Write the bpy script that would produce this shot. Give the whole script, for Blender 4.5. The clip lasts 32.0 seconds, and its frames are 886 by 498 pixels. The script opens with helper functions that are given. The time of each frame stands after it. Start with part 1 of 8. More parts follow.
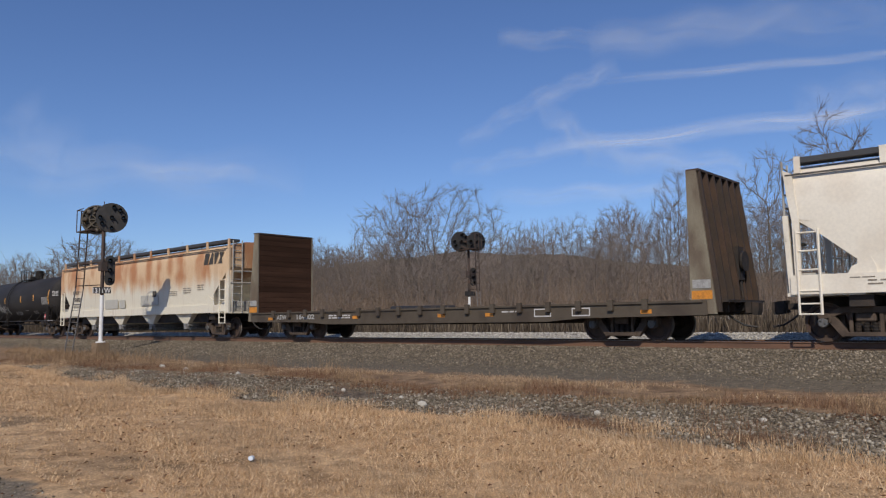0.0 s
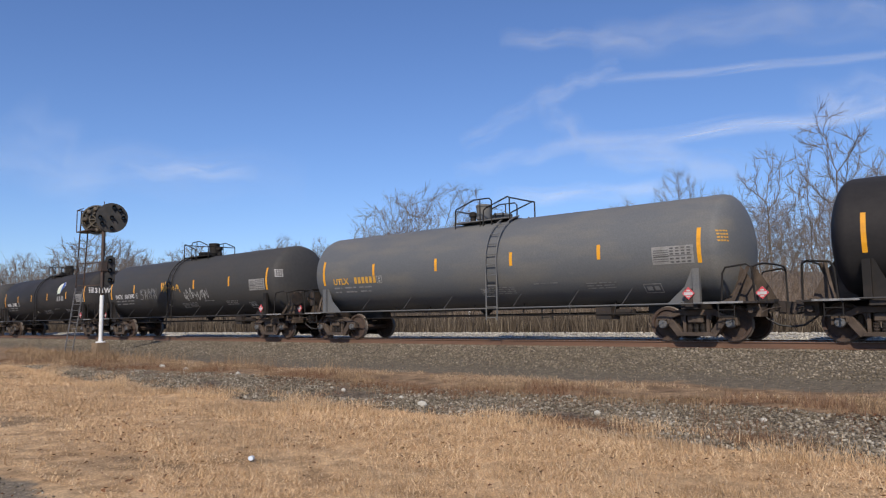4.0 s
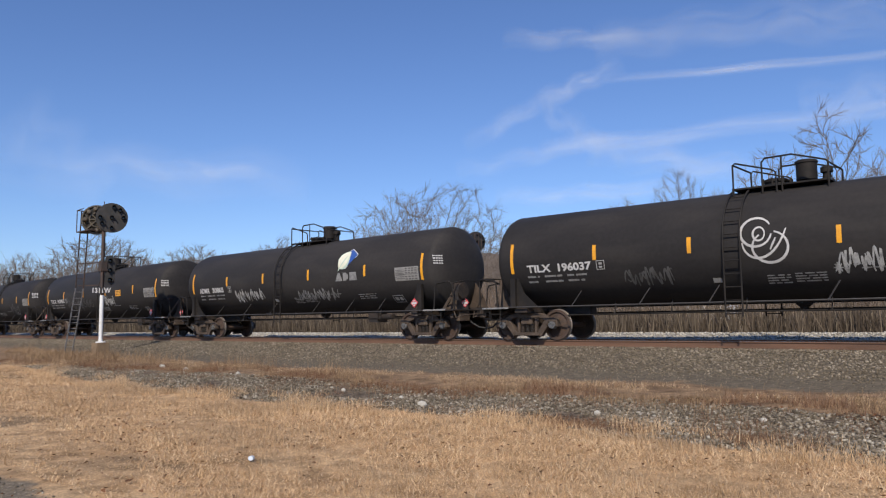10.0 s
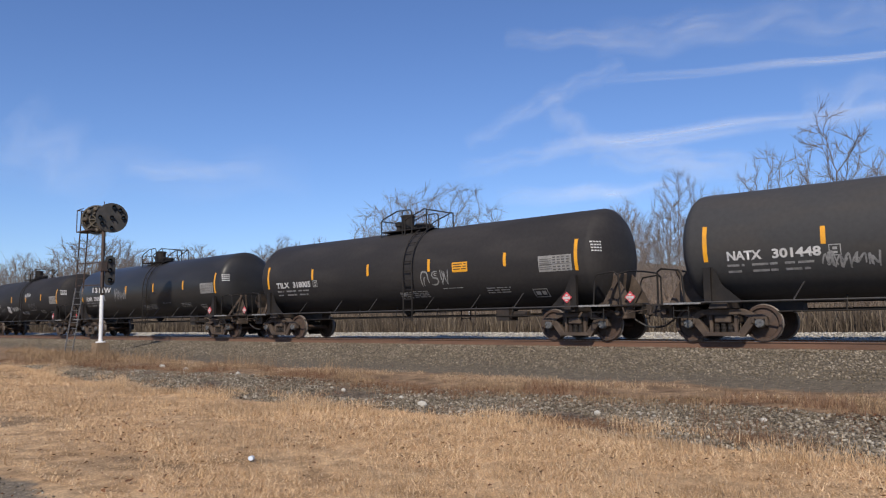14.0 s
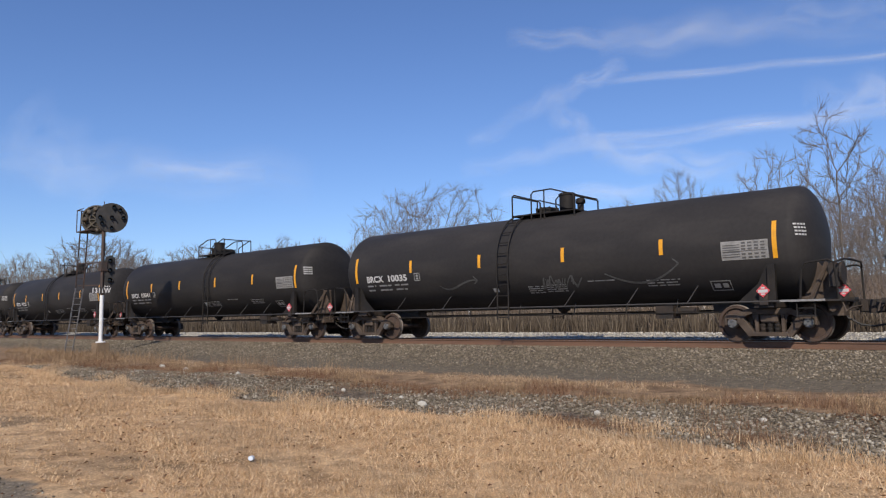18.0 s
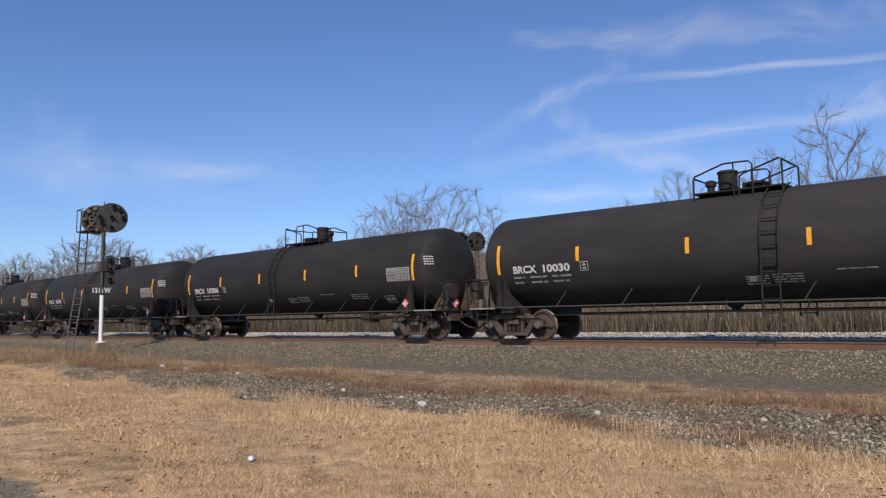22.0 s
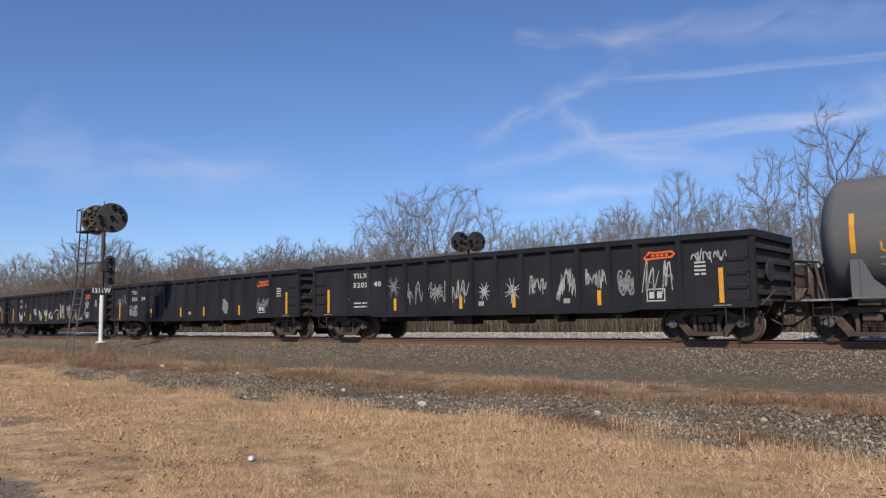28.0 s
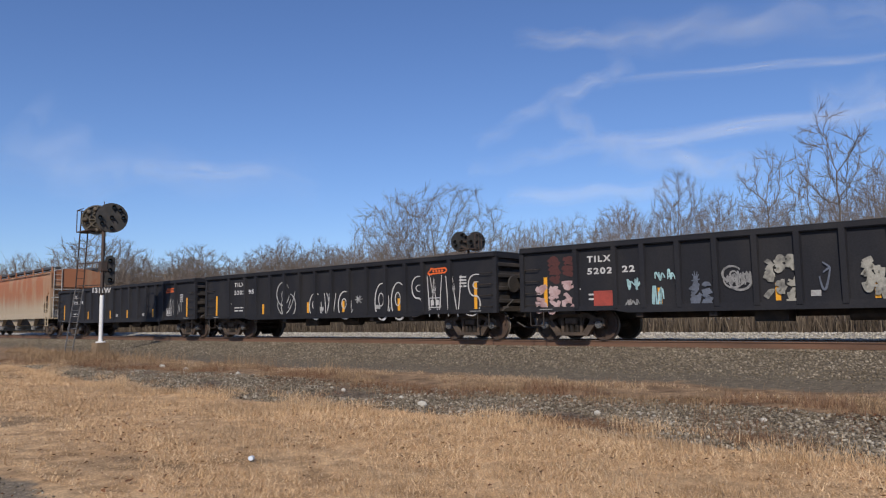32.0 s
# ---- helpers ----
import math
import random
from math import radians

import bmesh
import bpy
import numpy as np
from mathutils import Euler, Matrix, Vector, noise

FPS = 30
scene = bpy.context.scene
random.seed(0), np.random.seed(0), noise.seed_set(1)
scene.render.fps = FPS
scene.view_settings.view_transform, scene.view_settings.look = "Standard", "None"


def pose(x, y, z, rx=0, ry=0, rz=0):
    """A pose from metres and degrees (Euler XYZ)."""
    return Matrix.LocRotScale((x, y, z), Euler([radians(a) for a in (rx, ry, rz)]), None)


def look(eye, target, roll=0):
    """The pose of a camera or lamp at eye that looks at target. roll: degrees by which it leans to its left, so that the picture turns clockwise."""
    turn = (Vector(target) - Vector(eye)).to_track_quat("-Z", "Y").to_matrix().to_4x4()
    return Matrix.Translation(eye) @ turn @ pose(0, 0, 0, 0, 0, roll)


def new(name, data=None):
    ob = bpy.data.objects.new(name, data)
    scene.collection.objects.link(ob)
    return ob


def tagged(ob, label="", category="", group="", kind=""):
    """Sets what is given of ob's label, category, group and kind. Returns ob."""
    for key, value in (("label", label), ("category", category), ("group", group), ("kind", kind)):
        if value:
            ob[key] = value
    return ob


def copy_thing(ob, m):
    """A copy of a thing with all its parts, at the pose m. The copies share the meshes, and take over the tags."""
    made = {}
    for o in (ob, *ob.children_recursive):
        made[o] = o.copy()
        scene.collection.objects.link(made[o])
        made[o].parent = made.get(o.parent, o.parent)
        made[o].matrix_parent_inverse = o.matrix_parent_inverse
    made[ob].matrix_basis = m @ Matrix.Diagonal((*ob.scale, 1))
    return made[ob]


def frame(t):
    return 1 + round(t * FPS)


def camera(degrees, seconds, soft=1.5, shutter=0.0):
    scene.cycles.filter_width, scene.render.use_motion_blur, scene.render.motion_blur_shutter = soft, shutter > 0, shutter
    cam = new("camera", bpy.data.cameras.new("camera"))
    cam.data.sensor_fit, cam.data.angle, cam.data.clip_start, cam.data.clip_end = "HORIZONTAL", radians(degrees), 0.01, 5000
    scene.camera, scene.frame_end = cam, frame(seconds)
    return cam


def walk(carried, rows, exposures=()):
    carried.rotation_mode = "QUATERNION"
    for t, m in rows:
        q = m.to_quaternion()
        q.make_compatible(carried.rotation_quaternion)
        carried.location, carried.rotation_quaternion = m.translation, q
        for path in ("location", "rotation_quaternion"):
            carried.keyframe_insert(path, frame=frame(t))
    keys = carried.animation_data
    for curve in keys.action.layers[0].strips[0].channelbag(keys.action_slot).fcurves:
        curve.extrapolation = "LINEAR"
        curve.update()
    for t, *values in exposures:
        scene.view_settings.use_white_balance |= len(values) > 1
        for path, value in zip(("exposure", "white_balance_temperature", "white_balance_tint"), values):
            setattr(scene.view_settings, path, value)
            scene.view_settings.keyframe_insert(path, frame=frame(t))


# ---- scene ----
import itertools

# ---- camera: on a tripod beside the line; rail top is z = 0, the track runs along x ----
cam = camera(60.6, 32.0, soft=1.2)
EYE = Vector((0.0, 0.0, 0.62))
AIM = EYE + Vector((-0.6597, 0.7456, 0.0944)) * 20
walk(cam, [(0.0, look(EYE, AIM, -0.78)), (32.0, look(EYE, AIM, -0.78))],
     exposures=[(0.0, -0.35), (1.2, -0.22), (2.0, -0.24), (2.8, -0.02), (25.5, 0.0), (28.0, -0.10), (32.0, -0.15)])

# ---- light ----
TO_SUN = Vector((0.385, -0.679, 0.626)).normalized()
world = bpy.data.worlds.new("sky")
scene.world = world
world.use_nodes = True
wn, wl = world.node_tree.nodes, world.node_tree.links
sky = wn.new("ShaderNodeTexSky")
sky.sky_type = "NISHITA"
sky.sun_disc = False
sky.sun_elevation = math.asin(TO_SUN.z)
sky.sun_rotation = math.atan2(TO_SUN.x, TO_SUN.y)
sky.altitude = 150
sky.air_density = 1.0
sky.dust_density = 0.25
sky.ozone_density = 3.5
tint = wn.new("ShaderNodeMix")
tint.data_type, tint.blend_type = "RGBA", "MULTIPLY"
tint.inputs["Factor"].default_value = 1.0
tint.inputs["B"].default_value = (0.862, 0.98, 1.275, 1)
wl.new(sky.outputs[0], tint.inputs["A"])
wl.new(tint.outputs["Result"], wn["Background"].inputs["Color"])
wn["Background"].inputs["Strength"].default_value = 0.10
sun = new("sun", bpy.data.lights.new("sun", "SUN"))
sun.data.energy, sun.data.angle, sun.data.color = 4.0, radians(0.53), (1.0, 0.91, 0.78)
sun.matrix_world = look(TO_SUN * 100, (0, 0, 0))

TRACK_Y = 20.25   # centre of the track
SPEED, GAIN = 19.97, 0.0045   # metres a second, and its slow rise
BEND, BEND_X = 0.0008, -20.0   # the line curves gently away from here


def track_y(x):
    """The centre of the curved track, at that place along it."""
    d = min(abs(x - BEND_X), 160.0)
    return TRACK_Y + BEND * d * d + 2 * BEND * d * (abs(x - BEND_X) - d)


def on_track(x):
    slope = (track_y(x + 0.5) - track_y(x - 0.5))
    return pose(x, track_y(x), 0, 0, 0, math.degrees(math.atan(slope)))


# ---- material helpers ----
def mat(name, base, rough=0.6, metal=0.0, spots=None, amount=0.5, scale=3.0, grain=40.0, grain_amount=0.25,
        bump=0.0, vary=0.0, spec=0.5, stretch=(1, 1, 1), threshold=(0.45, 0.65)):
    """A surface with broad stains of a second colour, fine grain in brightness and relief."""
    m = bpy.data.materials.new(name)
    m.use_nodes = True
    n, l = m.node_tree.nodes, m.node_tree.links
    b = n["Principled BSDF"]
    b.inputs["Roughness"].default_value, b.inputs["Metallic"].default_value = rough, metal
    b.inputs["Specular IOR Level"].default_value = spec
    co = n.new("ShaderNodeTexCoord")
    mp = n.new("ShaderNodeMapping")
    mp.inputs["Scale"].default_value = stretch
    l.new(co.outputs["Object"], mp.inputs["Vector"])
    big = n.new("ShaderNodeTexNoise")
    big.inputs["Scale"].default_value, big.inputs["Detail"].default_value = scale, 6
    fine = n.new("ShaderNodeTexNoise")
    fine.inputs["Scale"].default_value, fine.inputs["Detail"].default_value = grain, 4
    l.new(mp.outputs[0], big.inputs["Vector"])
    l.new(co.outputs["Object"], fine.inputs["Vector"])
    ramp = n.new("ShaderNodeMapRange")
    ramp.inputs["From Min"].default_value, ramp.inputs["From Max"].default_value = threshold
    ramp.inputs["To Max"].default_value = amount
    l.new(big.outputs["Fac"], ramp.inputs["Value"])
    mix = n.new("ShaderNodeMix")
    mix.data_type = "RGBA"
    mix.inputs["A"].default_value = (*base, 1)
    mix.inputs["B"].default_value = (*(spots or base), 1)
    l.new(ramp.outputs[0], mix.inputs["Factor"])
    gr = n.new("ShaderNodeMapRange")
    gr.inputs["From Min"].default_value, gr.inputs["From Max"].default_value = 0.25, 0.75
    gr.inputs["To Min"].default_value, gr.inputs["To Max"].default_value = 1 - grain_amount, 1 + grain_amount
    l.new(fine.outputs["Fac"], gr.inputs["Value"])
    val = gr.outputs[0]
    if vary:
        info = n.new("ShaderNodeObjectInfo")
        vr = n.new("ShaderNodeMapRange")
        vr.inputs["To Min"].default_value, vr.inputs["To Max"].default_value = 1 - vary, 1 + vary
        l.new(info.outputs["Random"], vr.inputs["Value"])
        mu = n.new("ShaderNodeMath")
        mu.operation = "MULTIPLY"
        l.new(val, mu.inputs[0])
        l.new(vr.outputs[0], mu.inputs[1])
        val = mu.outputs[0]
    sc = n.new("ShaderNodeVectorMath")
    sc.operation = "SCALE"
    l.new(mix.outputs["Result"], sc.inputs[0])
    l.new(val, sc.inputs["Scale"])
    l.new(sc.outputs[0], b.inputs["Base Color"])
    if bump:
        bp = n.new("ShaderNodeBump")
        bp.inputs["Strength"].default_value, bp.inputs["Distance"].default_value = bump, 0.01
        l.new(fine.outputs["Fac"], bp.inputs["Height"])
        l.new(bp.outputs[0], b.inputs["Normal"])
    return m


M_TANK = mat("tank_black_paint", (0.030, 0.0275, 0.027), 0.6, spec=0.10, spots=(0.046, 0.041, 0.038), amount=0.6, scale=0.8, grain=9, grain_amount=0.10, stretch=(0.5, 1, 2.0), vary=0.15)
M_TANK_GLOSS = mat("tank_gloss_black", (0.028, 0.027, 0.027), 0.38, spec=0.22, spots=(0.045, 0.042, 0.04), amount=0.5, scale=0.8, grain=20, grain_amount=0.1, stretch=(0.5, 1, 2))
M_TANK_DARKGREY = mat("tank_dark_grey", (0.058, 0.056, 0.055), 0.6, spec=0.12, spots=(0.070, 0.062, 0.055), amount=0.6, scale=0.9, grain=9, grain_amount=0.08, stretch=(0.5, 1, 2))
M_TANK_GREY = mat("tank_grey_paint", (0.125, 0.127, 0.13), 0.6, spec=0.2, spots=(0.19, 0.17, 0.14), amount=0.5, scale=0.9, grain=25, grain_amount=0.12, stretch=(0.5, 1, 2))
M_STEEL = mat("dark_running_gear", (0.023, 0.018, 0.015), 0.75, spots=(0.065, 0.042, 0.029), amount=0.6, scale=4, grain=50, grain_amount=0.3, bump=0.3)
M_IRON = mat("black_painted_iron", (0.020, 0.0175, 0.016), 0.65, spec=0.2, spots=(0.036, 0.029, 0.024), amount=0.6, scale=3, grain=50, grain_amount=0.2)
M_TRUCK = mat("dusty_cast_steel", (0.062, 0.043, 0.031), 0.85, spots=(0.11, 0.078, 0.056), amount=0.8, scale=3, grain=60, grain_amount=0.3, bump=0.3)
M_WHEEL = mat("rusty_wheel", (0.075, 0.045, 0.031), 0.75, spots=(0.035, 0.027, 0.022), amount=0.7, scale=5, grain=40, grain_amount=0.25)
M_TREAD = mat("bright_tread", (0.20, 0.165, 0.14), 0.55, metal=0.4, grain=60, grain_amount=0.1)
M_CAP = mat("bearing_cap_grey", (0.12, 0.115, 0.115), 0.5, spots=(0.09, 0.1, 0.09), amount=0.6, scale=9, grain=60)
M_YELLOW = mat("reflective_yellow", (0.80, 0.36, 0.02), 0.4, spots=(0.6, 0.27, 0.03), amount=0.5, scale=3, grain=30, grain_amount=0.1)
M_WHITE = mat("stencil_white", (0.55, 0.53, 0.51), 0.6, spots=(0.36, 0.34, 0.33), amount=0.5, scale=4, grain=60, grain_amount=0.15)
M_ORANGEPLATE = mat("faded_orange_reflector", (0.62, 0.24, 0.03), 0.5, spots=(0.36, 0.15, 0.03), amount=0.6, scale=4, grain=30)
M_LETTERY = mat("stencil_yellow", (0.62, 0.33, 0.05), 0.6, spots=(0.45, 0.25, 0.05), amount=0.5, scale=4)
M_DULL = mat("worn_stencil", (0.26, 0.25, 0.24), 0.7, spots=(0.12, 0.12, 0.12), amount=0.8, scale=8, grain=60)
M_RED = mat("placard_red", (0.60, 0.08, 0.09), 0.4, grain=30, grain_amount=0.1)
M_GON = mat("gondola_black_paint", (0.022, 0.022, 0.026), 0.6, spec=0.15, spots=(0.035, 0.033, 0.034), amount=0.6, scale=1.2, grain=30, grain_amount=0.2, stretch=(1, 1, 0.5), vary=0.12)
M_GONEND = mat("dusty_gondola_end", (0.040, 0.034, 0.030), 0.7, spots=(0.09, 0.07, 0.055), amount=0.8, scale=1.5, grain=30)
M_ORANGE = mat("orange_emblem", (0.75, 0.13, 0.02), 0.5, grain=30, grain_amount=0.1)
M_BLUE = mat("emblem_blue", (0.03, 0.09, 0.34), 0.45, grain=30, grain_amount=0.1)
M_LEAFGREEN = mat("emblem_leaf_edge", (0.52, 0.62, 0.50), 0.45, grain=30, grain_amount=0.08)
M_LEAF = mat("emblem_leaf", (0.78, 0.76, 0.60), 0.45, spots=(0.70, 0.68, 0.5), amount=0.7, scale=1.6, grain=30, grain_amount=0.08)


def rusted_paint(name, low, high, rust, where=(2.3, 3.3), cover=(0.50, 0.62), amount=0.85):
    """Faded paint: one tone below, a stained one above, and rust that breaks out in the upper band and runs down in streaks."""
    m = bpy.data.materials.new(name)
    m.use_nodes = True
    n, l = m.node_tree.nodes, m.node_tree.links
    b = n["Principled BSDF"]
    b.inputs["Roughness"].default_value = 0.65
    co = n.new("ShaderNodeTexCoord")
    sep = n.new("ShaderNodeSeparateXYZ")
    l.new(co.outputs["Object"], sep.inputs[0])

    def tex(scale, stretch, detail=6):
        mp = n.new("ShaderNodeMapping")
        mp.inputs["Scale"].default_value = stretch
        l.new(co.outputs["Object"], mp.inputs["Vector"])
        t = n.new("ShaderNodeTexNoise")
        t.inputs["Scale"].default_value, t.inputs["Detail"].default_value = scale, detail
        l.new(mp.outputs[0], t.inputs["Vector"])
        return t.outputs["Fac"]

    def rng(v, lo, hi, a=0.0, c=1.0):
        t = n.new("ShaderNodeMapRange")
        t.interpolation_type = "SMOOTHSTEP"
        for k, q in (("From Min", lo), ("From Max", hi), ("To Min", a), ("To Max", c)):
            t.inputs[k].default_value = q
        l.new(v, t.inputs["Value"])
        return t.outputs[0]

    def op(kind, a, c):
        t = n.new("ShaderNodeMath")
        t.operation = kind
        for i, q in enumerate((a, c)):
            if isinstance(q, (int, float)):
                t.inputs[i].default_value = q
            else:
                l.new(q, t.inputs[i])
        return t.outputs[0]

    def mix(f, a, c):
        t = n.new("ShaderNodeMix")
        t.data_type = "RGBA"
        l.new(f, t.inputs["Factor"])
        for k, q in (("A", a), ("B", c)):
            if isinstance(q, tuple):
                t.inputs[k].default_value = (*q, 1)
            else:
                l.new(q, t.inputs[k])
        return t.outputs["Result"]

    band = rng(op("ADD", sep.outputs["Z"], op("MULTIPLY", tex(1.2, (1.6, 1, 0.12)), 1.4)), where[0] + 0.7, where[1] + 0.7)
    c = mix(band, low, high)
    patches = op("MULTIPLY", rng(tex(1.0, (0.9, 1, 0.42), 8), *cover), rng(op("ADD", sep.outputs["Z"], op("MULTIPLY", tex(2.0, (1.5, 1, 0.1)), 1.6)), where[0] + 0.9, where[1] + 0.9))
    c = mix(op("MULTIPLY", patches, amount), c, rust)
    runs = op("MULTIPLY", rng(tex(1.6, (3.5, 1, 0.08), 5), 0.58, 0.78), 0.35)
    c = mix(runs, c, tuple(0.6 * q for q in rust))
    fine = rng(tex(22, (1, 1, 1), 4), 0.2, 0.8, 0.9, 1.08)
    sc = n.new("ShaderNodeVectorMath")
    sc.operation = "SCALE"
    l.new(c, sc.inputs[0])
    l.new(fine, sc.inputs["Scale"])
    l.new(sc.outputs[0], b.inputs["Base Color"])
    return m


M_CREAM = rusted_paint("weathered_cream_paint", (0.72, 0.665, 0.54), (0.66, 0.47, 0.29), (0.42, 0.165, 0.06), where=(2.1, 3.0), cover=(0.42, 0.64))
M_DATA = mat("pale_data_panel", (0.29, 0.275, 0.255), 0.6, spots=(0.20, 0.19, 0.175), amount=0.7, scale=5, grain=60)
M_PIPE = mat("dusty_side_pipe", (0.052, 0.047, 0.044), 0.6, spots=(0.035, 0.031, 0.029), amount=0.7, scale=2, grain=40)
M_FAINT = mat("ghosted_spray", (0.085, 0.082, 0.079), 0.7, spots=(0.05, 0.048, 0.046), amount=0.8, scale=5, grain=40, grain_amount=0.3)
M_PANEL = mat("printed_panel_grey", (0.36, 0.35, 0.33), 0.6, spots=(0.22, 0.21, 0.2), amount=0.7, scale=9, grain=60)
M_PLATE = mat("worn_dark_plate", (0.085, 0.08, 0.075), 0.7, spots=(0.13, 0.12, 0.11), amount=0.8, scale=7, grain=60)
M_STENCIL = mat("worn_dark_print", (0.10, 0.085, 0.07), 0.7, spots=(0.25, 0.21, 0.16), amount=0.5, scale=10)
M_FADED = mat("faded_grey_print", (0.21, 0.175, 0.135), 0.7, spots=(0.34, 0.29, 0.22), amount=0.7, scale=8)
M_CLEAN = mat("white_hopper_paint", (0.80, 0.735, 0.615), 0.5, spots=(0.62, 0.52, 0.40), amount=0.5, scale=0.8, grain=14, grain_amount=0.06)
M_RUSTY = rusted_paint("rust_streaked_paint", (0.42, 0.34, 0.24), (0.36, 0.20, 0.11), (0.34, 0.12, 0.05), where=(1.6, 3.0), cover=(0.40, 0.55))
M_GALV = mat("weathered_white_steel", (0.42, 0.40, 0.36), 0.6, spots=(0.25, 0.21, 0.17), amount=0.7, scale=3, grain=30)
M_PATCH = mat("grey_paint_patch", (0.46, 0.44, 0.385), 0.6, grain=20, grain_amount=0.1)
M_DARKLET = mat("faded_black_letter", (0.05, 0.045, 0.04), 0.7, spots=(0.14, 0.11, 0.08), amount=0.7, scale=5)
M_ROOFWALK = mat("galvanised_walk", (0.05, 0.05, 0.053), 0.6, spots=(0.05, 0.05, 0.05), amount=0.6, scale=4)
M_FLAT = mat("faded_brown_flatcar", (0.085, 0.066, 0.046), 0.75, spots=(0.05, 0.035, 0.025), amount=0.7, scale=1.5, grain=40, grain_amount=0.25)
M_BULK = mat("olive_brown_bulkhead", (0.235, 0.205, 0.145), 0.75, spots=(0.11, 0.075, 0.05), amount=0.8, scale=1.4, grain=40, grain_amount=0.2, stretch=(1, 1, 0.4))
M_BRACE = mat("brown_bulkhead_brace", (0.045, 0.031, 0.023), 0.8, spots=(0.075, 0.042, 0.026), amount=0.8, scale=1.4, grain=40, grain_amount=0.25)
M_SHEATH = mat("rusty_brown_sheathing", (0.12, 0.082, 0.055), 0.85, spots=(0.055, 0.035, 0.025), amount=0.9, scale=1.6, grain=30, grain_amount=0.35, stretch=(1, 2, 0.3))
M_SPRAY = mat("worn_white_spray", (0.40, 0.39, 0.37), 0.7, spots=(0.17, 0.165, 0.16), amount=0.9, scale=5, grain=40, grain_amount=0.3)
M_BOARD = mat("dark_bulkhead_plank", (0.052, 0.027, 0.017), 0.9, spec=0.08, spots=(0.085, 0.044, 0.027), amount=0.6, scale=2, grain=30, grain_amount=0.3, vary=0.25, stretch=(1, 0.2, 2))
M_RAIL = mat("rusty_rail", (0.16, 0.085, 0.052), 0.8, spots=(0.10, 0.055, 0.035), amount=0.7, scale=3, grain=60, grain_amount=0.2, stretch=(0.2, 1, 1))
M_RAILTOP = mat("worn_rail_head", (0.35, 0.33, 0.32), 0.3, metal=1.0, grain=40, grain_amount=0.1)
M_TIE = mat("weathered_tie", (0.075, 0.058, 0.045), 0.9, spots=(0.12, 0.1, 0.08), amount=0.7, scale=3, grain=30, grain_amount=0.3, vary=0.2)
M_SIGNAL = mat("signal_black", (0.022, 0.021, 0.020), 0.7, spots=(0.05, 0.04, 0.035), amount=0.6, scale=4, grain=40)
M_MAST = mat("rusted_mast", (0.055, 0.040, 0.033), 0.8, spots=(0.11, 0.06, 0.04), amount=0.7, scale=4, grain=40)
M_WHITEMAST = mat("white_painted_mast", (0.78, 0.77, 0.74), 0.5, spots=(0.6, 0.56, 0.5), amount=0.5, scale=4, grain=40, grain_amount=0.1)
M_BRONZE = mat("brass_rear_casing", (0.13, 0.105, 0.075), 0.55, spots=(0.05, 0.04, 0.03), amount=0.7, scale=5, grain=40)
M_CONC = mat("stained_concrete", (0.24, 0.165, 0.10), 0.9, spots=(0.15, 0.10, 0.06), amount=0.6, scale=5, grain=60, bump=0.3)
M_GLASS = mat("dark_lens", (0.012, 0.012, 0.014), 0.15)
M_BARK = mat("grey_brown_bark", (0.17, 0.135, 0.105), 0.9, spots=(0.11, 0.085, 0.066), amount=0.6, scale=2, grain=12, grain_amount=0.2, vary=0.2)
M_TWIG = mat("brown_twigs", (0.20, 0.163, 0.134), 0.9, spots=(0.27, 0.222, 0.185), amount=0.6, scale=0.5, grain=4, grain_amount=0.2, vary=0.2)
M_BOTTLE = mat("clear_blue_plastic", (0.66, 0.70, 0.75), 0.15, grain=20, grain_amount=0.05)
M_SHED = mat("dark_brown_siding", (0.06, 0.045, 0.038), 0.8, spots=(0.09, 0.07, 0.06), amount=0.5, scale=2)


# ---- mesh helpers ----
def box(bm, x0, x1, y0, y1, z0, z1):
    v = [bm.verts.new((x, y, z)) for x in (x0, x1) for y in (y0, y1) for z in (z0, z1)]
    for q in ((0, 1, 3, 2), (4, 6, 7, 5), (0, 4, 5, 1), (2, 3, 7, 6), (0, 2, 6, 4), (1, 5, 7, 3)):
        bm.faces.new([v[i] for i in q])


def beam(bm, p, q, w, h, up=(0, 0, 1)):
    """A straight bar from p to q, w wide and h high."""
    p, q = Vector(p), Vector(q)
    d = (q - p).normalized()
    s = d.cross(Vector(up))
    s = s.normalized() if s.length > 1e-4 else Vector((1, 0, 0))
    u = s.cross(d).normalized()
    v = [bm.verts.new(e + s * a * w / 2 + u * b * h / 2) for e in (p, q) for a in (-1, 1) for b in (-1, 1)]
    for f in ((0, 1, 3, 2), (4, 6, 7, 5), (0, 4, 5, 1), (2, 3, 7, 6), (0, 2, 6, 4), (1, 5, 7, 3)):
        bm.faces.new([v[i] for i in f])


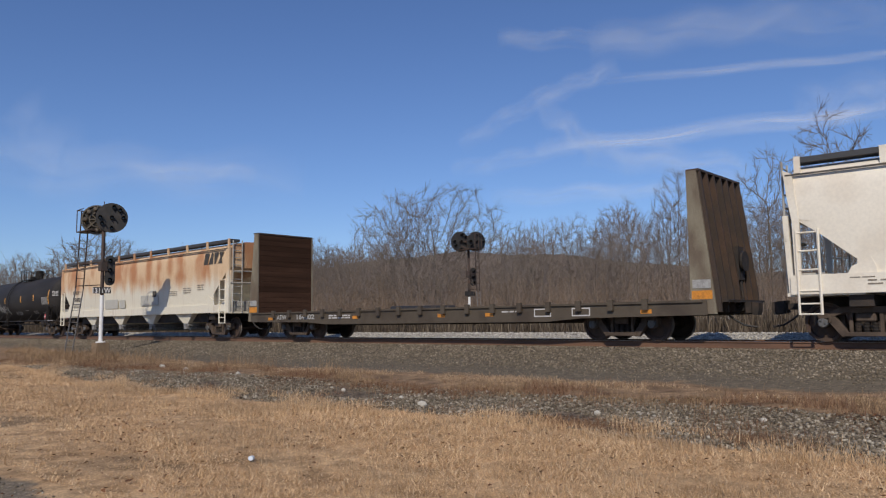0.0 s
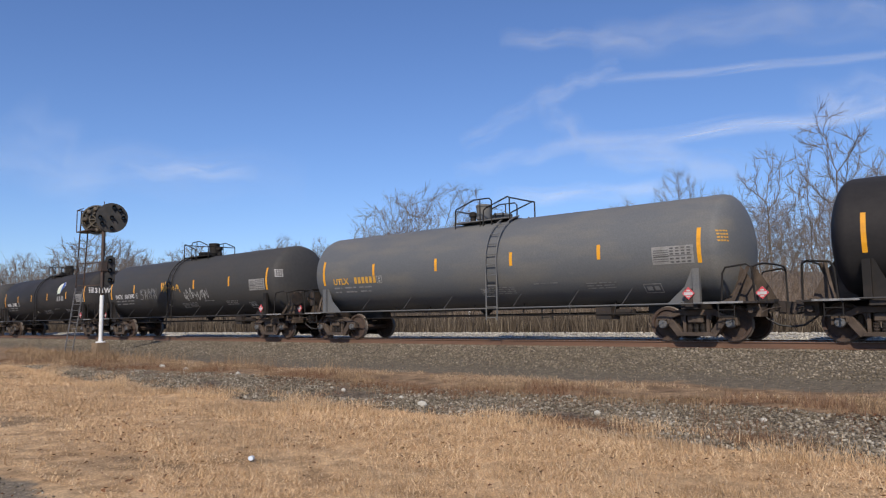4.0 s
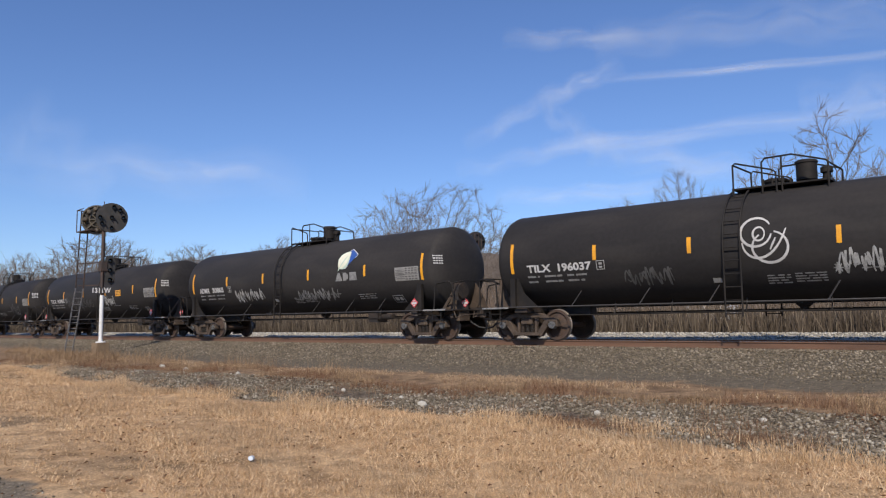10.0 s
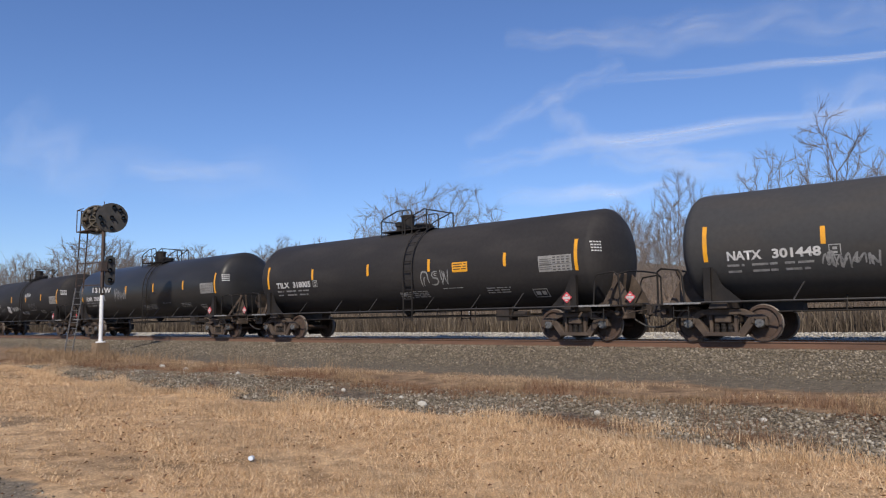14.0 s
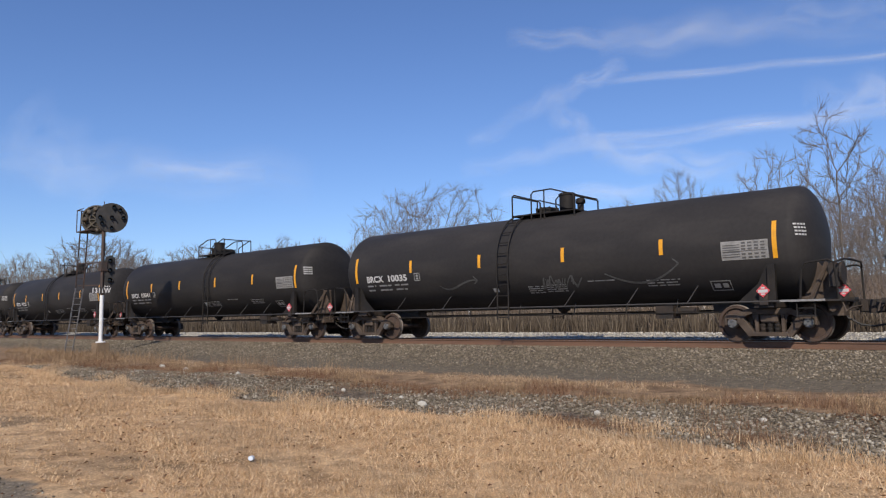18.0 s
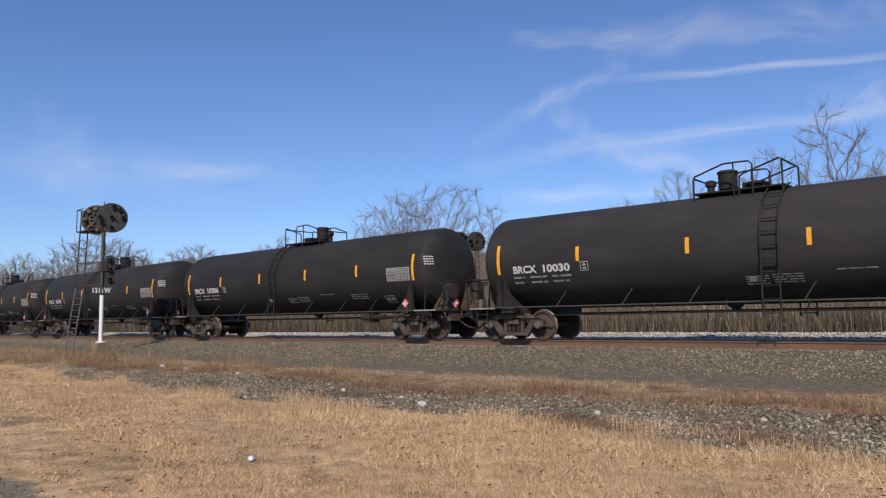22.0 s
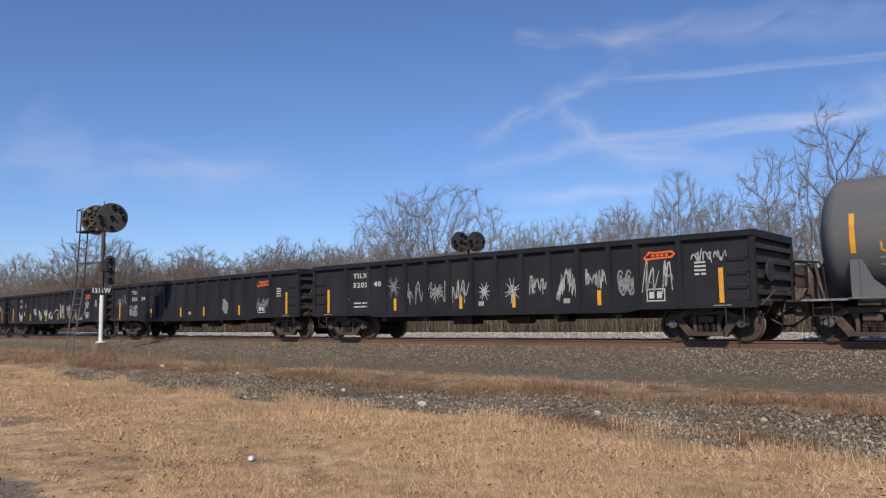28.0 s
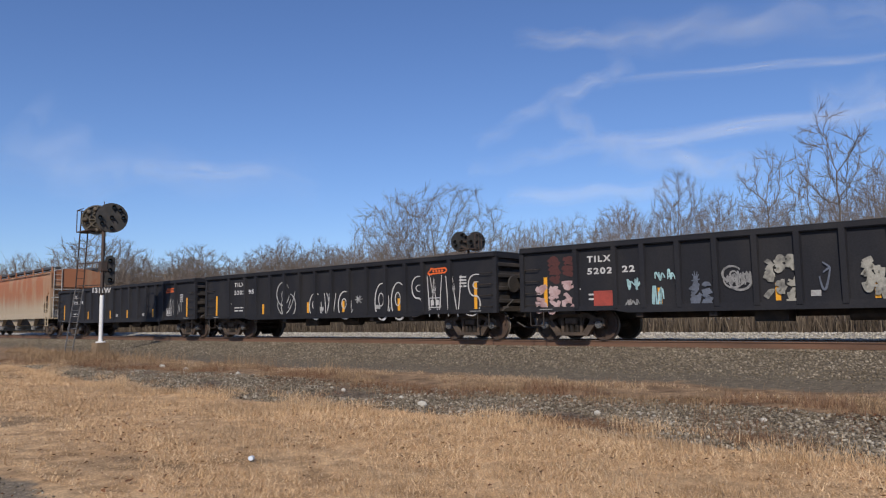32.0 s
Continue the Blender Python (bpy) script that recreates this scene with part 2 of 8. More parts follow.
def tube(bm, pts, r, n=6):
    """A round bar through the points."""
    pts = [Vector(p) for p in pts]
    rings = []
    side = None
    for i, p in enumerate(pts):
        d = (pts[min(i + 1, len(pts) - 1)] - pts[max(i - 1, 0)]).normalized()
        if side is None:
            side = d.cross(Vector((0, 0, 1)) if abs(d.z) < 0.9 else Vector((1, 0, 0))).normalized()
        side = (side - d * side.dot(d)).normalized()
        up = d.cross(side)
        rings.append([bm.verts.new(p + (side * math.cos(a) + up * math.sin(a)) * r) for a in (k * math.tau / n for k in range(n))])
    for a, b in zip(rings, rings[1:]):
        for k in range(n):
            bm.faces.new((a[k], a[(k + 1) % n], b[(k + 1) % n], b[k]))
    bm.faces.new(rings[0][::-1])
    bm.faces.new(rings[-1])


def lathe(bm, prof, n=32, axis="x", at=(0, 0, 0)):
    """Turns the profile of (along, radius) round an axis."""
    at = Vector(at)
    def place(a, r, k):
        c, s = r * math.cos(k), r * math.sin(k)
        return at + Vector({"x": (a, c, s), "y": (c, a, s), "z": (c, s, a)}[axis])
    rings = []
    for a, r in prof:
        if r < 1e-5:
            rings.append([bm.verts.new(place(a, 0, 0))])
        else:
            rings.append([bm.verts.new(place(a, r, k * math.tau / n)) for k in range(n)])
    for a, b in zip(rings, rings[1:]):
        for k in range(n):
            j = (k + 1) % n
            if len(a) == 1 and len(b) == 1:
                continue
            if len(a) == 1:
                bm.faces.new((a[0], b[j], b[k]))
            elif len(b) == 1:
                bm.faces.new((a[k], a[j], b[0]))
            else:
                bm.faces.new((a[k], a[j], b[j], b[k]))
    for r in (rings[0], rings[-1]):
        if len(r) > 1:
            bm.faces.new(r)


def rod(bm, p, q, r, n=12):
    tube(bm, [p, q], r, n)


def prism(bm, poly, y0, y1):
    """A polygon of (x, z) made thick from y0 to y1."""
    a = [bm.verts.new((x, y0, z)) for x, z in poly]
    b = [bm.verts.new((x, y1, z)) for x, z in poly]
    bm.faces.new(a)
    bm.faces.new(b[::-1])
    for i in range(len(poly)):
        j = (i + 1) % len(poly)
        bm.faces.new((a[i], b[i], b[j], a[j]))


def part(name, bm, material, parent=None, label="", smooth=False, recalc=True, materials=()):
    if recalc:
        bmesh.ops.recalc_face_normals(bm, faces=bm.faces)
    me = bpy.data.meshes.new(name)
    bm.to_mesh(me)
    bm.free()
    me.materials.append(material)
    for m in materials:
        me.materials.append(m)
    if smooth:
        me.shade_smooth()
        me.set_sharp_from_angle(angle=radians(38))
    ob = new(name, me)
    if parent:
        ob.parent = parent
    if label:
        ob["label"] = label
    return ob


def cloud_mesh(name, verts, faces, material, parent=None):
    """A mesh from arrays: many small pieces as one."""
    verts, faces = np.asarray(verts, np.float32), np.asarray(faces, np.int32)
    me = bpy.data.meshes.new(name)
    k = faces.shape[1]
    me.vertices.add(len(verts))
    me.vertices.foreach_set("co", verts.ravel())
    me.loops.add(faces.size)
    me.loops.foreach_set("vertex_index", faces.ravel())
    me.polygons.add(len(faces))
    me.polygons.foreach_set("loop_start", np.arange(0, faces.size, k, dtype=np.int32))
    me.update(calc_edges=True)
    me.materials.append(material)
    ob = new(name, me)
    if parent:
        ob.parent = parent
    return ob


# ---- the ground: one sheet, its height set by the distance from the track ----
PROFILE_Y = (-4000, -60, 0, 6, 9.3, 11.5, 13.2, 14.9, 16.4, 18.0, 18.75, 21.9, 24.4, 25.7, 26.3, 30, 40, 70, 200, 4000)
PROFILE_Z = (-1.2, -1.1, -0.98, -0.96, -0.93, -0.86, -0.78, -0.70, -0.52, -0.30, -0.20, -0.20, -0.20, 0.03, 0.05, 0.02, 0.05, 0.3, 1.0, 2.0)


def ground_z(x, y):
    z = np.interp(y, PROFILE_Y, PROFILE_Z)
    near = np.clip((14.5 - y) / 3, 0, 1) * np.clip((y + 60) / 20, 0, 1)
    return z + near * (0.035 * np.sin(x * 0.55 + 1.3 * np.sin(y * 0.4)) + 0.03 * np.sin(y * 1.1 + x * 0.23))


# edge of the dark gravel drive beside the tripod: a*x + b*y + c > 0
DRIVE = (0.0, -1.0, 2.95)


def zone_material():
    """Dry mown grass, a stony strip, a weedy strip, grey ballast and pale fresh ballast, by the distance from the track."""
    m = bpy.data.materials.new("ground_cover")
    m.use_nodes = True
    n, l = m.node_tree.nodes, m.node_tree.links
    b = n["Principled BSDF"]
    b.inputs["Roughness"].default_value = 0.95
    b.inputs["Specular IOR Level"].default_value = 0.15
    geo = n.new("ShaderNodeNewGeometry")
    sep = n.new("ShaderNodeSeparateXYZ")
    l.new(geo.outputs["Position"], sep.inputs[0])

    def noisy(scale, detail=5, rough=0.55):
        t = n.new("ShaderNodeTexNoise")
        t.inputs["Scale"].default_value, t.inputs["Detail"].default_value, t.inputs["Roughness"].default_value = scale, detail, rough
        l.new(geo.outputs["Position"], t.inputs["Vector"])
        return t.outputs["Fac"]

    def math_node(op, a, c):
        t = n.new("ShaderNodeMath")
        t.operation = op
        for i, v in enumerate((a, c)):
            if isinstance(v, (int, float)):
                t.inputs[i].default_value = v
            else:
                l.new(v, t.inputs[i])
        return t.outputs[0]

    def ramp(fac, stops):
        t = n.new("ShaderNodeValToRGB")
        e = t.color_ramp.elements
        while len(e) < len(stops):
            e.new(0.5)
        for el, (p, c) in zip(e, stops):
            el.position, el.color = p, (*c, 1)
        l.new(fac, t.inputs[0])
        return t.outputs[0]

    def mix(fac, a, c):
        t = n.new("ShaderNodeMix")
        t.data_type = "RGBA"
        l.new(fac, t.inputs["Factor"])
        l.new(a, t.inputs["A"])
        l.new(c, t.inputs["B"])
        return t.outputs["Result"]

    def step(y, lo, hi):
        t = n.new("ShaderNodeMapRange")
        t.interpolation_type = "SMOOTHSTEP"
        t.inputs["From Min"].default_value, t.inputs["From Max"].default_value = lo, hi
        l.new(y, t.inputs["Value"])
        return t.outputs[0]

    wob = math_node("MULTIPLY", math_node("SUBTRACT", noisy(0.45, 4), 0.5), 2.6)
    wob2 = math_node("MULTIPLY", math_node("SUBTRACT", noisy(3.0, 4), 0.5), 1.2)
    yw = math_node("ADD", math_node("ADD", sep.outputs["Y"], wob), wob2)
    grass = ramp(noisy(0.9, 8, 0.65), [(0.28, (0.38, 0.23, 0.115)), (0.42, (0.56, 0.355, 0.185)), (0.58, (0.70, 0.465, 0.255)), (0.75, (0.46, 0.29, 0.15))])
    grass = mix(math_node("MULTIPLY", step(noisy(0.35, 3), 0.58, 0.72), 0.65), grass, ramp(noisy(14, 6), [(0.3, (0.17, 0.12, 0.075)), (0.7, (0.32, 0.23, 0.14))]))
    weeds = ramp(noisy(1.6, 8, 0.7), [(0.3, (0.16, 0.10, 0.06)), (0.5, (0.31, 0.20, 0.118)), (0.7, (0.48, 0.33, 0.195))])
    vor = n.new("ShaderNodeTexVoronoi")
    vor.inputs["Scale"].default_value = 16
    l.new(geo.outputs["Position"], vor.inputs["Vector"])
    stone = ramp(vor.outputs["Color"], [(0.15, (0.06, 0.045, 0.031)), (0.55, (0.14, 0.107, 0.074)), (0.95, (0.30, 0.245, 0.178))])
    stone = mix(step(noisy(0.8, 5), 0.5, 0.75), stone, ramp(noisy(9, 5), [(0.3, (0.07, 0.056, 0.042)), (0.7, (0.16, 0.13, 0.095))]))
    vor2 = n.new("ShaderNodeTexVoronoi")
    vor2.inputs["Scale"].default_value = 20
    l.new(geo.outputs["Position"], vor2.inputs["Vector"])
    ballast = ramp(vor2.outputs["Color"], [(0.1, (0.065, 0.051, 0.036)), (0.55, (0.145, 0.117, 0.083)), (0.95, (0.26, 0.215, 0.16))])
    ballast = mix(math_node("MULTIPLY", math_node("SUBTRACT", 1.0, step(sep.outputs["Y"], 15.5, 18.2)), 0.7), ballast, ramp(noisy(7, 6), [(0.3, (0.095, 0.078, 0.057)), (0.7, (0.185, 0.152, 0.111))]))
    pale = ramp(vor2.outputs["Color"], [(0.1, (0.17, 0.155, 0.132)), (0.5, (0.34, 0.312, 0.268)), (0.95, (0.56, 0.515, 0.445))])
    brush = ramp(noisy(0.5, 8, 0.7), [(0.3, (0.10, 0.07, 0.045)), (0.55, (0.20, 0.14, 0.085)), (0.75, (0.28, 0.20, 0.12))])
    grain = n.new("ShaderNodeVectorMath")
    grain.operation = "SCALE"
    t = n.new("ShaderNodeMapRange")
    t.inputs["From Min"].default_value, t.inputs["From Max"].default_value = 0.3, 0.7
    t.inputs["To Min"].default_value, t.inputs["To Max"].default_value = 0.42, 1.25
    l.new(noisy(38, 8, 0.75), t.inputs["Value"])
    mottle = n.new("ShaderNodeMapRange")
    mottle.inputs["From Min"].default_value, mottle.inputs["From Max"].default_value = 0.35, 0.62
    mottle.inputs["To Min"].default_value, mottle.inputs["To Max"].default_value = 0.62, 1.12
    l.new(noisy(3.4, 6, 0.6), mottle.inputs["Value"])
    l.new(math_node("MULTIPLY", t.outputs[0], mottle.outputs[0]), grain.inputs["Scale"])
    l.new(grass, grain.inputs[0])
    grass = grain.outputs[0]
    rough = n.new("ShaderNodeVectorMath")
    rough.operation = "SCALE"
    l.new(weeds, rough.inputs[0])
    l.new(math_node("MULTIPLY", t.outputs[0], mottle.outputs[0]), rough.inputs["Scale"])
    weeds = rough.outputs[0]
    # the edge of a dark gravel drive near the camera
    edge = math_node("ADD", math_node("MULTIPLY", sep.outputs["X"], DRIVE[0]), math_node("MULTIPLY", sep.outputs["Y"], DRIVE[1]))
    edge = math_node("ADD", math_node("ADD", edge, math_node("MULTIPLY", math_node("SUBTRACT", noisy(2.5, 5), 0.5), 0.7)), DRIVE[2])
    grass = mix(step(edge, -0.08, 0.08), grass, ramp(noisy(22, 8, 0.7), [(0.3, (0.10, 0.082, 0.06)), (0.5, (0.20, 0.16, 0.115)), (0.72, (0.36, 0.28, 0.19))]))
    west = math_node("MULTIPLY", sep.outputs["X"], -1.0)
    taper = step(west, 16, 34)
    c = mix(step(math_node("SUBTRACT", yw, math_node("MULTIPLY", taper, 2.0)), 9.1, 9.6), grass, stone)
    c = mix(step(math_node("ADD", yw, taper), 11.8, 12.5), c, weeds)
    c = mix(step(math_node("SUBTRACT", yw, math_node("MULTIPLY", step(west, 26, 50), 1.7)), 14.3, 14.9), c, ballast)
    # ballast stays dark up to here: the train's shade, put into the colour
    c = mix(step(sep.outputs["Y"], 23.9, 24.3), c, pale)
    c = mix(step(yw, 27.2, 28.2), c, brush)
    l.new(c, b.inputs["Base Color"])
    bp = n.new("ShaderNodeBump")
    bp.inputs["Strength"].default_value, bp.inputs["Distance"].default_value = 0.6, 0.03
    l.new(noisy(30, 6, 0.7), bp.inputs["Height"])
    l.new(bp.outputs[0], b.inputs["Normal"])
    return m


M_GROUND = zone_material()


def build_ground():
    xs = np.concatenate([[-4500, -1500, -700, -300, -150], np.arange(-90, 40.1, 0.5), [80, 200, 600, 1500, 4500]])
    ys = np.concatenate([[-4000, -600, -100, -30, -8], np.arange(0, 30.1, 0.35), [32, 36, 40, 50, 70, 110, 200, 500, 1500, 4500]])
    X, Y = np.meshgrid(xs, ys)
    Z = ground_z(X, Y)
    v = np.stack([X, Y, Z], -1).reshape(-1, 3)
    w, h = len(xs), len(ys)
    i = (np.arange(h - 1)[:, None] * w + np.arange(w - 1)[None]).ravel()
    ob = cloud_mesh("ground", v, np.stack([i, i + 1, i + w + 1, i + w], 1), M_GROUND)
    ob.data.shade_smooth()
    tagged(ob, "dry tan grass and grey trackside gravel ground", "ground", kind="structure")


build_ground()


# ---- the track ----
def build_track():
    bm = bmesh.new()
    prof = [(-0.07, -0.18), (0.07, -0.18), (0.07, -0.165), (0.012, -0.145), (0.012, -0.045), (0.036, -0.035), (0.036, -0.004), (-0.036, -0.004), (-0.036, -0.035), (-0.012, -0.045), (-0.012, -0.145), (-0.07, -0.165)]
    stations = [-760, -500, -300, -200] + [-160 + 5 * k for k in range(45)] + [90, 140, 200, 350, 700]

    def sweep(section, side):
        rows = []
        for x in stations:
            n = Vector((track_y(x - 0.5) - track_y(x + 0.5), 1, 0)).normalized()
            rows.append([bm.verts.new(Vector((x, track_y(x), z)) + n * (side + y)) for y, z in section])
        for a, b in zip(rows, rows[1:]):
            for i in range(len(section)):
                j = (i + 1) % len(section)
                bm.faces.new((a[i], a[j], b[j], b[i]))

    for side in (-0.75, 0.75):
        sweep(prof, side)
        track = part("rail", bm, M_RAIL)
        bm = bmesh.new()
        tagged(track, "rust-brown steel rail spiked to the ties", "rail", group="rails of the track")
        sweep([(-0.034, -0.004), (0.034, -0.004), (0.034, 0.0), (-0.034, 0.0)], side)
        part("running_surface", bm, M_RAILTOP, track, "polished running surface")
        bm = bmesh.new()
    bm.free()
    bm = bmesh.new()
    box(bm, -0.12, 0.12, -1.3, 1.3, -0.36, -0.185)
    bmesh.ops.bevel(bm, geom=bm.edges, offset=0.012, segments=1, affect="EDGES")
    tie = part("tie", bm, M_TIE)
    tie.location = (-85, track_y(-85), 0)
    tagged(tie, "weathered wooden crosstie sunk in ballast", "crosstie", group="crossties")
    rng = random.Random(4)
    for k in range(1, 200):
        copy_thing(tie, pose(-85 + k * 0.56, track_y(-85 + k * 0.56) + rng.uniform(-0.03, 0.03), rng.uniform(-0.012, 0.0), 0, 0, rng.uniform(-1, 1) + math.degrees(2 * BEND * (-85 + k * 0.56 - BEND_X))))


build_track()


# ---- rolling stock: shared pieces ----
def wheelset_mesh():
    bm = bmesh.new()
    lathe(bm, [(-1.02, 0.0), (-1.02, 0.075), (1.02, 0.075), (1.02, 0.0)], 10, "y")
    for s in (-1, 1):
        prof = [(0.815, 0.0), (0.815, 0.13), (0.79, 0.15), (0.745, 0.36), (0.80, 0.385), (0.80, 0.452), (0.795, 0.457), (0.715, 0.460), (0.70, 0.480), (0.675, 0.478), (0.665, 0.44), (0.665, 0.385), (0.715, 0.36), (0.72, 0.15), (0.68, 0.13), (0.68, 0.0)]
        lathe(bm, [(s * a, r) for a, r in prof], 28, "y")
    for f in bm.faces:
        c = f.calc_center_median()
        if math.hypot(c.x, c.z) > 0.4555 and abs(c.y) > 0.66:
            f.material_index = 1
    for s in (-1, 1):
        n = len(bm.faces)
        lathe(bm, [(s * 0.93, 0.0), (s * 0.93, 0.12), (s * 1.09, 0.12), (s * 1.11, 0.105), (s * 1.11, 0.0)], 14, "y")
        for k in range(3):
            a = k * math.tau / 3
            x, z = 0.065 * math.cos(a), 0.065 * math.sin(a)
            box(bm, x - 0.02, x + 0.02, min(s * 1.10, s * 1.14), max(s * 1.10, s * 1.14), z - 0.02, z + 0.02)
        bm.faces.ensure_lookup_table()
        for f in bm.faces[n:]:
            f.material_index = 2
    return bm


def side_frame_mesh():
    """A cast side frame: arched top chord, journal pedestals, slanted tension members round two windows."""
    bm = bmesh.new()
    prism(bm, [(-0.84, 0.665), (-0.52, 0.82), (0.52, 0.82), (0.84, 0.665), (0.74, 0.56), (0.46, 0.675), (-0.46, 0.675), (-0.74, 0.56)], -0.085, 0.085)
    for s in (-1, 1):
        prism(bm, [(s * 0.70, 0.57), (s * 0.80, 0.675), (s * 0.98, 0.685), (s * 1.09, 0.62), (s * 1.10, 0.40), (s * 1.035, 0.40), (s * 1.03, 0.56), (s * 0.78, 0.56), (s * 0.775, 0.44), (s * 0.71, 0.46)], -0.10, 0.10)
        prism(bm, [(s * 0.66, 0.63), (s * 0.81, 0.50), (s * 0.51, 0.115), (s * 0.34, 0.14), (s * 0.38, 0.25)], -0.075, 0.09)
        prism(bm, [(s * 0.27, 0.20), (s * 0.355, 0.20), (s * 0.355, 0.715), (s * 0.27, 0.715)], -0.06, 0.078)
        prism(bm, [(s * 0.355, 0.40), (s * 0.42, 0.62), (s * 0.50, 0.70), (s * 0.355, 0.70)], -0.03, 0.04)
        box(bm, *sorted((s * 0.80, s * 1.01)), -0.12, 0.04, 0.545, 0.60)
    prism(bm, [(-0.46, 0.135), (0.46, 0.135), (0.42, 0.235), (-0.42, 0.235)], -0.12, 0.12)
    bmesh.ops.recalc_face_normals(bm, faces=bm.faces)
    sharp = [e for e in bm.edges if e.calc_face_angle(0) > 0.6]
    bmesh.ops.bevel(bm, geom=sharp, offset=0.012, segments=1, affect="EDGES")
    return bm


def spring_mesh():
    bm = bmesh.new()
    for sy in (-0.99, 0.99):
        for k in (-0.17, 0.0, 0.17):
            prof = []
            for i in range(7):
                prof += [(0.236 + i * 0.033, 0.058), (0.252 + i * 0.033, 0.076)]
            lathe(bm, [(0.236, 0.0)] + prof + [(0.47, 0.0)], 10, "z", (k, sy * 1.02, 0))
    return bm


def bolster_mesh():
    bm = bmesh.new()
    box(bm, -0.21, 0.21, -1.10, 1.10, 0.47, 0.66)
    bmesh.ops.bevel(bm, geom=bm.edges, offset=0.03, segments=1, affect="EDGES")
    box(bm, -0.3, 0.3, -0.3, 0.3, 0.66, 0.76)
    for sy in (-1, 1):
        box(bm, -0.12, 0.12, sy * 0.66 - 0.09, sy * 0.66 + 0.09, 0.66, 0.80)
    for x in (-0.52, 0.52):
        rod(bm, (x, -0.9, 0.36), (x, 0.9, 0.36), 0.05, 6)
        for sy in (-0.75, 0.75):
            box(bm, x - 0.05, x + 0.05, sy - 0.1, sy + 0.1, 0.28, 0.60)
    return bm


def build_truck(parent, x):
    """A three-piece freight truck: bolster, two cast side frames, two wheelsets."""
    truck = new("truck", TRUCK_MESH["bolster"])
    truck.parent = parent
    truck.location = (x, 0, 0)
    for sy, turn in ((-0.99, 0.0), (0.99, math.pi)):
        f = new("side_frame", TRUCK_MESH["side_frame"])
        f.parent = truck
        f.location = (0, sy, 0)
        f.rotation_euler = (0, 0, turn)
    sp = new("spring", TRUCK_MESH["spring"])
    sp.parent = truck
    for s in (-0.905, 0.905):
        w = new("wheelset", WHEELSET.data)
        w.parent = truck
        w.location = (s, 0, 0.457)
    return truck


TRUCK_MESH = {}


def keep_mesh(name, bm, material):
    ob = part(name, bm, material)
    TRUCK_MESH[name] = ob.data
    bpy.data.objects.remove(ob)


keep_mesh("bolster", bolster_mesh(), M_TRUCK)
keep_mesh("side_frame", side_frame_mesh(), M_TRUCK)
keep_mesh("spring", spring_mesh(), M_STEEL)


def build_coupler(parent, x):
    s = 1 if x > 0 else -1
    bm = bmesh.new()
    beam(bm, (x - s * 1.0, 0, 0.86), (x - s * 0.25, 0, 0.86), 0.16, 0.16)
    prism(bm, [(x - s * 0.3, 0.70), (x + s * 0.02, 0.66), (x + s * 0.06, 0.80), (x + s * 0.06, 0.98), (x - s * 0.3, 1.02)], -0.16, 0.17)
    box(bm, min(x - s * 0.25, x - s * 0.1), max(x - s * 0.25, x - s * 0.1), -0.24, -0.14, 0.72, 1.0)
    part("coupler", bm, M_STEEL, parent)
    bm = bmesh.new()
    tube(bm, [(x - s * 0.7, -0.35, 0.72), (x - s * 0.5, -0.36, 0.55), (x - s * 0.25, -0.3, 0.40), (x, -0.22, 0.36), (x + s * 0.03, -0.2, 0.37)], 0.028, 6)
    part("air_hose", bm, M_SIGNAL, parent)


WHEELSET = part("wheelset", wheelset_mesh(), M_WHEEL, smooth=True, materials=(M_TREAD, M_CAP))


def letters(text, size, spacing=1.0):
    cu = bpy.data.curves.new("lettering", "FONT")
    cu.body, cu.size, cu.space_character, cu.resolution_u, cu.offset = text, size, spacing, 3, size * 0.034
    ob = bpy.data.objects.new("lettering", cu)
    scene.collection.objects.link(ob)
    me = bpy.data.meshes.new_from_object(ob.evaluated_get(bpy.context.evaluated_depsgraph_get()))
    bpy.data.objects.remove(ob)
    bpy.data.curves.remove(cu)
    return me


TANK_R, TANK_Z = 1.47, 2.45


def on_tank(x, z, lift=0.006):
    """A place on the side of the tank at that height."""
    d = z - TANK_Z
    return (x, -math.sqrt(max(0.0, (TANK_R + lift) ** 2 - d * d)), z)


def flat_side(y):
    return lambda x, z, lift=0.006: (x, y - lift, z)


def write(parent, text, size, x, z, material, put=on_tank, width=None, name="lettering", spacing=1.0, bold=0.0):
    """Lettering on a side; it starts at x, its baseline at z, and is drawn out to the width."""
    me = letters(text, size, spacing)
    co = np.array([v.co[:] for v in me.vertices])
    k = 1.0
    if width:
        k = width / max(1e-3, co[:, 0].max() - co[:, 0].min())
    x0 = co[:, 0].min()
    for v, c in zip(me.vertices, co):
        v.co = put(x + (c[0] - x0) * k, z + c[1])
    me.materials.clear()
    me.materials.append(material)
    ob = new(name, me)
    ob.parent = parent
    return ob


